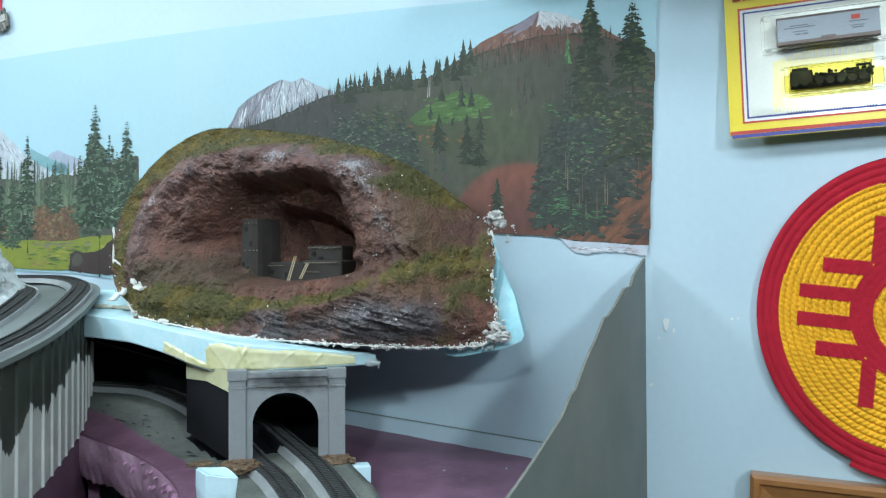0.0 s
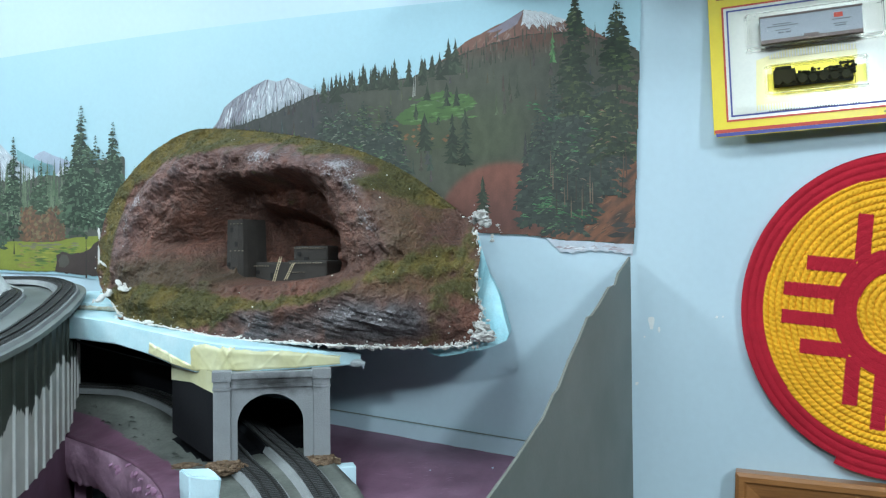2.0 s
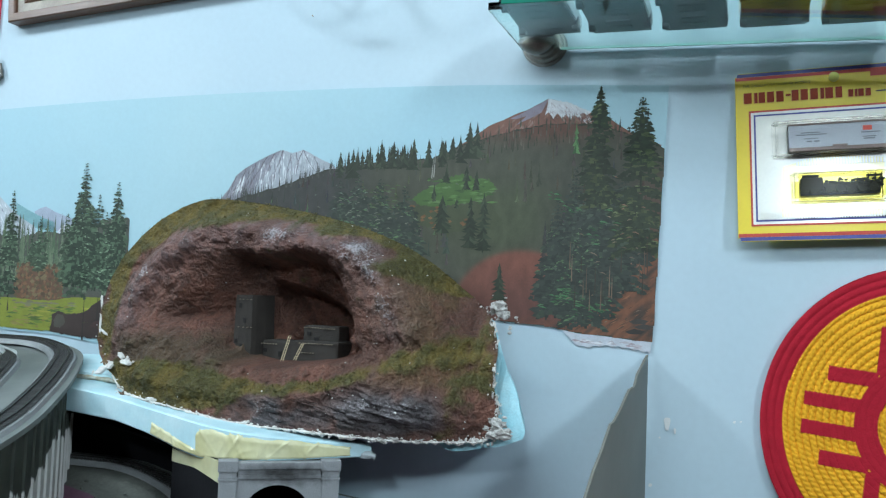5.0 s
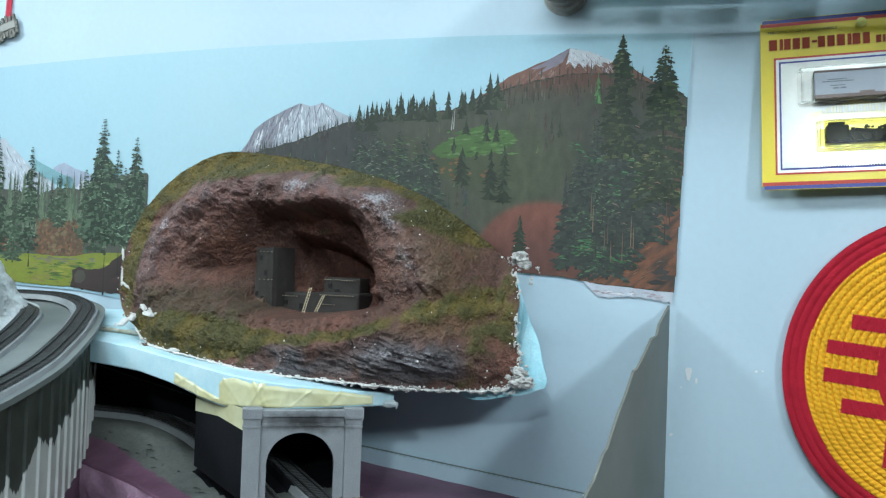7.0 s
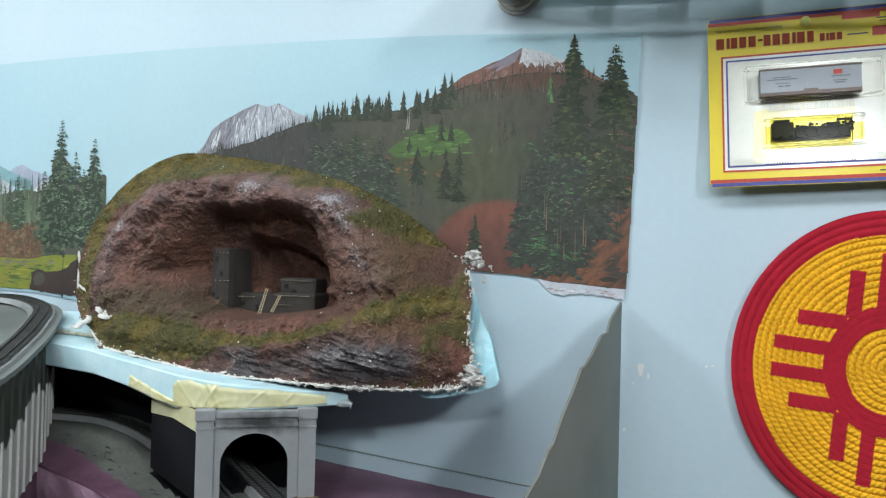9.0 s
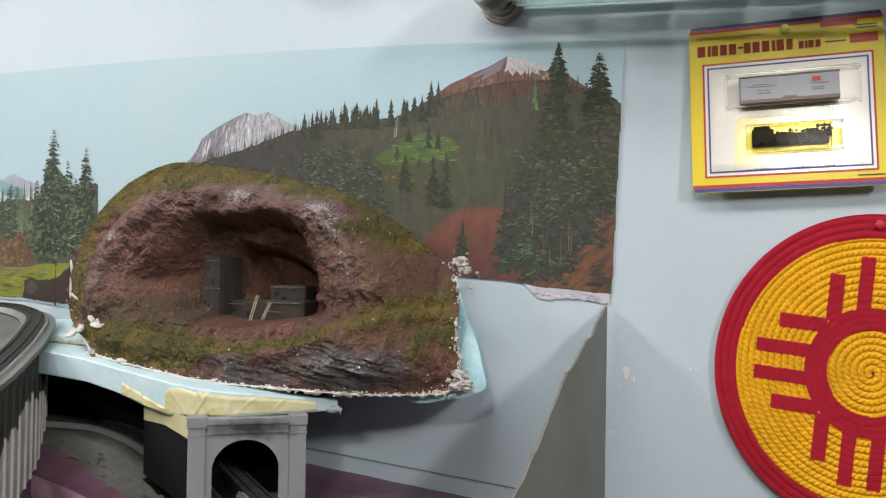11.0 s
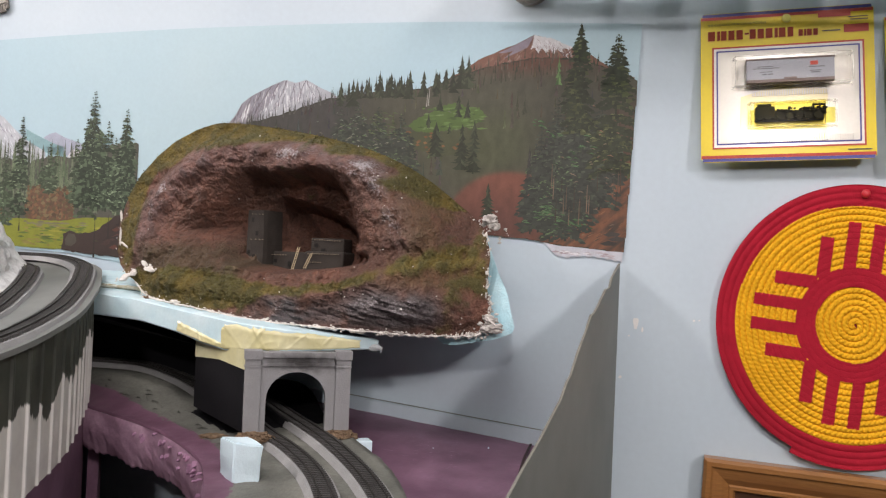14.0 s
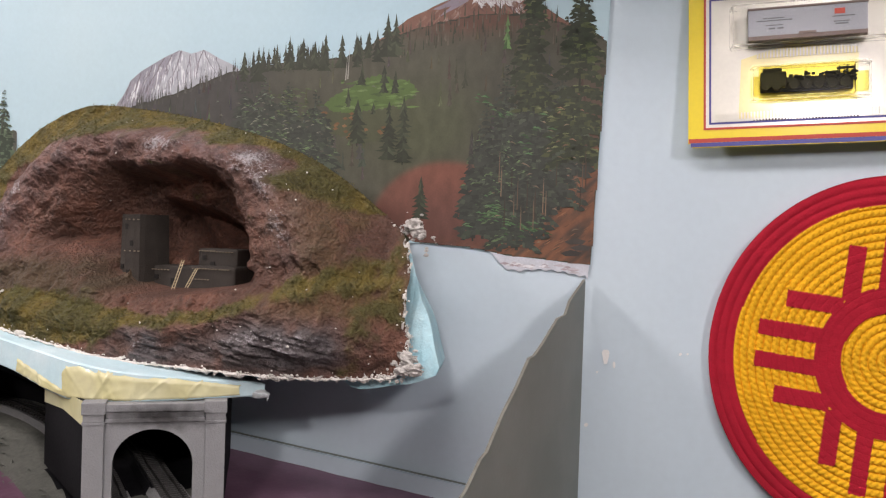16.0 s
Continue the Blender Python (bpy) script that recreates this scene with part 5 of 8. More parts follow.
prism(bm, [(-0.2915, -0.2505), (-0.2704, -0.2415), (-0.2490, -0.2590), (-0.2695, -0.2675)], lambda p: (-0.2695 + (p[0] + 0.2695) * 0.93, -0.252 + (p[1] + 0.252) * 0.95, 0.985), lambda p: (p[0], p[1], 1.0345))
bmesh.ops.bevel(bm, geom=bm.edges[:], offset=0.0012, segments=2, affect="EDGES")
bmesh.ops.subdivide_edges(bm, edges=bm.edges[:], cuts=3, use_grid_fill=True)
for v in bm.verts:
    v.co.x += 0.0020 * noise.noise(v.co * 60)
    v.co.z += 0.0018 * noise.noise(v.co * 45)
    v.co.y += 0.0016 * noise.noise(v.co * 70 + Vector((5, 0, 0)))
tagged(part("foam_block", bm, M_FOAM_WHITE), "white foam block beside the portal foot", "foam block", "foam blocks")
# lump of dried glue where the ground meets the retaining wall
bm = bmesh.new()
bmesh.ops.create_icosphere(bm, subdivisions=3, radius=1)
for v in bm.verts:
    k = 1 + 0.45 * noise.noise(v.co * 2.2)
    v.co = Vector((-0.497, -0.104, 1.033)) + Vector((v.co.x * 0.011, v.co.y * 0.007, v.co.z * 0.009)) * k
tagged(part("glue_lump", bm, material("pale_yellow_glue", (0.30, 0.29, 0.17), 0.5, 0.2, 90, 600, 0.3, second=(0.45, 0.45, 0.38)), smooth=True), "pale yellow lump of dried glue on the ground", "glue")
bm = bmesh.new()
FM = Matrix.Translation((-0.212, -0.143, 0)) @ Matrix.Rotation(math.radians(35), 4, "Z")
round_box(bm, -0.008, 0.008, -0.008, 0.008, 0.985, 1.0195, 0.001, FM)
tagged(part("foam_block", bm, M_FOAM_WHITE), "small white foam block behind the cork pad", "foam block", "foam blocks")

# ---------------------------------------------------------------- foam slab that carries the hill
slab_thing = thing("foam_slab", -0.35, -0.1, 1.1, "light blue foam slab with cream masking tape on its edge", "foam slab")
FRONT = spline([(-0.62, -0.118), (-0.54, -0.128), (-0.497, -0.136), (-0.431, -0.150), (-0.386, -0.160), (-0.335, -0.172), (-0.29, -0.172), (-0.25, -0.150), (-0.2085, -0.1205)], 0.006)


def slab_lo(x):
    return float(np.interp(x, [-0.60, -0.497, -0.44, -0.40, -0.36, -0.335, -0.27, -0.20], [1.114, 1.1135, 1.1115, 1.1055, 1.0965, 1.0925, 1.0955, 1.0985]))


def slab_hi(x):
    return float(np.interp(x, [-0.60, -0.497, -0.45, -0.40, -0.335, -0.27, -0.215, -0.20], [1.1365, 1.135, 1.1325, 1.1265, 1.120, 1.114, 1.108, 1.104]))


bm = bmesh.new()
rows_ = []
for x, y in FRONT:
    lo, hi = slab_lo(x), slab_hi(x)
    w = 0.0012 * fbm(x, y, 0, 60)
    xb = x - 0.13 * float(smooth(-0.33, -0.21, x))
    rows_.append([bm.verts.new(v) for v in ((xb, -0.012, lo), (x, y + 0.0012, lo), (x, y + w, lo + 0.001), (x, y + w, (lo + hi) / 2), (x, y + w, hi - 0.001), (x, y + 0.0015, hi), (xb, -0.012, hi + 0.012))])
for a, b in zip(rows_, rows_[1:]):
    for j in range(6):
        bm.faces.new((a[j], b[j], b[j + 1], a[j + 1]))
bm.faces.new(rows_[0])
bm.faces.new(rows_[-1])
part("slab_body", bm, M_FOAM_BLUE, slab_thing)
# two strips of tape: a low one with folds, a broad one whose middle is creased
for a0, a1, seed in [(-0.394, -0.336, 1), (-0.340, -0.222, 2)]:
    bm = bmesh.new()
    xs = [p for p in spline(FRONT[::4], 0.0012) if a0 <= p[0] <= a1]
    folds = [(-0.382, 0.5), (-0.366, -0.6)] if seed == 1 else [(-0.306, 1.3), (-0.298, -1.1), (-0.301, 0.2), (-0.270, 1.8), (-0.322, -1.6), (-0.247, 1.2)]
    rows_ = []
    for k, (x, y) in enumerate(xs):
        lo, hi = slab_lo(x), slab_hi(x)
        u = k / len(xs)
        u_ = 0.56 - 0.34 * u if seed == 1 else 0.98 * min(1.0, 0.86 + 2.0 * u) - 0.10 * float(smooth(0.75, 1.0, u))
        col = []
        for j in range(19):
            t = j / 18
            z = lo - 0.0006 + (hi - lo) * u_ * t
            back = 0.004 * max(0, (0.002 - (z - lo)) / 0.002) if z < lo + 0.002 else 0
            wr = 0.0006 * abs(noise.noise((x * 70 + z * 40, z * 45, seed))) + 0.0006 * max(0.0, 1 - 3.2 * abs(noise.noise((x * 42 - z * 55, z * 30 + x * 20, seed + 3)))) ** 2 + 0.0004 * abs(noise.noise((x * 210, z * 160, seed)))
            wr += sum(0.0013 * math.exp(-((x - fx - (z - lo - 0.008) * fl * 0.6) / 0.0008) ** 2) for fx, fl in folds) * (0.35 + 0.65 * abs(math.sin(3 * t + seed)))
            edge = 0.0010 * noise.noise((x * 160, 7, seed)) * t
            col.append(bm.verts.new((x + (0.0016 * noise.noise((t * 5, 2, seed)) if k in (0, len(xs) - 1) else 0), y - 0.0009 - wr + back + 0.0022 * max(0, t - 0.8) * 5 * u_, z + edge)))
        rows_.append(col)
    for a, b in zip(rows_, rows_[1:]):
        for j in range(18):
            bm.faces.new((a[j], b[j], b[j + 1], a[j + 1]))
    part("masking_tape", bm, M_TAPE, slab_thing, "wrinkled cream masking tape", True)
# the slab's bare crumbling end with a shred hanging from it
bm = bmesh.new()
bmesh.ops.create_icosphere(bm, subdivisions=3, radius=1)
for v in bm.verts:
    k = 1 + 0.35 * noise.noise(v.co * 2.6)
    v.co = Vector((-0.2130, -0.1215, 1.0995)) + Vector((v.co.x * 0.0085, v.co.y * 0.004, v.co.z * 0.0034)) * k
part("crumbled_end", bm, M_FOAM_END, slab_thing, "bare whitish foam end", True)
bm = bmesh.new()
tube(bm, [(-0.2060, -0.1205, 1.1000), (-0.2052, -0.1210, 1.0975), (-0.2057, -0.1212, 1.0950)], [0.0009, 0.0006, 0.0003], 6)
part("foam_shred", bm, M_FOAM_END, slab_thing, "bare whitish foam end")
# flat blue foam shelf seen left of the hill
bm = bmesh.new()
q = [(-0.60, -0.006), (-0.60, -0.086), (-0.50, -0.098), (-0.44, -0.112), (-0.42, -0.006)]
prism(bm, q, lambda p: (p[0], p[1], 1.130), lambda p: (p[0], p[1], 1.1445 + 0.10 * (p[1] + 0.10)))
part("upper_layer", bm, M_FOAM_BLUE, slab_thing)
bm = bmesh.new()
bead = [(x, y + 0.001 * noise.noise((x * 90, 0, 0)), 1.1405 - 0.02 * (x + 0.5)) for x, y in spline([(-0.60, -0.089), (-0.54, -0.096), (-0.50, -0.101), (-0.46, -0.110), (-0.44, -0.115)], 0.004)]
tube(bm, bead, [0.0018 + 0.0014 * abs(noise.noise((p[0] * 120, 1, 0))) for p in bead], 8)
part("glue_bead", bm, material("dried_tan_glue", (0.36, 0.33, 0.22), 0.5, 0.3, 120, 600, 0.4, second=(0.5, 0.52, 0.48)), slab_thing, "smeared dried tan glue", True)

# ---------------------------------------------------------------- the hill with its cave
OUT = spline([(-0.499, 1.164, -0.102), (-0.506, 1.187, -0.098), (-0.506, 1.225, -0.090), (-0.489, 1.264, -0.080), (-0.465, 1.292, -0.072), (-0.431, 1.310, -0.068), (-0.403, 1.315, -0.065), (-0.353, 1.310, -0.064),
              (-0.294, 1.300, -0.064), (-0.237, 1.285, -0.063), (-0.194, 1.265, -0.060), (-0.158, 1.239, -0.057), (-0.131, 1.216, -0.058), (-0.117, 1.188, -0.078), (-0.116, 1.160, -0.088), (-0.111, 1.138, -0.090), (-0.119, 1.117, -0.096),
              (-0.156, 1.113, -0.108), (-0.193, 1.1145, -0.130), (-0.249, 1.117, -0.142), (-0.298, 1.119, -0.148), (-0.343, 1.123, -0.149), (-0.398, 1.1295, -0.143), (-0.443, 1.1355, -0.132), (-0.468, 1.150, -0.120)], 0.0022, True)[:-1]
def edge_distance(px, pz, pts, closed):
    """Distance of many places to a line of points; positive inside a closed one."""
    q = np.array(pts, float)
    best = np.full(px.shape, 9.0)
    inside = np.zeros(px.shape, bool)
    n_seg = len(q) if closed else len(q) - 1
    for k in range(n_seg):
        (ax, az), (bx_, bz) = q[k], q[(k + 1) % len(q)]
        dx, dz = bx_ - ax, bz - az
        t = np.clip(((px - ax) * dx + (pz - az) * dz) / (dx * dx + dz * dz), 0, 1)
        best = np.minimum(best, np.hypot(px - ax - t * dx, pz - az - t * dz))
        if closed:
            cross = (az > pz) != (bz > pz)
            inside ^= cross & (px < ax + (pz - az) * dx / (dz if abs(dz) > 1e-9 else 1e-9))
    return np.where(inside, best, -best) if closed else best


# brow of the cave, the dark hollow inside it, the crest of the lip and the grassy ledge below
BROW = spline([(-0.428, 1.190), (-0.436, 1.203), (-0.429, 1.217), (-0.412, 1.233), (-0.392, 1.247), (-0.375, 1.257), (-0.356, 1.262), (-0.336, 1.260), (-0.313, 1.261), (-0.294, 1.264), (-0.269, 1.259), (-0.249, 1.246), (-0.236, 1.227), (-0.227, 1.208), (-0.225, 1.191), (-0.232, 1.176), (-0.262, 1.1705), (-0.295, 1.1670), (-0.325, 1.1655), (-0.346, 1.1690), (-0.375, 1.173), (-0.408, 1.178)], 0.006, True)[:-1]
HOLLOW = spline([(-0.252, 1.173), (-0.2495, 1.190), (-0.257, 1.207), (-0.271, 1.219), (-0.292, 1.229), (-0.318, 1.236), (-0.342, 1.239), (-0.353, 1.226), (-0.356, 1.200), (-0.353, 1.170), (-0.325, 1.164), (-0.295, 1.1655)], 0.006, True)[:-1]
LIP = spline([(-0.470, 1.185), (-0.469, 1.212), (-0.447, 1.246), (-0.406, 1.272), (-0.371, 1.283), (-0.324, 1.281), (-0.285, 1.280), (-0.253, 1.273), (-0.225, 1.258), (-0.209, 1.237), (-0.199, 1.219), (-0.190, 1.202)], 0.008)
LEDGE_X, LEDGE_Z = zip((-0.52, 1.160), (-0.439, 1.156), (-0.385, 1.150), (-0.327, 1.147), (-0.300, 1.144), (-0.242, 1.152), (-0.201, 1.170), (-0.172, 1.178), (-0.143, 1.181), (-0.10, 1.180))


def blob(px, pz, spots):
    return sum(k * np.exp(-((px - cx) / sx) ** 2 - ((pz - cz) / sz) ** 2) for cx, cz, sx, sz, k in spots)


NO, NS = len(OUT), 200
CM = np.array([-0.318, 1.205])
SS = np.tile((np.arange(1, NS + 1) / NS) ** 0.8, (NO, 1))
HX = CM[0] + (OUT[:, :1] - CM[0]) * SS
HZ = CM[1] + (OUT[:, 1:2] - CM[1]) * SS
D_BROW, D_HOLLOW = edge_distance(HX, HZ, BROW, True), edge_distance(HX, HZ, HOLLOW, True)
D_LIP = edge_distance(HX, HZ, LIP, False)
ZL = np.interp(HX, LEDGE_X, LEDGE_Z)
# the bare face first, drawn in to its outline
HY = np.interp(HZ, [1.11, 1.13, 1.155, 1.175, 1.21, 1.25, 1.29, 1.32], [-0.146, -0.148, -0.138, -0.126, -0.110, -0.099, -0.087, -0.070])
HY = HY + 0.020 * smooth(0.09, 0.20, abs(HX + 0.31)) + 0.010 * smooth(-0.22, -0.14, HX)
w = smooth(0.70, 1.0, SS) ** 1.5
HY = HY * (1 - w) + OUT[:, 2:3] * w
west, low = smooth(-0.345, -0.42, HX), smooth(1.190, 1.178, HZ) * smooth(-0.395, -0.360, HX)
# the cave: a soft west flank, a steep brow, a deeper hollow behind the houses
east = smooth(-0.285, -0.250, HX) * smooth(1.170, 1.185, HZ)
ramp = (0.010 + 0.038 * west + 0.022 * east) * (1 - low) + 0.004 * low
HY += 0.036 * smooth(-0.003, ramp, D_BROW) + 0.014 * smooth(0.004, 0.045, D_BROW)
HY += 0.038 * smooth(-0.002 - 0.006 * east, (0.012 + 0.006 * east) * (1 - low) + 0.004 * low, D_HOLLOW)
spur = edge_distance(HX, HZ, [(-0.334, 1.236), (-0.318, 1.222), (-0.305, 1.208), (-0.292, 1.202)], False)
HY -= 0.010 * np.exp(-(spur / 0.009) ** 2) * smooth(0.0, 0.01, D_HOLLOW)
# the rounded lip round it, with shelving folds under the crown
HY -= (0.012 + 0.006 * smooth(1.23, 1.265, HZ)) * np.exp(-(D_LIP / 0.018) ** 2)
HY -= 0.004 * np.exp(-((D_BROW + 0.006) / 0.005) ** 2) * smooth(1.20, 1.23, HZ) * (1 - 0.8 * west)
for cx, lean, k_, zc, zr in ((-0.203, 0.35, 0.0050, 1.196, 0.016), (-0.190, 0.55, 0.0060, 1.192, 0.014), (-0.178, 0.75, 0.0034, 1.188, 0.010), (-0.216, 0.25, 0.0030, 1.190, 0.014)):
    HY += k_ * np.exp(-((HX - cx + lean * (HZ - zc)) / 0.0036) ** 2 - ((HZ - zc) / zr) ** 2)
# step below the cave floor, ledge and the rolls under it
HY += 0.008 * smooth(-0.002, 0.008, HZ - ZL) * smooth(1.205, 1.178, HZ) * smooth(-0.185, -0.225, HX) * smooth(-0.44, -0.38, HX)
HY -= 0.004 * np.exp(-((HZ - ZL + 0.004) / 0.006) ** 2)
HY += 0.007 * np.exp(-((HX + 0.326 + 0.2 * (HZ - 1.16)) / 0.0035) ** 2) * smooth(1.140, 1.150, HZ) * smooth(1.176, 1.168, HZ)
HY += 0.006 * np.exp(-((HX + 0.262) / 0.012) ** 2 - ((HZ - 1.128) / 0.014) ** 2)
ROCKY = np.clip(blob(HX, HZ, [(-0.292, 1.130, 0.027, 0.014, 1.3), (-0.200, 1.136, 0.034, 0.017, 1.4), (-0.172, 1.133, 0.020, 0.014, 1.0), (-0.235, 1.126, 0.03, 0.008, 0.6)]), 0, 1)
MOSSY = blob(HX, HZ, [(-0.182, 1.256, 0.030, 0.016, 1.7), (-0.162, 1.238, 0.018, 0.010, 0.8), (-0.265, 1.287, 0.016, 0.009, 1.1), (-0.405, 1.302, 0.05, 0.016, 1.4), (-0.33, 1.304, 0.05, 0.012, 1.2), (-0.24, 1.291, 0.04, 0.007, 0.8), (-0.458, 1.281, 0.020, 0.018, 1.1), (-0.492, 1.235, 0.012, 0.05, 1.1), (-0.490, 1.185, 0.016, 0.025, 0.9), (-0.44, 1.149, 0.05, 0.012, 1.1), (-0.36, 1.139, 0.045, 0.011, 1.2), (-0.40, 1.138, 0.04, 0.010, 1.2), (-0.148, 1.155, 0.010, 0.03, 0.42), (-0.41, 1.160, 0.04, 0.006, 0.55), (-0.365, 1.152, 0.03, 0.006, 0.5), (-0.125, 1.176, 0.014, 0.028, 0.72), (-0.148, 1.200, 0.02, 0.02, 0.35), (-0.15, 1.125, 0.010, 0.014, 0.6)])
MOSSY += 0.85 * np.exp(-((HZ - ZL - 0.002) / (0.006 + 0.004 * smooth(-0.26, -0.20, HX))) ** 2) * smooth(-0.36, -0.31, HX) * smooth(-0.125, -0.150, HX)
MOSSY += 0.95 * smooth(0.90, 0.975, SS) * (HZ > 1.23)
MOSSY *= 1 - 0.9 * ROCKY
DUSTY = blob(HX, HZ, [(-0.320, 1.278, 0.011, 0.008, 1.2), (-0.305, 1.279, 0.016, 0.005, 0.6), (-0.240, 1.263, 0.015, 0.011, 1.25), (-0.220, 1.243, 0.012, 0.014, 0.8), (-0.203, 1.216, 0.011, 0.014, 0.75), (-0.452, 1.243, 0.005, 0.006, 1.4), (-0.462, 1.222, 0.006, 0.02, 0.5), (-0.40, 1.274, 0.04, 0.007, 0.45), (-0.114, 1.143, 0.008, 0.013, 1.0), (-0.292, 1.131, 0.024, 0.012, 0.75), (-0.185, 1.137, 0.030, 0.008, 0.8), (-0.215, 1.142, 0.02, 0.006, 0.7)])
BROWN, RED, GREYP, DARKB, MOSS1, MOSS2, ROCK = [np.array(c) for c in [(0.114, 0.055, 0.038), (0.186, 0.083, 0.056), (0.215, 0.160, 0.168), (0.050, 0.031, 0.025), (0.152, 0.116, 0.022), (0.082, 0.076, 0.017), (0.128, 0.112, 0.115)]]
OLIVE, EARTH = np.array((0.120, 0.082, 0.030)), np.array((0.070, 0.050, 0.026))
verts, cols, dust = [], [], []
tuft_spots = []
for i in range(NO):
    for j in range(NS):
        x, y, z, s = HX[i, j], HY[i, j], HZ[i, j], SS[i, j]
        n1, n2 = fbm(x, z, 1.7, 24, 3), fbm(x, z, 4.1, 85, 3)
        n4 = abs(fbm(x, z, 7.3, 150, 2))
        rocky = ROCKY[i, j] * float(smooth(-0.35, 0.0, fbm(x, z, 12.0, 40, 2)))
        # thin slanting shelves of rock
        u = x * 0.22 + z
        strata = min(1.0, max(0.0, 0.5 + 1.5 * fbm(x * 0.35 + z * 0.5, z * 1.7 + x * 0.4, 9.0, 130, 4)))
        inner = float(smooth(0.0, 0.02, D_BROW[i, j]))
        deep = float(smooth(0.0, 0.01, D_HOLLOW[i, j]))
        rough_ = (1 - 0.6 * float(smooth(0.90, 1.0, s))) * (1 - 0.55 * deep) * (1 - 0.35 * inner)
        y -= (0.0075 * n1 + 0.0080 * n2 + 0.0075 * rocky * (strata - 0.4) - 0.0045 * n4) * rough_
        y -= inner * (1 - deep) * 0.0042 * fbm(x * 0.55 + 0.35 * z, z * 2.2 - 0.5 * x, 6.0, 85, 3)
        moss = float(smooth(0.28, 0.74, MOSSY[i, j] + 0.45 * n1 + 0.85 * n2))
        c = BROWN + (RED - BROWN) * float(smooth(-0.2, 0.3, n1 + 0.5 * n2 + 0.10))
        rim = math.exp(-(D_LIP[i, j] / 0.019) ** 2)
        brush = fbm(x + z * 0.7, z * 0.35 - x * 0.25, 3.3, 150, 3)
        c = c + (GREYP - c) * min(0.75, max(0.0, 0.62 * rim * (0.55 + 0.9 * n2 + 0.6 * n1 + 1.0 * brush)))
        c = c + (ROCK - c) * min(1.0, 1.1 * rocky)
        c = c + (DARKB - c) * float(np.clip(smooth(0.05, 0.35, n2 + 0.3 * n1), 0, 0.40))
        # shade painted into the small pits: colour drops where n4 sinks the face
        c = c * (1 - 0.25 * float(smooth(0.12, 0.32, n4)))
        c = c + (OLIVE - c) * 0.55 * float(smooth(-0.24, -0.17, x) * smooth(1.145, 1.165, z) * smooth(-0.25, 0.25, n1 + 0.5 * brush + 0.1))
        floor_ = float(smooth(-0.485, -0.455, x) * smooth(-0.325, -0.36, x) * smooth(1.150, 1.160, z) * smooth(1.196, 1.180, z + 0.010 * n1))
        c = c + (EARTH - c) * 0.85 * floor_ * float(smooth(-0.5, 0.15, n1 + 0.6 * brush + 0.15))
        mc = MOSS1 + (MOSS2 - MOSS1) * float(smooth(-0.25, 0.3, n2 + 0.5 * n1 + (0.25 if x > -0.22 and z > 1.22 else 0)))
        c = c + (mc - c) * moss * 0.92
        if moss > 0.5:
            y -= 0.0012 * abs(noise.noise((x * 600, z * 600, 5)))
            tuft_spots.append((x, y, z, mc))
        dust.append(min(1.0, max(0.0, 0.80 * DUSTY[i, j] * (0.70 + 1.6 * n2) + 0.22 * rim * (1 - moss) + rocky * 0.7 * max(0.0, strata - 0.55))) * (1 - 0.8 * moss * (z > 1.15)))
        verts.append((x, y, z))
        cols.append(c)
centre = len(verts)
verts.append((CM[0], sum(verts[i * NS][1] for i in range(NO)) / NO, CM[1]))
cols.append(BROWN)
dust.append(0.0)
faces = []
for i in range(NO):
    k = (i + 1) % NO
    for j in range(NS - 1):
        faces.append((i * NS + j, k * NS + j, k * NS + j + 1, i * NS + j + 1))
    faces.append((centre, k * NS, i * NS))
# crown and underside run back to the wall
last = [i * NS + NS - 1 for i in range(NO)]
for t, pull in ((0.35, 0.97), (1.0, 0.90)):
    ring = []
    for i in range(NO):
        x, y, z = verts[i * NS + NS - 1]
        ring.append(len(verts))
        top_side = z > 1.2
        tuck = 0.045 * min(1.0, t * 2) * float(smooth(-0.16, -0.13, x) * smooth(1.222, 1.208, z))
        verts.append((CM[0] + (x - CM[0]) * (1 - (1 - pull) * (0.4 if top_side else 0.8)) - tuck, y * (1 - t) - 0.012 * t, z - (0.010 * t if top_side else -0.006 * t)))
        cols.append(MOSS2 if top_side else DARKB)
        dust.append(0.0)
    for i in range(NO):
        k = (i + 1) % NO
        faces.append((last[i], ring[i], ring[k], last[k]))
    last = ring
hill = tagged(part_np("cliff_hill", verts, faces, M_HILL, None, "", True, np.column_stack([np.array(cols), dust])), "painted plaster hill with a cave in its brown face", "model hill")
# turf scattered over the painted moss
tv, tf = [], []
rnd.shuffle(tuft_spots)
tc = []
for x, y, z, mc in tuft_spots[:9000]:
    i, r = len(tv), rnd.uniform(0.0003, 0.0009)
    x, z = x + rnd.uniform(-0.0022, 0.0022), z + rnd.uniform(-0.0012, 0.0012)
    for k in range(3):
        a = k * 2.1 + rnd.random() * 2
        tv.append((x + r * math.cos(a), y + 0.0006, z + r * math.sin(a)))
    tv.append((x + rnd.uniform(-r, r) * 0.5, y - r * rnd.uniform(0.3, 1.1), z + rnd.uniform(0, r)))
    tc += [mc * rnd.uniform(0.75, 1.5)] * 4
    tf += [(i, i + 1, i + 3), (i + 1, i + 2, i + 3), (i + 2, i, i + 3)]
tagged(part_np("turf", tv, tf, M_HILL, hill, "olive ground foam turf", False, np.column_stack([np.array(tc), np.zeros(len(tc))])), kind="stuff")


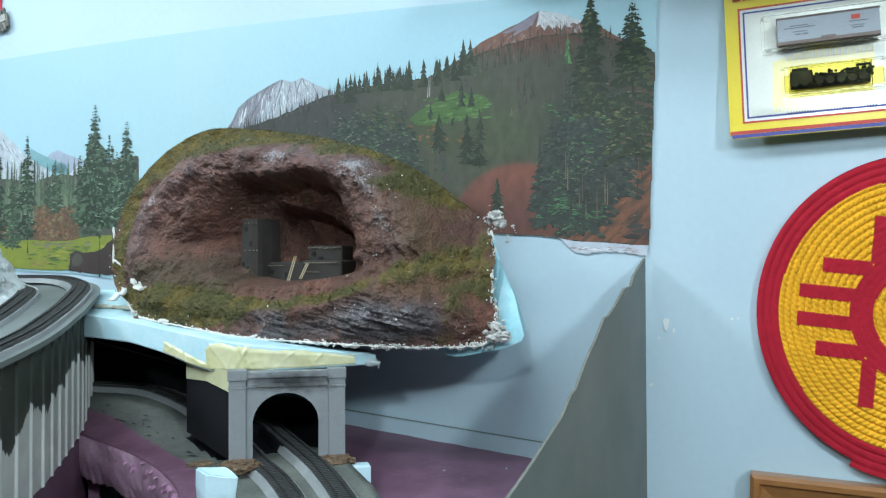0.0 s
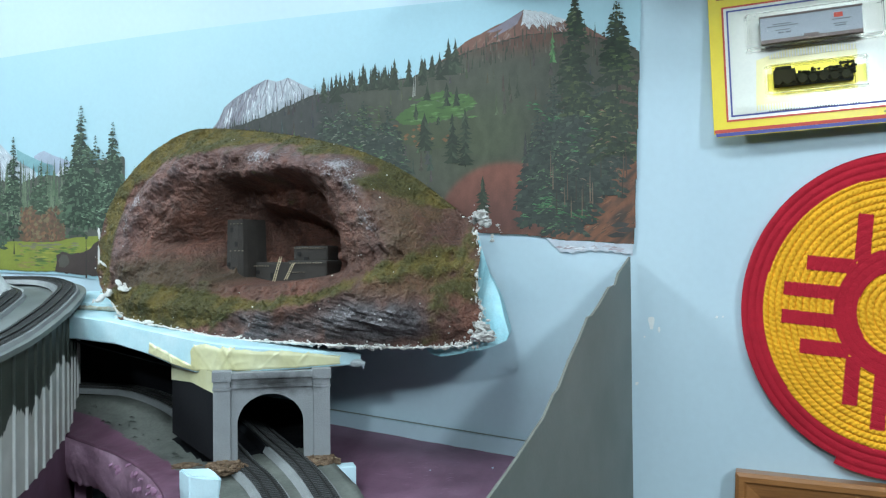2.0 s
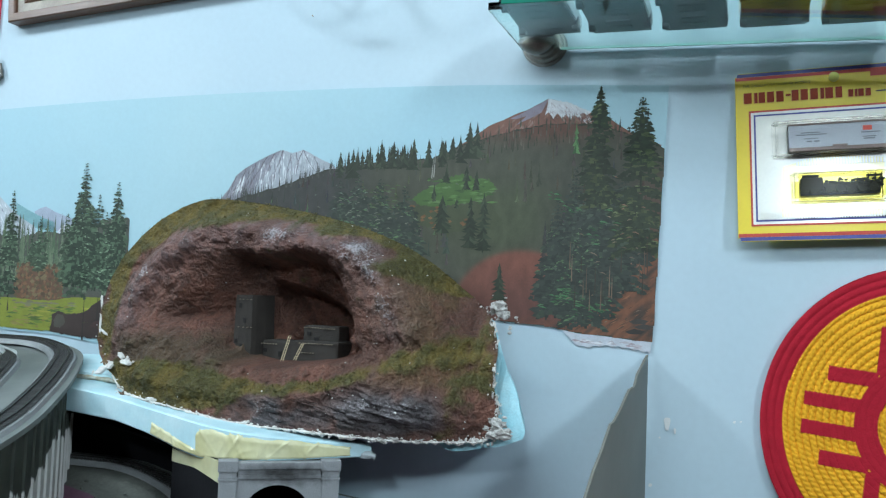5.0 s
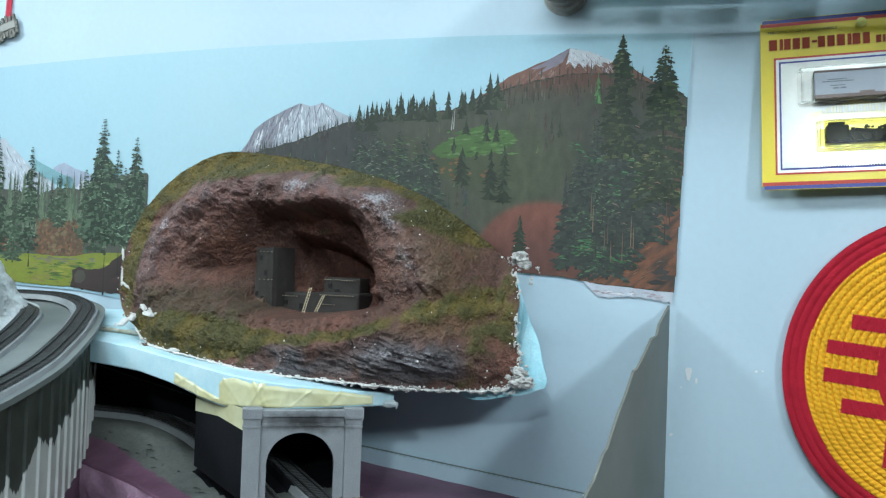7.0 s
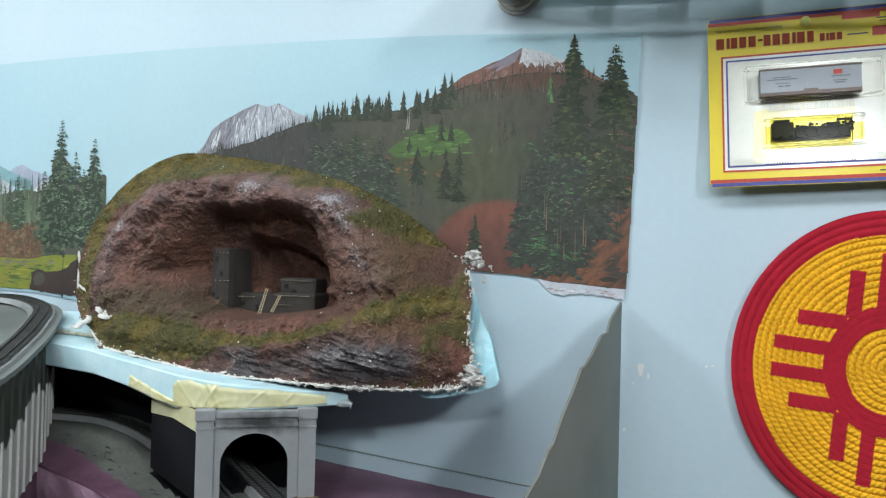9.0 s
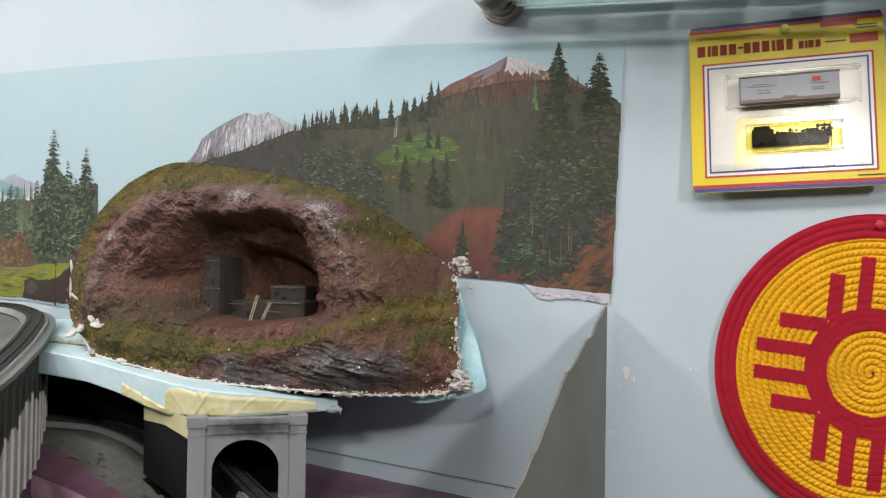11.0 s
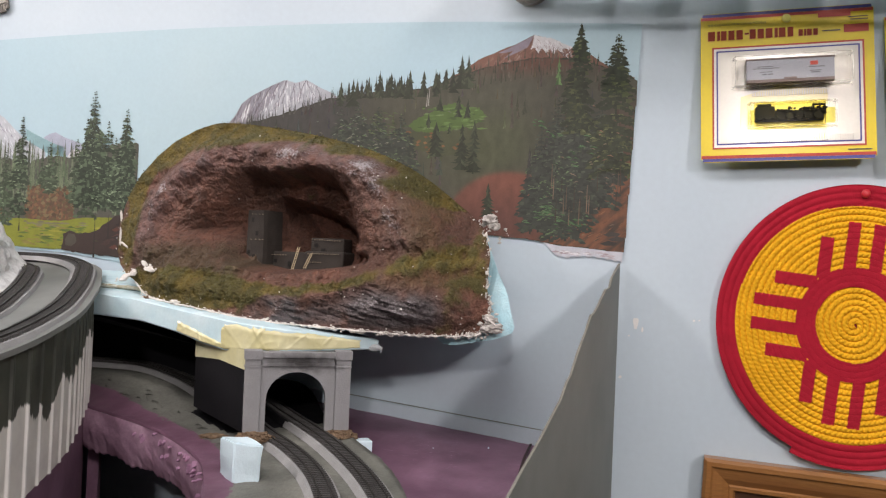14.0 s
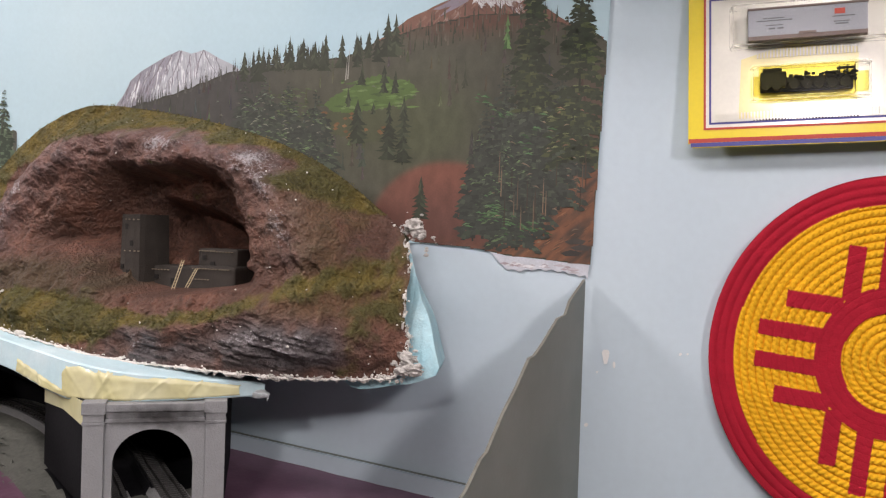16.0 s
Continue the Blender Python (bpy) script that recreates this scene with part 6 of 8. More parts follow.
def crumbs(name, spots, rmin, rmax, m, parent, label, seed):
    r_ = random.Random(seed)
    v, f = [], []
    for (x, y, z) in spots:
        rr = r_.uniform(rmin, rmax)
        t = bmesh.new()
        bmesh.ops.create_icosphere(t, subdivisions=1, radius=1)
        i = len(v)
        st = Vector((r_.uniform(0.6, 1.7), r_.uniform(0.5, 1.0), r_.uniform(0.5, 1.3)))
        for q in t.verts:
            k = rr * (1 + 0.45 * noise.noise(q.co * 1.7 + Vector((x, y, z)) * 900))
            v.append((x + q.co.x * k * st.x, y + q.co.y * k * st.y, z + q.co.z * k * st.z))
        for q in t.faces:
            f.append([i + w.index for w in q.verts])
        t.free()
    return tagged(part_np(name, v, f, m, parent, label, False), kind="stuff")


edge_spots = []
for i in range(NO):
    x, y, z = verts[i * NS + NS - 1]
    if z < 1.145 and rnd.random() < 0.62:
        for k in range(2 if x > -0.25 else 2):
            edge_spots.append((x + rnd.uniform(-0.003, 0.003), y - 0.0008 + rnd.uniform(-0.0012, 0.0012), z + rnd.gauss(0.0, 0.0011)))
crumbs("plaster_edge", edge_spots, 0.0003, 0.0011, M_PLASTER, hill, "chipped white plaster edge", 3)
rv, rf = [], []
for i in range(NO):
    x, y, z = verts[i * NS + NS - 1]
    low_ = float(smooth(1.150, 1.138, z))
    for k in range(6):
        p_ = OUT[i] + (OUT[(i + 1) % NO] - OUT[i]) * (k / 6)
        px = x + (p_[0] - OUT[i][0])
        pz = z + (p_[1] - OUT[i][1])
        w_ = (0.0006 + 0.0034 * max(0, noise.noise((px * 160, pz * 160, 1.0)) + 0.25) + 0.0016 * abs(noise.noise((px * 600, pz * 600, 2.0)))) * low_
        u_ = (0.0012 * max(0, noise.noise((px * 260, pz * 260, 5.0)))) * low_
        rv += [(px, y - 0.0008, pz + u_ + 0.0002), (px, y - 0.0022, pz - w_ * 0.4), (px, y - 0.0004, pz - w_)]
n_ = len(rv) // 3
for k in range(n_ - 1):
    if rv[3 * k][2] < 1.148 and abs(rv[3 * k][0] - rv[3 * k + 3][0]) < 0.004:
        rf += [(3 * k, 3 * k + 3, 3 * k + 4, 3 * k + 1), (3 * k + 1, 3 * k + 4, 3 * k + 5, 3 * k + 2)]
part_np("ragged_edge", rv, rf, M_PLASTER, hill, "ragged white plaster rim", False)
edge_spots = []
for i in range(NO):
    x, y, z = verts[i * NS + NS - 1]
    if (x > -0.14 and 1.108 < z < 1.225) or (x < -0.485 and z < 1.215):
        if rnd.random() < 0.35:
            continue
        for k in range(2 if x > -0.2 and z < 1.16 else 1):
            edge_spots.append((x + rnd.gauss(-0.002 if x > -0.2 else 0.001, 0.0022), y - 0.001 + rnd.uniform(-0.001, 0.001), z + rnd.gauss(0, 0.002)))
for cx, cz, n_, sp in [(-0.479, 1.155, 16, 0.0042), (-0.452, 1.164, 16, 0.0038), (-0.448, 1.136, 16, 0.002)]:
    edge_spots += [(cx + rnd.gauss(0, sp), -0.116 - 0.25 * max(0, 1.165 - cz) + rnd.uniform(-0.002, 0.001) - (0.013 if cz < 1.15 else 0), cz + rnd.gauss(0, sp * 0.6)) for _ in range(n_)]
crumbs("plaster_edge", edge_spots, 0.0003, 0.0008, M_PLASTER, hill, "broken white plaster edge", 4)


def chunk(x, y, z, sx, sz, turn, m, label, seed):
    """A broken plaster flake, flat and ragged."""
    bm = bmesh.new()
    bmesh.ops.create_icosphere(bm, subdivisions=3, radius=1)
    c_, s_ = math.cos(turn), math.sin(turn)
    for q in bm.verts:
        d = q.co + Vector((seed * 3.1, 0, 0))
        k = 1 + 0.75 * noise.noise(d * 1.9) + 0.45 * noise.noise(d * 4.5)
        u, w = q.co.x * sx * k, q.co.z * sz * k
        q.co = Vector((x + u * c_ - w * s_, y + q.co.y * min(sx, sz) * 0.8 * k, z + u * s_ + w * c_))
    part("plaster_chunk", bm, m, hill, label)


for k_, (cx, cy, cz, n_, sp, lean) in enumerate([(-0.470, -0.126, 1.1545, 15, 0.0048, 0.45), (-0.4475, -0.129, 1.1635, 13, 0.0040, -0.5)]):
    for j_ in range(n_):
        u_ = rnd.gauss(0, sp)
        chunk(cx + u_, cy + rnd.uniform(-0.002, 0.002), cz + u_ * lean + rnd.gauss(0, 0.0014), rnd.uniform(0.0006, 0.0020), rnd.uniform(0.0005, 0.0013), rnd.uniform(-1.2, 1.2), M_PLASTER if rnd.random() < 0.85 else M_CRUMB, "broken white plaster flake", 130 + 20 * k_ + j_)
for k_, (x_, y_, z_, w_, h_, a_) in enumerate([(-0.4745, -0.1275, 1.1525, 0.0085, 0.0036, 0.42), (-0.4655, -0.1285, 1.1560, 0.0046, 0.0034, 0.9), (-0.4510, -0.1310, 1.1660, 0.0042, 0.0030, -0.9), (-0.4455, -0.1315, 1.1605, 0.0062, 0.0028, -0.25)]):
    bm = bmesh.new()
    n_ = 11
    rim_ = [(math.cos(2 * math.pi * i / n_) * w_ * rnd.uniform(0.62, 1.15), math.sin(2 * math.pi * i / n_) * h_ * rnd.uniform(0.55, 1.2)) for i in range(n_)]
    ring_ = [[bm.verts.new((x_ + (u * math.cos(a_) - v_ * math.sin(a_)) * f_, y_ + d_ + 0.25 * v_, z_ + (u * math.sin(a_) + v_ * math.cos(a_)) * f_)) for u, v_ in rim_] for f_, d_ in ((1.0, 0.0016), (1.0, 0.0), (0.72, -0.0012))]
    for a, b in zip(ring_, ring_[1:]):
        for i in range(n_):
            bm.faces.new((a[i], a[(i + 1) % n_], b[(i + 1) % n_], b[i]))
    bm.faces.new(ring_[2])
    part("plaster_chunk", bm, M_PLASTER, hill, "broken white plaster flake")
chunk(-0.503, -0.099, 1.192, 0.0009, 0.0075, 0.0, M_PLASTER, "white plaster rim", 5)
chunk(-0.5045, -0.097, 1.214, 0.0010, 0.0050, 0.1, M_PLASTER, "white plaster rim", 6)
chunk(-0.497, -0.100, 1.184, 0.0045, 0.0012, -0.6, M_PLASTER, "white plaster rim", 7)
chunk(-0.444, -0.133, 1.1315, 0.0046, 0.0040, 0.2, M_CORK, "dark brown plaster lump", 8)
chunk(-0.107, -0.098, 1.1215, 0.0095, 0.0038, 0.1, M_CRUMB, "grey and white plaster lump", 9)
chunk(-0.111, -0.096, 1.1295, 0.0070, 0.0036, -0.3, M_CRUMB, "grey and white plaster lump", 10)
chunk(-0.1225, -0.058, 1.221, 0.0062, 0.0058, 0.3, M_CRUMB, "grey and white plaster lump", 11)
chunk(-0.1165, -0.060, 1.2165, 0.0042, 0.0034, -0.5, M_CRUMB, "grey and white plaster lump", 12)
for k_ in range(40):
    i_ = rnd.choice([i for i in range(NO) if 1.112 < verts[i * NS + NS - 1][2] < 1.214 and verts[i * NS + NS - 1][0] > -0.14])
    x_, y_, z_ = verts[i_ * NS + NS - 1]
    chunk(x_ + rnd.uniform(-0.002, 0.0015), y_ - 0.0010, z_ + rnd.uniform(-0.002, 0.002), rnd.uniform(0.0004, 0.0011), rnd.uniform(0.0007, 0.0030), rnd.uniform(-0.9, 0.9), M_PLASTER if rnd.random() < 0.6 else M_CRUMB, "chipped white plaster edge", 60 + k_)
for k_ in range(18):
    i_ = rnd.choice([i for i in range(NO) if verts[i * NS + NS - 1][2] < 1.145 and verts[i * NS + NS - 1][0] > -0.44])
    x_, y_, z_ = verts[i_ * NS + NS - 1]
    chunk(x_, y_ - 0.0012, z_ + rnd.uniform(-0.002, 0.001), rnd.uniform(0.0018, 0.0050), rnd.uniform(0.0007, 0.0018), rnd.uniform(-0.5, 0.4), M_PLASTER if rnd.random() < 0.75 else M_CRUMB, "chipped white plaster edge", 20 + k_)
rock_spots = [(-0.112 + rnd.gauss(0, 0.006), -0.096 + rnd.uniform(-0.004, 0.002), 1.123 + rnd.gauss(0, 0.0045)) for _ in range(55)]
crumbs("plaster_rubble", rock_spots, 0.0005, 0.0018, M_CRUMB, hill, "grey and white plaster rubble", 5)
knob_spots = [(-0.1235 + rnd.gauss(0, 0.0048), -0.056 + rnd.uniform(-0.004, 0.003), 1.2195 + rnd.gauss(0, 0.0045)) for _ in range(60)] + [(-0.108 + 0.001 * k, -0.056, 1.214 - 0.002 * k) for k in range(4)] + [(-0.113, -0.056, 1.206 - 0.0017 * k) for k in range(4)]
crumbs("plaster_rubble", knob_spots, 0.0005, 0.0016, M_CRUMB, hill, "lump of grey and white plaster", 6)
specks = [p for p in (verts[rnd.randrange(NO) * NS + rnd.randrange(60, NS - 2)] for _ in range(95)) if p[0] > -0.24 or rnd.random() < 0.22] + [(-0.348, -0.1, 1.296), (-0.467, -0.084, 1.245), (-0.248, -0.09, 1.288)]
crumbs("white_specks", [(x, y - 0.0006, z) for x, y, z in specks], 0.0003, 0.0009, M_PLASTER, hill, "tiny white plaster specks", 8)

# pale blue foam behind the hill's open edge
bm = bmesh.new()
q = [(-0.150, 1.190), (-0.134, 1.207), (-0.124, 1.206), (-0.117, 1.193), (-0.107, 1.174), (-0.0965, 1.155), (-0.0905, 1.135), (-0.0870, 1.1215), (-0.0925, 1.1165), (-0.116, 1.109), (-0.16, 1.110)]
q = [tuple(p) for p in spline(q, 0.006, True)[:-1]]
prism(bm, q, lambda p: (p[0] - 0.014, -0.040, p[1]), lambda p: (p[0] - 0.002, float(np.interp(p[1], [1.10, 1.14, 1.17, 1.205], [-0.090, -0.0875, -0.080, -0.058])), p[1]))
tagged(part("foam_backing", bm, material("pale_turquoise_foam", (0.38, 0.66, 0.75), 0.5, 0.12, 60, 500, 0.2, second=(0.50, 0.72, 0.78)), smooth=False), "pale turquoise foam backing behind the hill edge", "foam")

# ---------------------------------------------------------------- pueblo in the cave
tower = thing("pueblo_tower", -0.36, -0.07, 1.172, "grey-brown adobe tower with small dark windows", "model tower")
bm = bmesh.new()
pl = [(-0.3728, -0.064), (-0.3720, -0.0745), (-0.3695, -0.0782), (-0.3640, -0.0796), (-0.3560, -0.0796), (-0.3510, -0.0780), (-0.3490, -0.0735), (-0.3462, -0.060), (-0.3452, -0.046), (-0.372, -0.046)]
prism(bm, pl, lambda p: (p[0], p[1], 1.168), lambda p: (-0.36 + (p[0] + 0.36) * 0.92, -0.064 + (p[1] + 0.064) * 0.94, 1.2245 + 0.0008 * noise.noise((p[0] * 300, 0, 0))))
part("tower_wall", bm, M_ADOBE, tower)
for x, y, z, w, h in [(-0.3630, -0.0786, 1.2125, 0.0026, 0.0044), (-0.3580, -0.0790, 1.1990, 0.0026, 0.0044), (-0.3660, -0.0793, 1.1805, 0.0024, 0.0036), (-0.3600, -0.0800, 1.1700, 0.0030, 0.0098)]:
    bm = bmesh.new()
    box(bm, x - w / 2, x + w / 2, y - 0.0006, y + 0.003, z, z + h)
    part("opening", bm, M_DARK, tower)


def stubs(parent, pts):
    for x, y, z in pts:
        bm = bmesh.new()
        tube(bm, [(x, y + 0.002, z), (x, y - 0.0016, z)], 0.00042, 6)
        part("beam_end", bm, M_STUB, parent)


stubs(tower, [(x, -0.0790 + 38 * (x + 0.3585) ** 2, 1.2205) for x in (-0.3680, -0.3640, -0.3600, -0.3560, -0.3525)] + [(x, -0.0795 + 34 * (x + 0.3585) ** 2, 1.1950) for x in (-0.3690, -0.3640, -0.3585, -0.3545, -0.3515)])
house = thing("pueblo_house", -0.29, -0.06, 1.168, "low grey-brown adobe house on two levels", "model house")
bm = bmesh.new()
for x0, x1, y0, y1, z0, z1 in [(-0.346, -0.306, -0.066, -0.04, 1.163, 1.1840), (-0.309, -0.2665, -0.070, -0.04, 1.163, 1.1855)]:
    round_box(bm, x0, x1, y0, y1, z0, z1, 0.0024)
part("lower_storey", bm, M_ADOBE, house)
bm = bmesh.new()
round_box(bm, -0.3065, -0.2700, -0.062, -0.04, 1.184, 1.1990, 0.0022)
part("upper_storey", bm, M_ADOBE, house)
for x, y, z, w, h in [(-0.300, -0.062, 1.1900, 0.0036, 0.0034), (-0.2925, -0.062, 1.1855, 0.0040, 0.0030), (-0.3425, -0.066, 1.1730, 0.0032, 0.0034), (-0.327, -0.066, 1.1690, 0.0030, 0.0052)]:
    bm = bmesh.new()
    box(bm, x - w / 2, x + w / 2, y - 0.0012, y + 0.003, z, z + h)
    part("opening", bm, M_DARK, house)
stubs(house, [(-0.3045 + 0.0027 * k, -0.0625, 1.197) for k in range(6)] + [(-0.288 + 0.0027 * k, -0.0625, 1.1966) for k in range(6)] + [(-0.3045 + 0.0030 * k, -0.071, 1.183) for k in range(8)] + [(-0.280 + 0.0026 * k, -0.071, 1.183) for k in range(4)] + [(-0.302 + 0.0028 * k, -0.0705, 1.1745) for k in range(5)] + [(-0.346 + 0.0030 * k, -0.0665, 1.1805) for k in range(6)])


def ladder(x0, y0, z0, x1, y1, z1, w, n, label):
    th = thing("ladder", x0, y0, z0, label, "ladder", "pueblo ladders")
    a, b = Vector((x0, y0, z0)), Vector((x1, y1, z1))
    side = Vector((w / 2, 0, 0))
    for s in (-1, 1):
        bm = bmesh.new()
        tube(bm, [a + side * s, b + side * s * 0.9 + (b - a) * 0.05], 0.00030, 6)
        part("stile", bm, M_LADDER, th)
    for k in range(n):
        p = a + (b - a) * ((k + 0.6) / n)
        bm = bmesh.new()
        tube(bm, [p - side * 1.15, p + side * 1.15], 0.00026, 6)
        part("rung", bm, M_LADDER, th)


ladder(-0.3180, -0.0785, 1.1660, -0.3165, -0.0685, 1.1880, 0.0024, 9, "tall pale wooden ladder leaning on the adobe house")
ladder(-0.3040, -0.0805, 1.1680, -0.3010, -0.0720, 1.1825, 0.0024, 7, "short pale wooden ladder leaning on the adobe house")

# ---------------------------------------------------------------- grey profile board at the layout's end
bm = bmesh.new()
prof = [(-0.004, 1.186), (-0.020, 1.180), (-0.042, 1.172), (-0.052, 1.1625), (-0.070, 1.1615), (-0.100, 1.148), (-0.118, 1.1415), (-0.128, 1.141), (-0.150, 1.126), (-0.172, 1.114), (-0.190, 1.101), (-0.196, 1.0965), (-0.205, 1.0945), (-0.225, 1.082), (-0.240, 1.077), (-0.262, 1.069), (-0.285, 1.061), (-0.322, 1.050), (-0.36, 1.037), (-0.42, 1.026), (-0.52, 1.01), (-0.62, 1.0)]
bx = lambda y: -0.0035 + 0.1 * y
ring = [(y, z) for y, z in prof] + [(-0.62, 0.70), (-0.004, 0.70)]
a = [bm.verts.new((bx(y) + 0.0010, y, z)) for y, z in ring]
b = [bm.verts.new((bx(y) - 0.0010, y, z)) for y, z in ring]
bm.faces.new(a)
bm.faces.new(b)
for i in range(len(a)):
    j = (i + 1) % len(a)
    f = bm.faces.new((a[i], a[j], b[j], b[i]))
    f.material_index = 1
board = part("profile_board", bm, [M_GREY_BOARD, M_RAW_EDGE])
tagged(board, "grey primed hardboard end panel cut to a mountain profile", "profile board")

# ---------------------------------------------------------------- curved retaining wall and upper deck
def deck_z(x, y):
    return 1.152 + 0.16 * (min(y, -0.03) + 0.1)


RIMLINE = spline([(-0.80, -0.018), (-0.70, -0.012), (-0.64, -0.016), (-0.586, -0.040), (-0.553, -0.065), (-0.527, -0.096), (-0.496, -0.138), (-0.468, -0.180), (-0.422, -0.258), (-0.396, -0.325), (-0.385, -0.372), (-0.383, -0.42), (-0.39, -0.48), (-0.40, -0.56), (-0.41, -0.66)], 0.0015)
dt = np.gradient(RIMLINE, axis=0)
dt /= np.linalg.norm(dt, axis=1)[:, None]
dn_ = np.stack([-dt[:, 1], dt[:, 0]], 1)
if dn_[len(dn_) // 2][0] < 0:
    dn_ = -dn_
arc = np.concatenate([[0], np.cumsum(np.linalg.norm(np.diff(RIMLINE, axis=0), axis=1))])
retaining = thing("retaining_wall", -0.47, -0.18, 0.9, "corrugated pale retaining wall with dripping dark grey paint", "retaining wall")
verts, faces, run = [], [], []
NZ = 10
for k in range(len(RIMLINE)):
    rib = 0.0017 * (smooth(0.78, 0.84, (arc[k] / 0.0225) % 1) - smooth(0.94, 1.0, (arc[k] / 0.0225) % 1)) + 0.0006 * noise.noise((arc[k] * 60, 0, 0))
    p = RIMLINE[k] - dn_[k] * 0.006 + dn_[k] * rib
    zt = deck_z(*RIMLINE[k]) - 0.004
    for j in range(NZ + 1):
        v = 0.113 * j / NZ
        verts.append((p[0], p[1], zt - v))
        run.append((arc[k], v, 0))
for k in range(len(RIMLINE) - 1):
    for j in range(NZ):
        faces.append((k * (NZ + 1) + j, (k + 1) * (NZ + 1) + j, (k + 1) * (NZ + 1) + j + 1, k * (NZ + 1) + j + 1))
face_ = part_np("corrugated_face", verts, faces, M_TRESTLE, retaining, "", False)
at_ = face_.data.attributes.new("run", "FLOAT_VECTOR", "POINT")
at_.data.foreach_set("vector", np.array(run, np.float32).ravel())
# the body behind the face
bm = bmesh.new()
coarse = RIMLINE[::8] - dn_[::8] * 0.0085
ringp = [tuple(p) for p in coarse] + [(-0.95, -0.66), (-0.95, -0.018)]
prism(bm, ringp, lambda p: (p[0], p[1], 0.89), lambda p: (p[0], p[1], deck_z(*p) - 0.0045))
part("core", bm, M_PURPLE, retaining, "dark purple foam core under the sheet")
# small purple foam strip hanging below at the wall's end
bm = bmesh.new()
q = [(-0.530, -0.098), (-0.512, -0.122), (-0.502, -0.118), (-0.520, -0.090)]
prism(bm, q, lambda p: (p[0], p[1], 0.89), lambda p: (p[0], p[1], 0.992))
tagged(part("foam_offcut", bm, M_PURPLE), "purple foam offcut at the foot of the retaining wall", "foam offcut")
bm = bmesh.new()
ringp = [tuple(p) for p in (RIMLINE[::6] + dn_[::6] * 0.0015)] + [(-0.95, -0.66), (-0.95, -0.014)]
prism(bm, ringp, lambda p: (p[0], p[1], deck_z(*p) - 0.0045), lambda p: (p[0], p[1], deck_z(*p)))
deck = tagged(part("track_deck", bm, M_DECK), "grey painted deck carrying two curved tracks", "deck", "", "structure")


def deck_track(d, label):
    p = RIMLINE[40::36] - dn_[40::36] * d
    keep = [tuple(p[0])]
    for q in p[1:]:
        if math.hypot(q[0] - keep[-1][0], q[1] - keep[-1][1]) > 0.02:
            keep.append(tuple(q))
    return track("railway_track", keep, deck_z, label)


deck_track(0.0165, "dark model railway track along the outer deck edge")
deck_track(0.067, "dark model railway track along the inner side of the deck")

# white plaster rock on the deck
FOOT = spline([(-0.492, -0.312), (-0.508, -0.262), (-0.566, -0.170), (-0.612, -0.092), (-0.66, -0.052), (-0.75, -0.055), (-0.82, -0.15), (-0.80, -0.30), (-0.72, -0.42), (-0.60, -0.46), (-0.51, -0.40)], 0.0055, True)[:-1]
PEAK = np.array([-0.648, -0.135])
verts, faces = [], []
NU, NV = len(FOOT), 70
for j in range(NV + 1):
    t = j / NV
    r = float(np.interp(t, [0, 0.06, 0.15, 0.3, 0.5, 0.7, 0.85, 0.95, 1], [1, 0.86, 0.70, 0.58, 0.50, 0.42, 0.30, 0.17, 0]))
    for i in range(NU):
        p = PEAK + (FOOT[i] - PEAK) * r
        zb = deck_z(*FOOT[i]) - 0.001
        z = zb + (1.2215 - zb) * t
        out = (FOOT[i] - PEAK) / np.linalg.norm(FOOT[i] - PEAK)
        n1, n2 = fbm(p[0], p[1], z, 20, 3), abs(fbm(p[0], p[1], z * 0.6, 60, 4))
        k = (0.034 * n1 - 0.016 * n2) * min(1, 6 * t) * min(1, 6 * (1 - t))
        verts.append((p[0] + out[0] * k, p[1] + out[1] * k, z))
for j in range(NV):
    for i in range(NU):
        k = (i + 1) % NU
        faces.append((j * NU + i, j * NU + k, (j + 1) * NU + k, (j + 1) * NU + i))
tagged(part_np("plaster_rock", verts, faces, material("bright_white_plaster", (0.66, 0.67, 0.66), 0.8, 0.16, 50, 400, 0.8, second=(0.74, 0.75, 0.74))), "bare white plaster rock outcrop on the track deck", "model rock")

# ---------------------------------------------------------------- things on the wall
def flat(bm, pts, y):
    return bm.faces.new([bm.verts.new((x, y, z)) for x, z in pts])


M_CREAM = material("cream_yellow_card", (0.78, 0.68, 0.30), 0.32, 0.05, 30, 400, 0.02, coat=1.0)
M_CREAM.node_tree.nodes["Principled BSDF"].inputs["Coat Roughness"].default_value = 0.15


M_CARD_BRICK = material("brick_red_ink", (0.26, 0.045, 0.015), 0.6, 0.05, 30, 400, 0, spec=0.2)


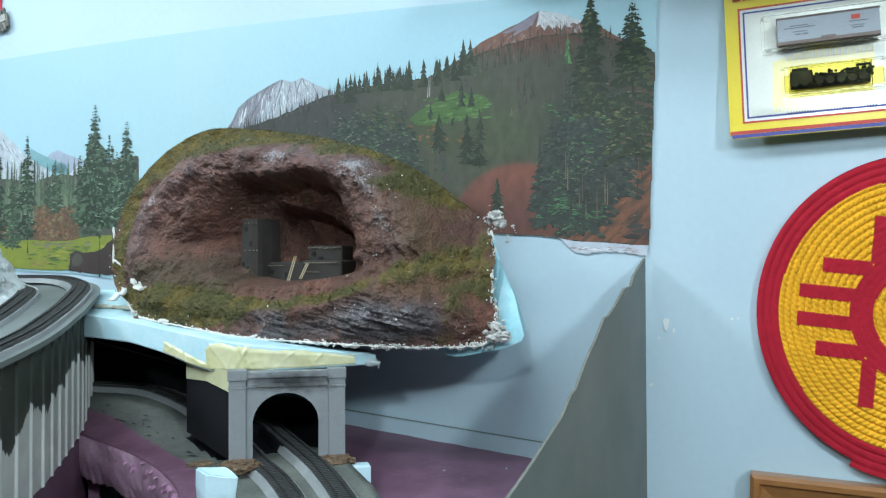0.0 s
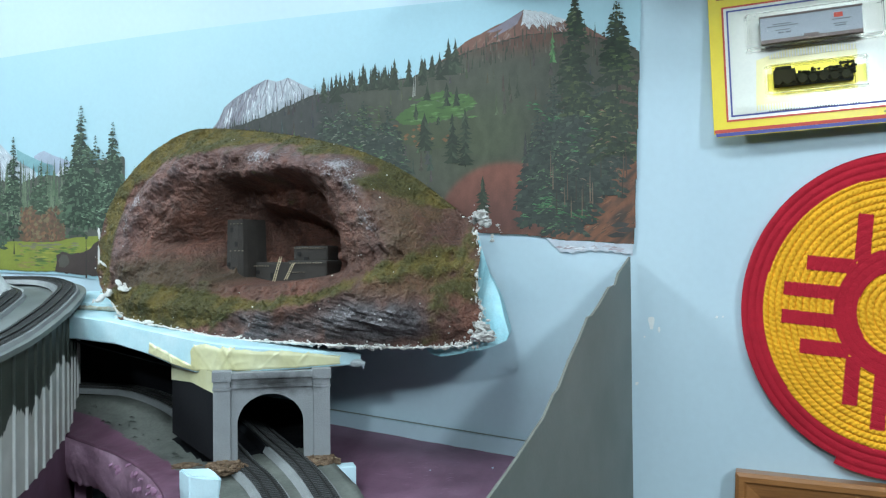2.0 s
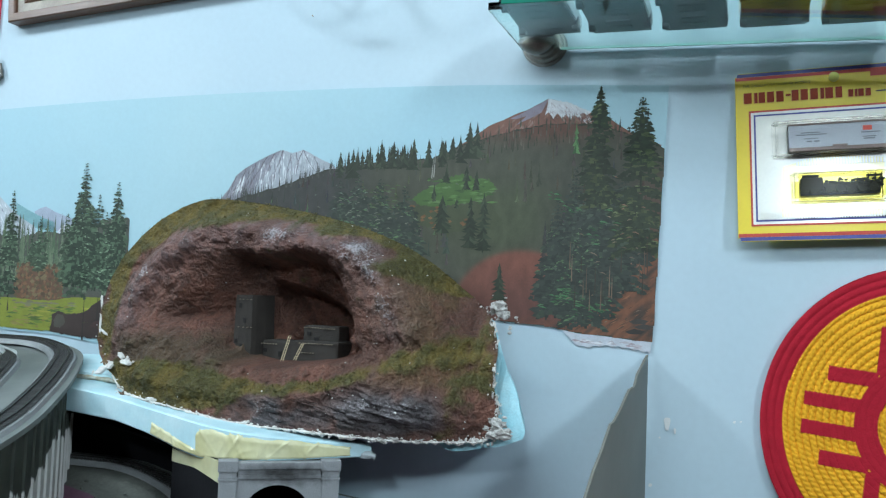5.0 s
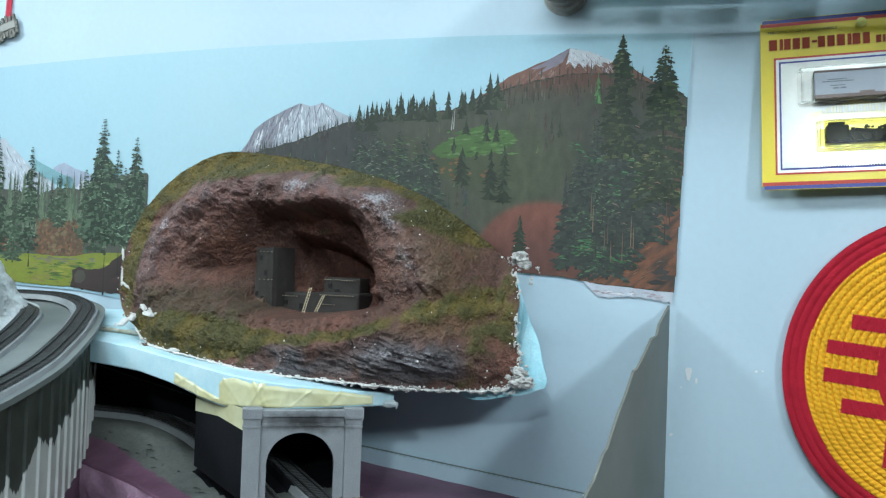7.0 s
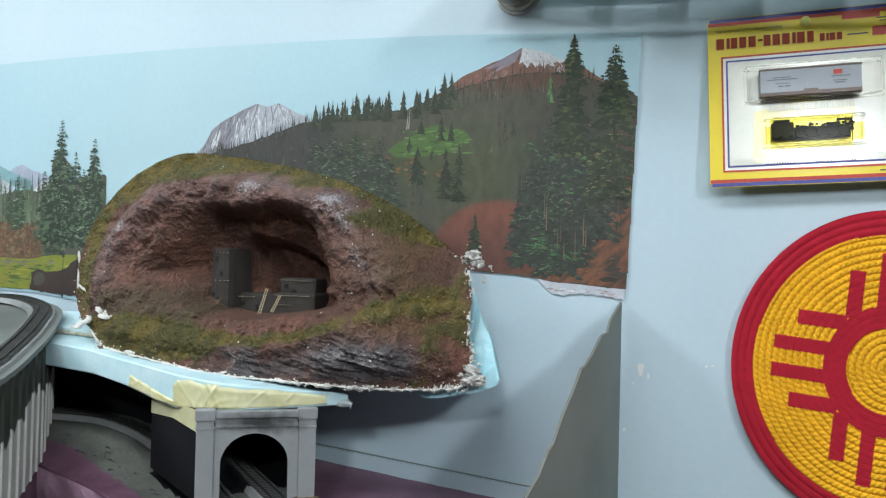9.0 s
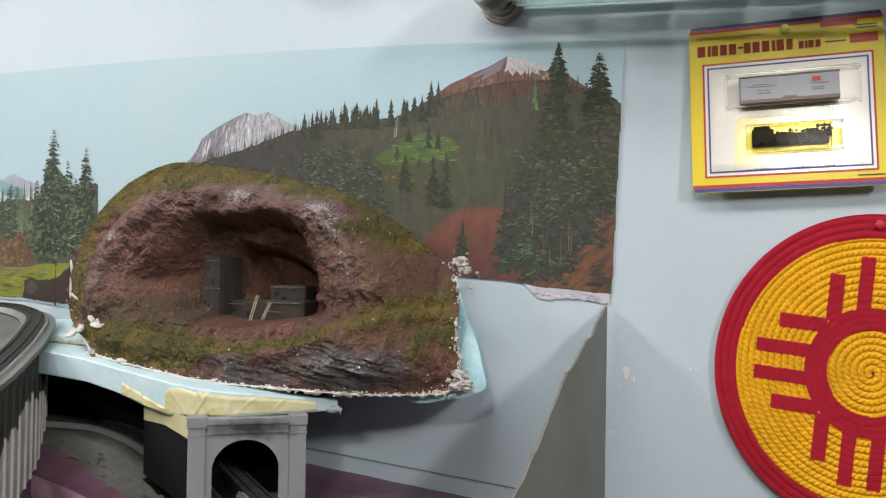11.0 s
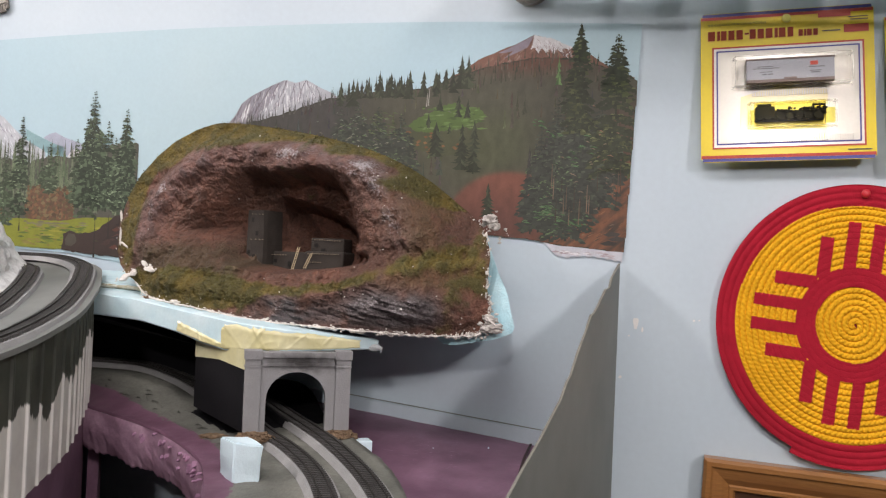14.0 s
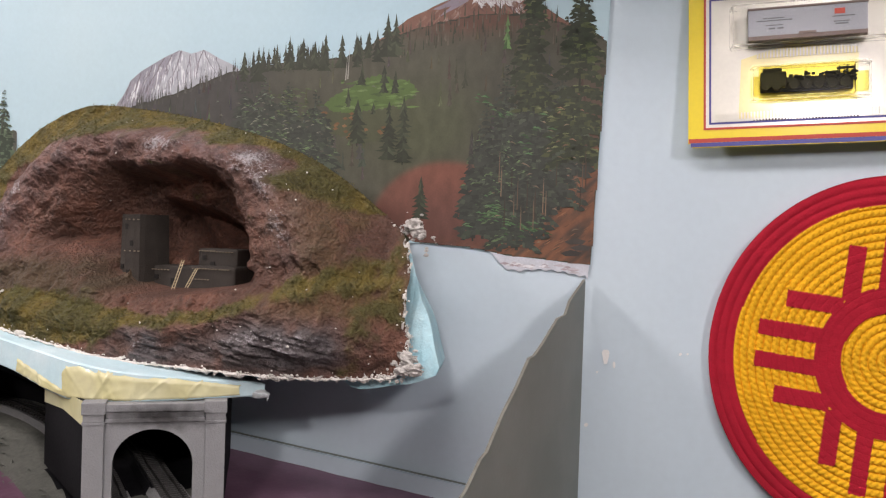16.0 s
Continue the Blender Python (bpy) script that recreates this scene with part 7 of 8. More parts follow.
def blister_card(x0, label):
    """A hang card with two clear blisters; built flat, then leaned a little off the wall."""
    W, H = 0.1520, 0.1450
    th = thing("blister_card", x0, -0.001, 1.284, label, "packaged model", "blister cards")
    lean = Matrix.Translation((x0, -0.0150, 1.284)) @ Matrix.Rotation(math.radians(-5.2), 4, "X") @ Matrix.Rotation(math.radians(-2.2), 4, "Y")

    def put(name, bm, m, label="", parent=None):
        for v in bm.verts:
            v.co = lean @ v.co
        return part(name, bm, m, parent or th, label)

    bm = bmesh.new()
    t = bmesh.new()
    box(t, 0, W, -0.0008, 0, 0, H)
    up = [e for e in t.edges if abs(e.verts[0].co.y - e.verts[1].co.y) > 1e-5]
    bmesh.ops.bevel(t, geom=up, offset=0.003, segments=3, affect="EDGES")
    join(bm, t)
    card = put("card", bm, M_YELLOW)
    layers = [("blue_band", [(0.0015, H - 0.0035), (W - 0.0015, H - 0.0035), (W - 0.002, H - 0.0005), (0.002, H - 0.0005)], M_CARD_BLUE), ("orange_band", [(0.0005, H - 0.0065), (W - 0.0005, H - 0.0065), (W - 0.0005, H - 0.0036), (0.0005, H - 0.0036)], M_CARD_RED),
              ("blue_band", [(0.002, 0.0005), (W - 0.002, 0.0005), (W - 0.0015, 0.0035), (0.0015, 0.0035)], M_CARD_BLUE), ("orange_band", [(0.0005, 0.0036), (W - 0.0005, 0.0036), (W - 0.0005, 0.0065), (0.0005, 0.0065)], M_CARD_RED)]
    for nm, pts, m in layers:
        bm = bmesh.new()
        flat(bm, pts, -0.0011)
        put(nm, bm, m, parent=card)

    def frame_(nm, x_0, x_1, z_0, z_1, w, m, y):
        bm = bmesh.new()
        for a in ([(x_0, z_0), (x_1, z_0), (x_1 - w, z_0 + w), (x_0 + w, z_0 + w)], [(x_1, z_0), (x_1, z_1), (x_1 - w, z_1 - w), (x_1 - w, z_0 + w)], [(x_1, z_1), (x_0, z_1), (x_0 + w, z_1 - w), (x_1 - w, z_1 - w)], [(x_0, z_1), (x_0, z_0), (x_0 + w, z_0 + w), (x_0 + w, z_1 - w)]):
            flat(bm, a, y)
        put(nm, bm, m, parent=card)

    frame_("red_border", 0.0105, W - 0.0085, 0.0125, H - 0.0335, 0.0016, M_CARD_RED, -0.0011)
    bm = bmesh.new()
    flat(bm, [(0.0121, 0.0141), (W - 0.0101, 0.0141), (W - 0.0101, H - 0.0351), (0.0121, H - 0.0351)], -0.0011)
    put("white_panel", bm, M_CARD_WHITE, parent=card)
    frame_("navy_border", 0.0143, W - 0.0123, 0.0163, H - 0.0373, 0.0014, M_CARD_BLUE, -0.0014)
    bm = bmesh.new()
    flat(bm, [(0.034, 0.0195), (0.110, 0.0195), (0.112, 0.066), (0.070, 0.072), (0.036, 0.062)], -0.0013)
    put("yellow_panel", bm, M_CREAM, parent=card)

    def text(nm, body, size, x, z, m, sx=1.0, y=-0.0014):
        cu = bpy.data.curves.new(nm, "FONT")
        cu.body, cu.size, cu.extrude, cu.resolution_u = body, size, 0.0, 2
        tmp = new(nm, cu)
        dg = bpy.context.evaluated_depsgraph_get()
        me = bpy.data.meshes.new_from_object(tmp.evaluated_get(dg))
        bpy.data.objects.remove(tmp)
        for v in me.vertices:
            v.co = lean @ Vector((x + v.co.x * sx, y, z + v.co.y))
        return mesh_object(nm, me, m, card)

    text("lettering", "THE CADILLAC OF N GAUGE MODELS", 0.0030, 0.006, H - 0.0125, M_CARD_DARK, 1.03)

    def bars(spots, m, y=-0.0014):
        bm = bmesh.new()
        for x, z, w, h in spots:
            flat(bm, [(x, z), (x + w, z), (x + w, z + h), (x, z + h)], y)
        tagged(put("print_line", bm, m, parent=card), kind="stuff")

    # the maker's lettering, drawn as plain shapes
    for dx, dz, m, y in ((0.0, 0.0, M_CARD_GOLD, -0.0014), (0.0005, 0.0003, M_CARD_BRICK, -0.0017)):
        spots, x = [], 0.0065 + dx
        for k, w in enumerate((6.4, 2.6, 5.2, 5.6, 5.8, 3.4, 5.4, 5.6, 6.0, 2.8, 6.0, 5.0, 0, 4.4, 2.2, 5.0, 4.6)):
            w_ = w / 1000 * (1.3 if k < 12 else 1.1)
            h = 0.0092 if k < 12 else 0.0062
            if k == 5:
                spots.append((x, H - 0.0228 + dz, w_ * 0.8, 0.0018))
            elif w:
                spots.append((x, H - 0.0272 + dz, w_ * 0.74, h))
            x += w_ if w else 0.003
        bars(spots, m, y)
    bars([(0.1045, H - 0.0105, 0.028, 0.0055), (0.1265, H - 0.026, 0.021, 0.0075)], M_CARD_RED, -0.0014)
    bars([(0.108, H - 0.024, 0.0155, 0.0012), (0.130, H - 0.012, 0.017, 0.001), (0.132, H - 0.0145, 0.015, 0.001), (0.128, 0.0085, 0.02, 0.001)], M_CARD_DARK)
    # ribbed strips pressed in the blister sheet
    bm = bmesh.new()
    for k in range(54):
        x = 0.0185 + k * 0.00215
        box(bm, x, x + 0.0009, -0.0022, -0.0013, 0.018, 0.024)
        if 12 < k < 44:
            box(bm, x, x + 0.0009, -0.0022, -0.0013, 0.062, 0.068)
    tagged(put("ribbed_strip", bm, M_CARD_WHITE, "ribbed clear strip"), kind="stuff")

    def blister(x_0, x_1, z_0, z_1, d):
        t = bmesh.new()
        box(t, x_0, x_1, -d, -0.0014, z_0, z_1)
        for v in t.verts:
            if v.co.y < -0.003:
                v.co.x += 0.0018 if v.co.x < (x_0 + x_1) / 2 else -0.0018
                v.co.z += 0.0014 if v.co.z < (z_0 + z_1) / 2 else -0.0014
        bmesh.ops.bevel(t, geom=t.edges[:], offset=0.0011, segments=2, affect="EDGES")
        bm = bmesh.new()
        join(bm, t)
        # thin shell: an inner skin just inside
        back = [f for f in bm.faces if f.calc_center_median().y > -0.0016]
        bmesh.ops.delete(bm, geom=back, context="FACES_ONLY")
        bmesh.ops.solidify(bm, geom=bm.faces[:], thickness=0.0004)
        ob = put("blister", bm, M_BLISTER, "clear plastic blister")
        ob.visible_shadow = False
        return ob

    blister(0.0275, 0.1335, 0.0675, 0.0985, 0.0165)
    blister(0.041, 0.120, 0.029, 0.055, 0.0135)
    car = bmesh.new()
    round_box(car, 0.0405, 0.116, -0.0145, -0.003, 0.0735, 0.0925, 0.0005)
    body = put("boxcar", car, M_CAR, "pale grey toy boxcar with brown frame")
    bm = bmesh.new()
    round_box(bm, 0.040, 0.1165, -0.0150, -0.003, 0.0922, 0.0938, 0.0003)
    round_box(bm, 0.0405, 0.116, -0.0148, -0.003, 0.0708, 0.0738, 0.0003)
    box(bm, 0.073, 0.084, -0.0153, -0.0145, 0.0735, 0.0752)
    put("frame", bm, M_CAR_ROOF, parent=body)
    bm = bmesh.new()
    for x, z, w, h in [(0.050, 0.0855, 0.014, 0.0008), (0.046, 0.0838, 0.023, 0.0008), (0.052, 0.0805, 0.011, 0.0007), (0.054, 0.0780, 0.004, 0.0012), (0.0595, 0.0780, 0.004, 0.0012), (0.094, 0.0835, 0.014, 0.0008), (0.095, 0.0800, 0.010, 0.0007), (0.096, 0.0782, 0.008, 0.001)]:
        flat(bm, [(x, z), (x + w, z), (x + w, z + h), (x, z + h)], -0.0147)
    tagged(put("print_line", bm, M_CAR_PRINT, parent=body), kind="stuff")
    bm = bmesh.new()
    flat(bm, [(0.0955, 0.0855), (0.102, 0.0855), (0.102, 0.0893), (0.0955, 0.0893)], -0.0147)
    put("red_emblem", bm, M_CARD_RED, parent=body)
    # lower tray with black parts
    bm = bmesh.new()
    round_box(bm, 0.0475, 0.1085, -0.0125, -0.0018, 0.0315, 0.0530, 0.0008)
    put("tray", bm, M_YELLOW_CLEAR, "clear yellow plastic tray").visible_shadow = False
    for x_ in (0.0435, 0.1090):
        bm = bmesh.new()
        round_box(bm, x_, x_ + 0.0085 - 0.0045 * (x_ < 0.1), -0.0060, -0.0018, 0.0345, 0.0480, 0.0008)
        put("tray_tab", bm, M_YELLOW_CLEAR, "clear yellow plastic tray").visible_shadow = False
    bm = bmesh.new()
    for k in range(34):
        flat(bm, [(0.044 + k * 0.0020, 0.0176), (0.0453 + k * 0.0020, 0.0176), (0.0453 + k * 0.0020, 0.0188), (0.044 + k * 0.0020, 0.0188)], -0.0017)
    tagged(put("dotted_line", bm, M_CARD_DARK, parent=card), kind="stuff")
    bm = bmesh.new()
    # tender and boiler, wheels below a thin frame, cab and rods
    round_box(bm, 0.0485, 0.0655, -0.0095, -0.003, 0.0385, 0.0500, 0.0014)
    round_box(bm, 0.0500, 0.0625, -0.0090, -0.003, 0.0495, 0.0525, 0.0012)
    round_box(bm, 0.0650, 0.1080, -0.0070, -0.003, 0.0418, 0.0432, 0.0003)
    round_box(bm, 0.0485, 0.1075, -0.0065, -0.003, 0.0362, 0.0462, 0.0006)
    rr = random.Random(5)
    for k in range(120):
        x, z = 0.064 + rr.random() * 0.044, 0.0372 + rr.random() ** 1.3 * 0.0105
        w, h = rr.uniform(0.0008, 0.0046), rr.uniform(0.0005, 0.0018)
        d = rr.uniform(0.0060, 0.0100)
        round_box(bm, x, x + w, -d, -0.004, z, z + h, 0.0002)
    for x in (0.052, 0.059, 0.070, 0.078, 0.086, 0.094, 0.102):
        t = bmesh.new()
        bmesh.ops.create_cone(t, cap_ends=True, segments=16, radius1=0.0032, radius2=0.0032, depth=0.005, matrix=Matrix.Translation((x, -0.0085, 0.0398)) @ Matrix.Rotation(math.radians(90), 4, "X"))
        join(bm, t)
    for x, z in ((0.0985, 0.0515), (0.1035, 0.0520), (0.1075, 0.0500), (0.0905, 0.0490)):
        round_box(bm, x, x + 0.0009, -0.0085, -0.004, 0.042, z, 0.0002)
    round_box(bm, 0.0975, 0.1085, -0.0085, -0.004, 0.0500, 0.0510, 0.0002)
    put("model_parts", bm, M_BLACK_MODEL, "black plastic model parts")
    bm = bmesh.new()
    t = bmesh.new()
    bmesh.ops.create_uvsphere(t, u_segments=14, v_segments=8, radius=0.0042)
    for v in t.verts:
        v.co = Vector((0.077 + v.co.x, -0.003 + v.co.y * 0.6, H - 0.0095 + v.co.z))
    join(bm, t)
    put("push_pin", bm, M_PIN, "pale yellow push pin head")
    return th


blister_card(0.0693, "yellow hang card with grey toy boxcar in clear blister")
c2 = blister_card(0.232, "second yellow hang card with toy boxcar in blister")
c2.matrix_basis = Matrix.Translation((0.2325, -0.001, 1.2795)) @ Matrix.Rotation(math.radians(-1.0), 4, "Y")

# coiled round mat with a red sun sign
mat_ = thing("woven_mat", 0.2085, 0, 1.1385, "round coiled cord mat in gold with red sun sign", "wall mat")
MX, MZ, SX = 0.2085, 1.1385, 0.945


def sun(x, z):
    """Whether the red sign covers this place of a mat of radius 1."""
    c_, s_ = math.cos(0.10), math.sin(0.10)
    x, z = x * c_ - z * s_, x * s_ + z * c_
    r = math.hypot(x, z)
    if r > 0.857 or 0.272 < r < 0.415:
        return True
    for a, b in ((x, z), (z, x)):
        w = abs(b)
        if 0.37 < abs(a) < 0.735 and 0.045 < w < 0.135 or 0.30 < abs(a) < 0.605 and 0.220 < w < 0.315 and r > 0.34:
            return True
    return False


turns, R = 23, 0.127
pitch = R / turns
v, f, c = [], [], []
th_, run_ = 1.0, 0.0
NJ = 11
while th_ < 2 * math.pi * 23.318:
    r = pitch * th_ / (2 * math.pi)
    ux, uz = math.cos(th_), -math.sin(th_)
    for j in range(NJ):
        a = math.pi * j / (NJ - 1)
        o = -math.cos(a) * pitch * 0.52
        px_, pz_ = ux * (r + o) / R, uz * (r + o) / R
        red = sun(px_, pz_)
        if red:
            rr_ = math.hypot(px_, pz_)
            h = pitch * (0.50 * (0.55 + 0.45 * abs(math.sin(math.pi * (rr_ - 0.857) / 0.0490)) ** 0.55) if rr_ > 0.857 else 0.50 + 0.05 * math.sin(a)) + 0.00035 * noise.noise((px_ * 24, pz_ * 24, 0)) + 0.00015 * noise.noise((px_ * 80, pz_ * 80, 3))
        else:
            # two plaited strands: slanted beads on either side of the cord
            side_ = 1 if o > 0 else -1
            ph = run_ / 0.0047 + 0.7 * abs(o) / pitch + (0.5 if side_ > 0 else 0)
            bead = abs(math.sin(math.pi * ph)) ** 0.7
            edge_ = max(0.0, 1 - (abs(o) / pitch / (0.40 + 0.14 * bead)) ** 3)
            h = pitch * (0.20 + 0.18 * edge_ + 0.25 * bead * edge_)
            wob = 0.0002 * noise.noise((run_ * 130, j * 0.3, 0))
            h += wob
        x, z = ux * (r + o), uz * (r + o)
        v.append((MX + x * SX, -0.0045 - h, MZ + z))
        c.append((0.37, 0.012, 0.028) if red else (0.78, 0.41, 0.016))
    ds = 0.00072
    run_ += ds
    th_ += ds / max(r, 0.003)
n_ = len(v) // NJ
for k in range(n_ - 1):
    for j in range(NJ - 1):
        a = k * NJ + j
        f.append((a, a + 1, a + NJ + 1, a + NJ))
M_CORD = material("braided_cord", (1, 1, 1), 0.9, 0.16, 60, 900, 0.25, attr=True, spec=0.2)
part_np("coiled_cord", v, f, M_CORD, mat_, "gold braided cord with dark red sun rays and rim", True, np.array(c))
bm = bmesh.new()
ring = [(MX + 0.1255 * SX * math.cos(a), MZ + 0.1255 * math.sin(a)) for a in (2 * math.pi * k / 64 for k in range(64))]
prism(bm, ring, lambda p: (p[0], -0.0005, p[1]), lambda p: (p[0], -0.0046, p[1]))
part("backing", bm, M_RED_CORD, mat_)

bm = bmesh.new()
bmesh.ops.create_uvsphere(bm, u_segments=16, v_segments=8, radius=0.0040)
for q_ in bm.verts:
    q_.co = Vector((0.2140 + q_.co.x, -0.0090 + q_.co.y * 0.6, 1.2585 + q_.co.z))
part("push_pin", bm, material("red_push_pin", (0.55, 0.03, 0.04), 0.3, 0.03, 60, 600, 0), mat_, "red push pin head")

# wooden picture frame below the mat
pf = thing("picture_frame", 0.26, 0, 0.86, "honey-stained wooden picture frame with moulded edge", "picture frame")
FX0, FX1, FZ0, FZ1 = 0.084, 0.45, 0.76, 1.0085
prof_ = [(0.0, 0.0), (0.0, 0.014), (0.003, 0.0165), (0.007, 0.0165), (0.009, 0.014), (0.012, 0.0135), (0.018, 0.0115), (0.0235, 0.008), (0.025, 0.0095), (0.028, 0.0095), (0.030, 0.0055), (0.030, 0.0)]
for nm, ax, ccw in (("top_rail", [(FX0, FZ1), (FX1, FZ1)], None), ("bottom_rail", [(FX1, FZ0), (FX0, FZ0)], None), ("side_rail", [(FX0, FZ0), (FX0, FZ1)], None), ("side_rail", [(FX1, FZ1), (FX1, FZ0)], None)):
    (xa, za), (xb, zb) = ax
    d = Vector((xb - xa, zb - za)).normalized()
    inn = Vector((d.y, -d.x))
    bm = bmesh.new()
    A = [bm.verts.new((xa + d.x * u + inn.x * u, -0.001 - h, za + d.y * u + inn.y * u)) for u, h in prof_]
    B = [bm.verts.new((xb - d.x * u + inn.x * u, -0.001 - h, zb - d.y * u + inn.y * u)) for u, h in prof_]
    for k in range(len(prof_) - 1):
        bm.faces.new((A[k], A[k + 1], B[k + 1], B[k]))
    part(nm, bm, M_WOOD, pf)
bm = bmesh.new()
box(bm, FX0 + 0.026, FX1 - 0.026, -0.004, -0.002, FZ0 + 0.026, FZ1 - 0.026)
part("picture", bm, M_WOOD_DARK, pf, "dark picture")
# it hangs a little crooked, its far end lower
pf.matrix_basis = Matrix.Translation((FX0 - 0.0015, 0, FZ1 - 0.0010)) @ Matrix.Rotation(math.radians(1.9), 4, "Y") @ Matrix.Translation((-FX0, 0, -FZ1)) @ pf.matrix_basis

# glass shelf on metal knobs, with freight cars standing on it
shelf = thing("glass_shelf", 0.2, -0.06, 1.457, "clear green-edged glass wall shelf on bronze knobs", "shelf")
bm = bmesh.new()
SHM = Matrix.Translation((-0.122, -0.008, 1.4589)) @ Matrix.Rotation(math.radians(1.6), 4, "Y")
t = bmesh.new()
box(t, 0, 0.634, -0.127, 0, 0, 0.006)
bmesh.ops.bevel(t, geom=[e for e in t.edges if abs(e.verts[0].co.z - e.verts[1].co.z) > 1e-4 and e.verts[0].co.y < -0.1], offset=0.012, segments=6, affect="EDGES")
join(bm, t, SHM)
glass = part("glass_plate", bm, M_GLASS, shelf)
glass.visible_shadow = False
bm = bmesh.new()
round_box(bm, 0.001, 0.633, -0.0012, 0.0005, -0.0004, 0.0064, 0.0003, SHM)
M_GLASS_EDGE = material("pale_green_glass_edge", (0.30, 0.55, 0.48), 0.25, 0.1, 60, 500, 0, coat=0.5)
part("glass_edge", bm, M_GLASS_EDGE, shelf, "pale green polished rear edge")
bm = bmesh.new()
round_box(bm, 0.014, 0.620, -0.1272, -0.1262, 0.0003, 0.0057, 0.0003, SHM)
part("glass_edge", bm, material("green_glass_edge", (0.04, 0.22, 0.15), 0.2, 0.15, 40, 300, 0, coat=0.5), shelf, "deep green polished front edge")
for x in (-0.103, 0.46):
    zk = 1.4660 - (x + 0.103) * math.tan(math.radians(1.6))
    bm = bmesh.new()
    for r0, r1, d, y in ((0.0215, 0.0205, 0.005, -0.0030), (0.0190, 0.0175, 0.004, -0.0075), (0.0150, 0.0150, 0.008, -0.0130)):
        bmesh.ops.create_cone(bm, cap_ends=True, segments=48, radius1=r0, radius2=r1, depth=d, matrix=Matrix.Translation((x, y, zk)) @ Matrix.Rotation(math.radians(90), 4, "X"))
    part("flange", bm, M_PEWTER, shelf, "round pewter wall flange", False)
    # domed clamp with a slot that grips the glass
    bm = bmesh.new()
    for lo_, hi_ in ((-1.0, 0.06), (0.34, 1.0)):
        t = bmesh.new()
        bmesh.ops.create_uvsphere(t, u_segments=32, v_segments=24, radius=0.0165)
        for q_ in t.verts:
            q_.co.z = min(max(q_.co.z, lo_ * 0.0165), hi_ * 0.0165)
            q_.co = Vector((x - 0.003 + q_.co.x, -0.0215 + q_.co.y * 0.85, zk + 0.001 + q_.co.z))
        bmesh.ops.remove_doubles(t, verts=t.verts[:], dist=1e-6)
        join(bm, t)
    part("knob", bm, M_BRONZE, shelf, "domed bronze glass clamp", True)


def toy_car(x, m, roof, label):
    """A die-cast car that stands nose out on the glass, square to the wall."""
    z0 = 1.4589 + 0.0062 - (x + 0.122) * math.tan(math.radians(1.6))
    th = thing("toy_car", x, -0.067, z0, label, "toy car", "cars on the shelf")
    forward = -0.014
    w = 0.0252
    side_ = [(-0.114, 0.0060), (-0.1145, 0.0110), (-0.108, 0.0145), (-0.090, 0.0165), (-0.082, 0.0175), (-0.035, 0.0185), (-0.022, 0.0172), (-0.019, 0.0120), (-0.020, 0.0060)]
    bm = bmesh.new()
    a = [bm.verts.new((x - w, y, z0 + z)) for y, z in side_]
    b = [bm.verts.new((x + w, y, z0 + z)) for y, z in side_]
    bm.faces.new(a)
    bm.faces.new(b)
    for i in range(len(a)):
        j = (i + 1) % len(a)
        bm.faces.new((a[i], a[j], b[j], b[i]))
    bmesh.ops.bevel(bm, geom=bm.edges[:], offset=0.0016, segments=2, affect="EDGES")
    part("body", bm, m, th)
    bm = bmesh.new()
    lo = [(x - w * 0.9, -0.084), (x + w * 0.9, -0.084), (x + w * 0.9, -0.030), (x - w * 0.9, -0.030)]
    prism(bm, lo, lambda p: (p[0], p[1], z0 + 0.0172), lambda p: (x + (p[0] - x) * 0.78, -0.056 + (p[1] + 0.056) * 0.66, z0 + 0.0285))
    bmesh.ops.bevel(bm, geom=bm.edges[:], offset=0.0012, segments=2, affect="EDGES")
    part("windows", bm, M_BLACK_PLASTIC, th, "dark tinted windows")
    bm = bmesh.new()
    round_box(bm, x - w * 0.74, x + w * 0.74, -0.073, -0.039, z0 + 0.0280, z0 + 0.0298, 0.0007)
    part("roof", bm, roof, th)
    bm = bmesh.new()
    round_box(bm, x - w * 0.97, x + w * 0.97, -0.1135, -0.0205, z0 + 0.0038, z0 + 0.0066, 0.0008)
    for k in range(5):
        y = -0.098 + k * 0.015
        round_box(bm, x - 0.010, x + 0.010, y, y + 0.006, z0 + 0.0030, z0 + 0.0042, 0.0004)
    part("base_plate", bm, M_BASE_PLATE, th, "dark grey base plate")
    for y in (-0.097, -0.038):
        for s in (-1, 1):
            c = Matrix.Translation((x + s * (w - 0.0022), y, z0 + 0.0062)) @ Matrix.Rotation(math.radians(90), 4, "Y")
            bm = bmesh.new()
            bmesh.ops.create_cone(bm, cap_ends=True, segments=24, radius1=0.0062, radius2=0.0062, depth=0.0052, matrix=c)
            tyre = part("wheel", bm, M_BLACK_PLASTIC, th)
            bm = bmesh.new()
            bmesh.ops.create_cone(bm, cap_ends=True, segments=16, radius1=0.0036, radius2=0.0030, depth=0.0060, matrix=c)
            part("rim", bm, M_PEWTER, tyre)
    th.matrix_basis = Matrix.Translation((x, -0.067 + forward, z0))
    return th


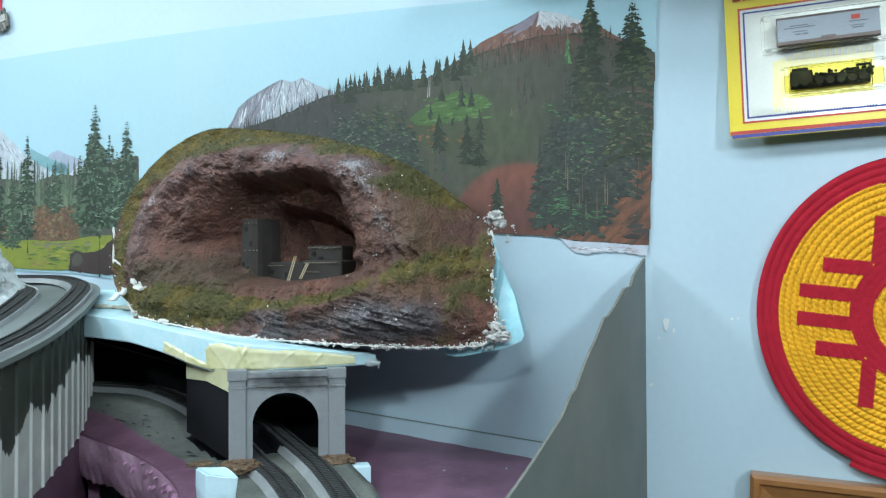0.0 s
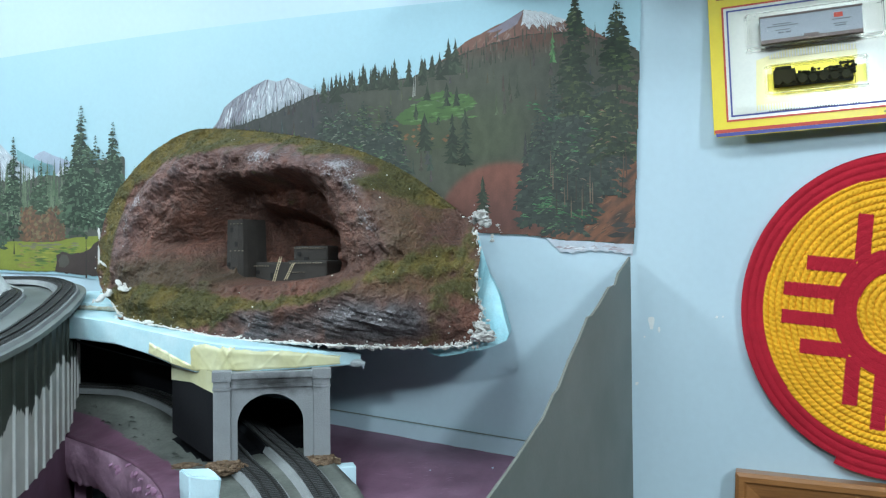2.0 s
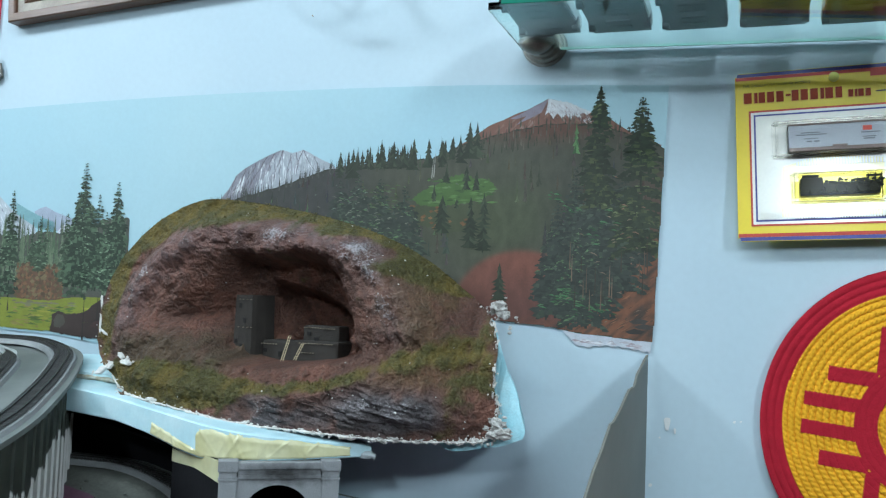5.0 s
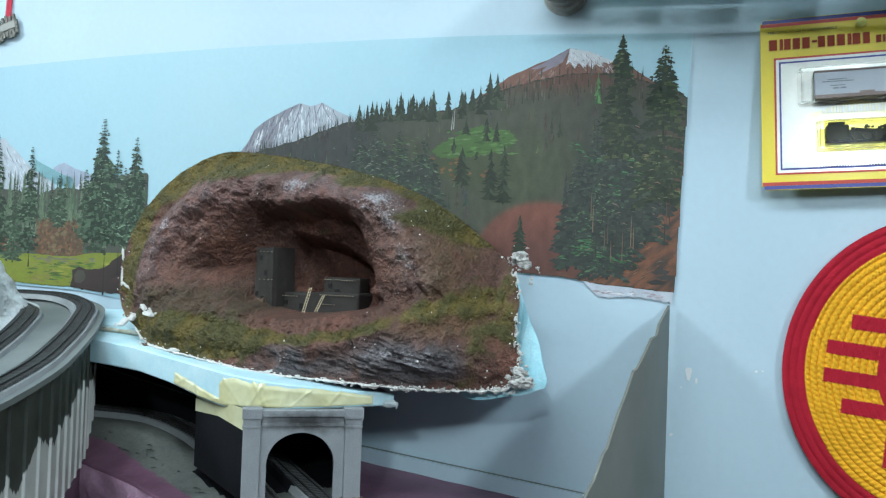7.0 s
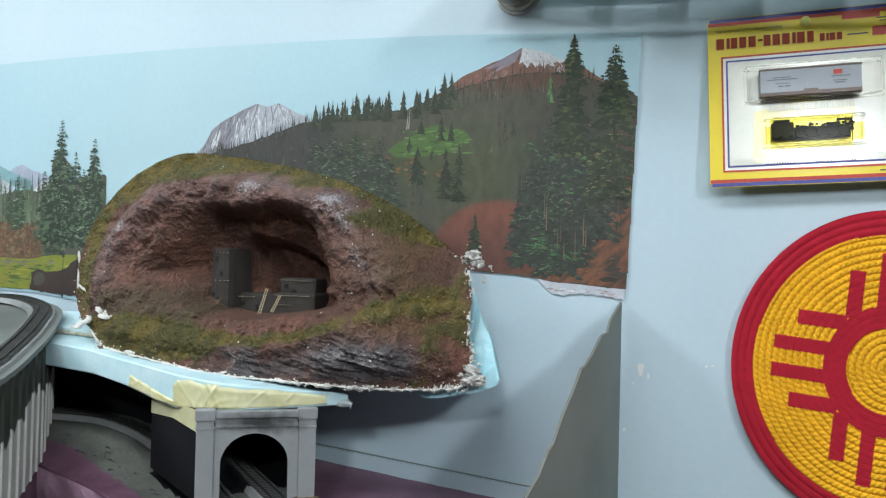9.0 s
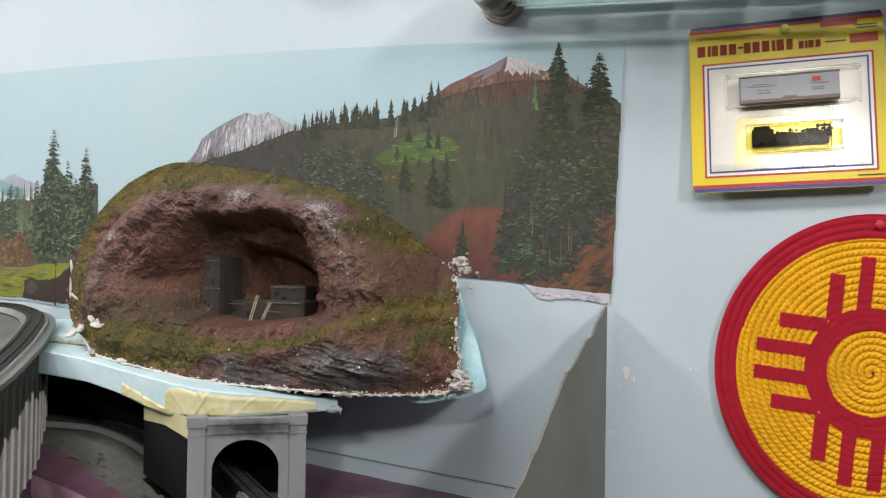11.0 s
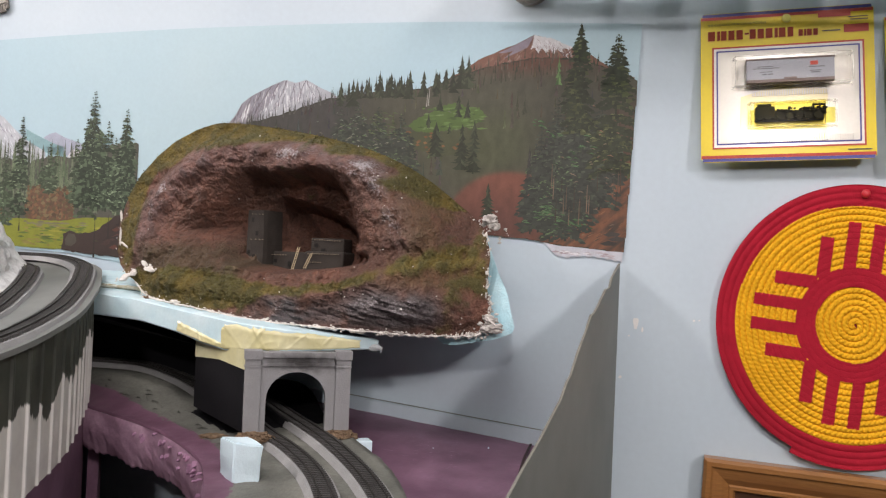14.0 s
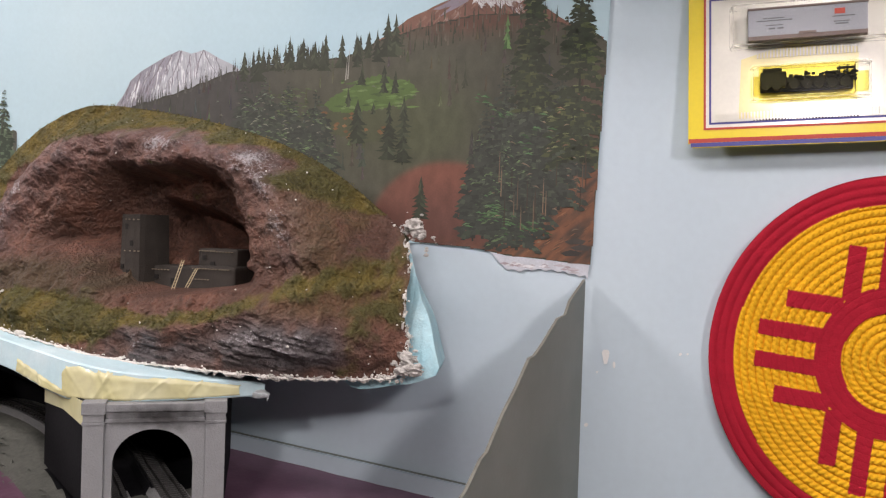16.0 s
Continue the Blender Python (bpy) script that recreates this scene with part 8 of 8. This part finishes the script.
M_BASE_PLATE = material("dark_grey_base_plate", (0.045, 0.047, 0.052), 0.5, 0.2, 60, 600, 0.05)
CAR_PAINT = [("white", (0.70, 0.71, 0.72)), ("white", (0.66, 0.67, 0.68)), ("silver grey", (0.35, 0.37, 0.39)), ("white", (0.68, 0.68, 0.68)), ("orange", (0.50, 0.16, 0.05)), ("cream", (0.62, 0.56, 0.42)), ("brown and gold", (0.20, 0.12, 0.04)), ("grey", (0.30, 0.31, 0.33))]
for k, (word, rgb) in enumerate(CAR_PAINT):
    paint = material(word.replace(" ", "_") + "_car_paint", rgb, 0.3, 0.05, 60, 600, 0.01, coat=0.4)
    toy_car(-0.088 + 0.0605 * k, paint, paint, word + " die-cast toy car standing on the glass shelf")

# pewter medal on a red ribbon
medal = thing("medal", -0.767, -0.003, 1.456, "pewter show medal hanging on a red ribbon", "medal")
bm = bmesh.new()
MM = Matrix.Translation((-0.767, -0.003, 1.4725)) @ Matrix.Rotation(math.radians(-14), 4, "Y")
round_box(bm, -0.021, 0.021, -0.0022, 0, -0.0055, 0.0055, 0.0007, MM)
for k in range(7):
    x = -0.017 + k * 0.0056
    round_box(bm, x - 0.0018, x + 0.0018, -0.0024, 0, 0.005, 0.0125 + 0.0015 * math.sin(k * 2.1), 0.0006, MM)
for k in range(9):
    x = -0.020 + k * 0.0048
    round_box(bm, x - 0.0021, x + 0.0021, -0.0024, 0, -0.0135 + 0.002 * math.sin(k * 1.7), -0.005, 0.0007, MM)
M_MEDAL = material("dull_pewter", (0.13, 0.125, 0.11), 0.55, 0.4, 220, 900, 0.4, metal=0.4, second=(0.24, 0.22, 0.19))
plate = part("plate", bm, M_MEDAL, medal)
bm = bmesh.new()
round_box(bm, -0.0185, 0.0185, -0.0030, -0.002, -0.004, 0.004, 0.0004, MM)
part("name_bar", bm, material("pale_pewter", (0.30, 0.29, 0.26), 0.5, 0.1, 150, 900, 0.05, metal=0.3), medal, "blank pale name bar")
bm = bmesh.new()
rb = [(-0.7645, 1.482), (-0.7635, 1.50), (-0.7610, 1.53), (-0.7590, 1.60), (-0.7590, 1.70)]
rows_ = [[bm.verts.new((x + dx, yy, z)) for dx, yy in ((-0.0042, -0.0022), (0.0, -0.0046), (0.0042, -0.0024), (0.0042, -0.0014), (-0.0042, -0.0012))] for x, z in rb]
for a, b in zip(rows_, rows_[1:]):
    for j in range(5):
        bm.faces.new((a[j], a[(j + 1) % 5], b[(j + 1) % 5], b[j]))
part("ribbon", bm, M_RIBBON, medal, "red ribbon")

# wide wooden picture frame higher on the wall, hanging a little askew
pf2 = thing("picture_frame", -0.56, 0, 1.54, "brown wooden picture frame with taupe inner moulding, hanging askew", "picture frame")
FR = Matrix.Translation((-0.421, -0.001, 1.5447)) @ Matrix.Rotation(math.radians(-3.5), 4, "Y")
FW, FH = 0.309, 0.25
M_FRAME = material("brown_frame_wood", (0.13, 0.065, 0.035), 0.4, 0.3, 22, 260, 0.12, coat=0.2, stretch=(0.25, 1, 3))
M_TAUPE = material("taupe_frame_moulding", (0.36, 0.31, 0.26), 0.6, 0.2, 50, 400, 0.15, second=(0.44, 0.39, 0.33))
for name_, u0, u1, y0_, m_ in (("outer_rail", 0.0, 0.010, 0.016, M_FRAME), ("taupe_moulding", 0.010, 0.021, 0.012, M_TAUPE), ("inner_rail", 0.021, 0.0235, 0.013, M_FRAME), ("gilt_rail", 0.0238, 0.0262, 0.011, M_TAUPE), ("inner_rail", 0.0265, 0.029, 0.012, M_FRAME)):
    for a_, b_ in (((-FW, 0), (0, 0)), ((0, 0), (0, FH)), ((0, FH), (-FW, FH)), ((-FW, FH), (-FW, 0))):
        d = Vector((b_[0] - a_[0], b_[1] - a_[1])).normalized()
        inn = Vector((-d.y, d.x))
        bm = bmesh.new()
        ends = []
        for p_, sg in ((a_, 1), (b_, -1)):
            ends.append([bm.verts.new(FR @ Vector((p_[0] + d.x * u * sg + inn.x * u, -h, p_[1] + d.y * u * sg + inn.y * u))) for u, h in ((u0, 0.0), (u0, y0_ - 0.0015), (u0 + 0.0012, y0_), (u1 - 0.0012, y0_), (u1, y0_ - 0.0015), (u1, 0.0))])
        for k in range(5):
            bm.faces.new((ends[0][k], ends[0][k + 1], ends[1][k + 1], ends[1][k]))
        part(name_, bm, m_, pf2)
bm = bmesh.new()
box(bm, -FW + 0.027, -0.027, -0.006, -0.002, 0.027, FH - 0.027, FR)
part("picture", bm, material("reddish_brown_picture", (0.16, 0.075, 0.06), 0.18, 0.3, 12, 200, 0.0, coat=0.6, second=(0.28, 0.16, 0.13)), pf2, "glossy reddish-brown picture")

# black and chrome oval ring hanging above the backdrop
ring_thing = thing("oval_ring", -0.275, -0.05, 1.57, "black and chrome oval ring hanging above the backdrop", "ornament")
for name_, rx_, rz_, r_, m_ in (("outer_ring", 0.046, 0.056, 0.0018, M_BLACK_PLASTIC), ("inner_ring", 0.0425, 0.0525, 0.0014, M_PEWTER)):
    bm = bmesh.new()
    pts_ = [(-0.275 + rx_ * math.cos(a), -0.052, 1.573 + rz_ * math.sin(a)) for a in np.linspace(0, 2 * math.pi, 49)]
    tube(bm, pts_, r_, 8)
    part(name_, bm, m_, ring_thing)
bm = bmesh.new()
tube(bm, [(-0.275, -0.052, 1.629), (-0.275, -0.045, 1.66), (-0.275, -0.002, 1.70)], 0.0009, 6)
part("hanger", bm, M_BLACK_PLASTIC, ring_thing, "thin black wire")
bm = bmesh.new()
tube(bm, [(-0.345, -0.0002, 1.510), (-0.345, -0.0018, 1.5102)], [0.0006, 0.0008], 8)
tagged(part("nail", bm, M_BRONZE), "small dark nail in the blue wall", "nail")
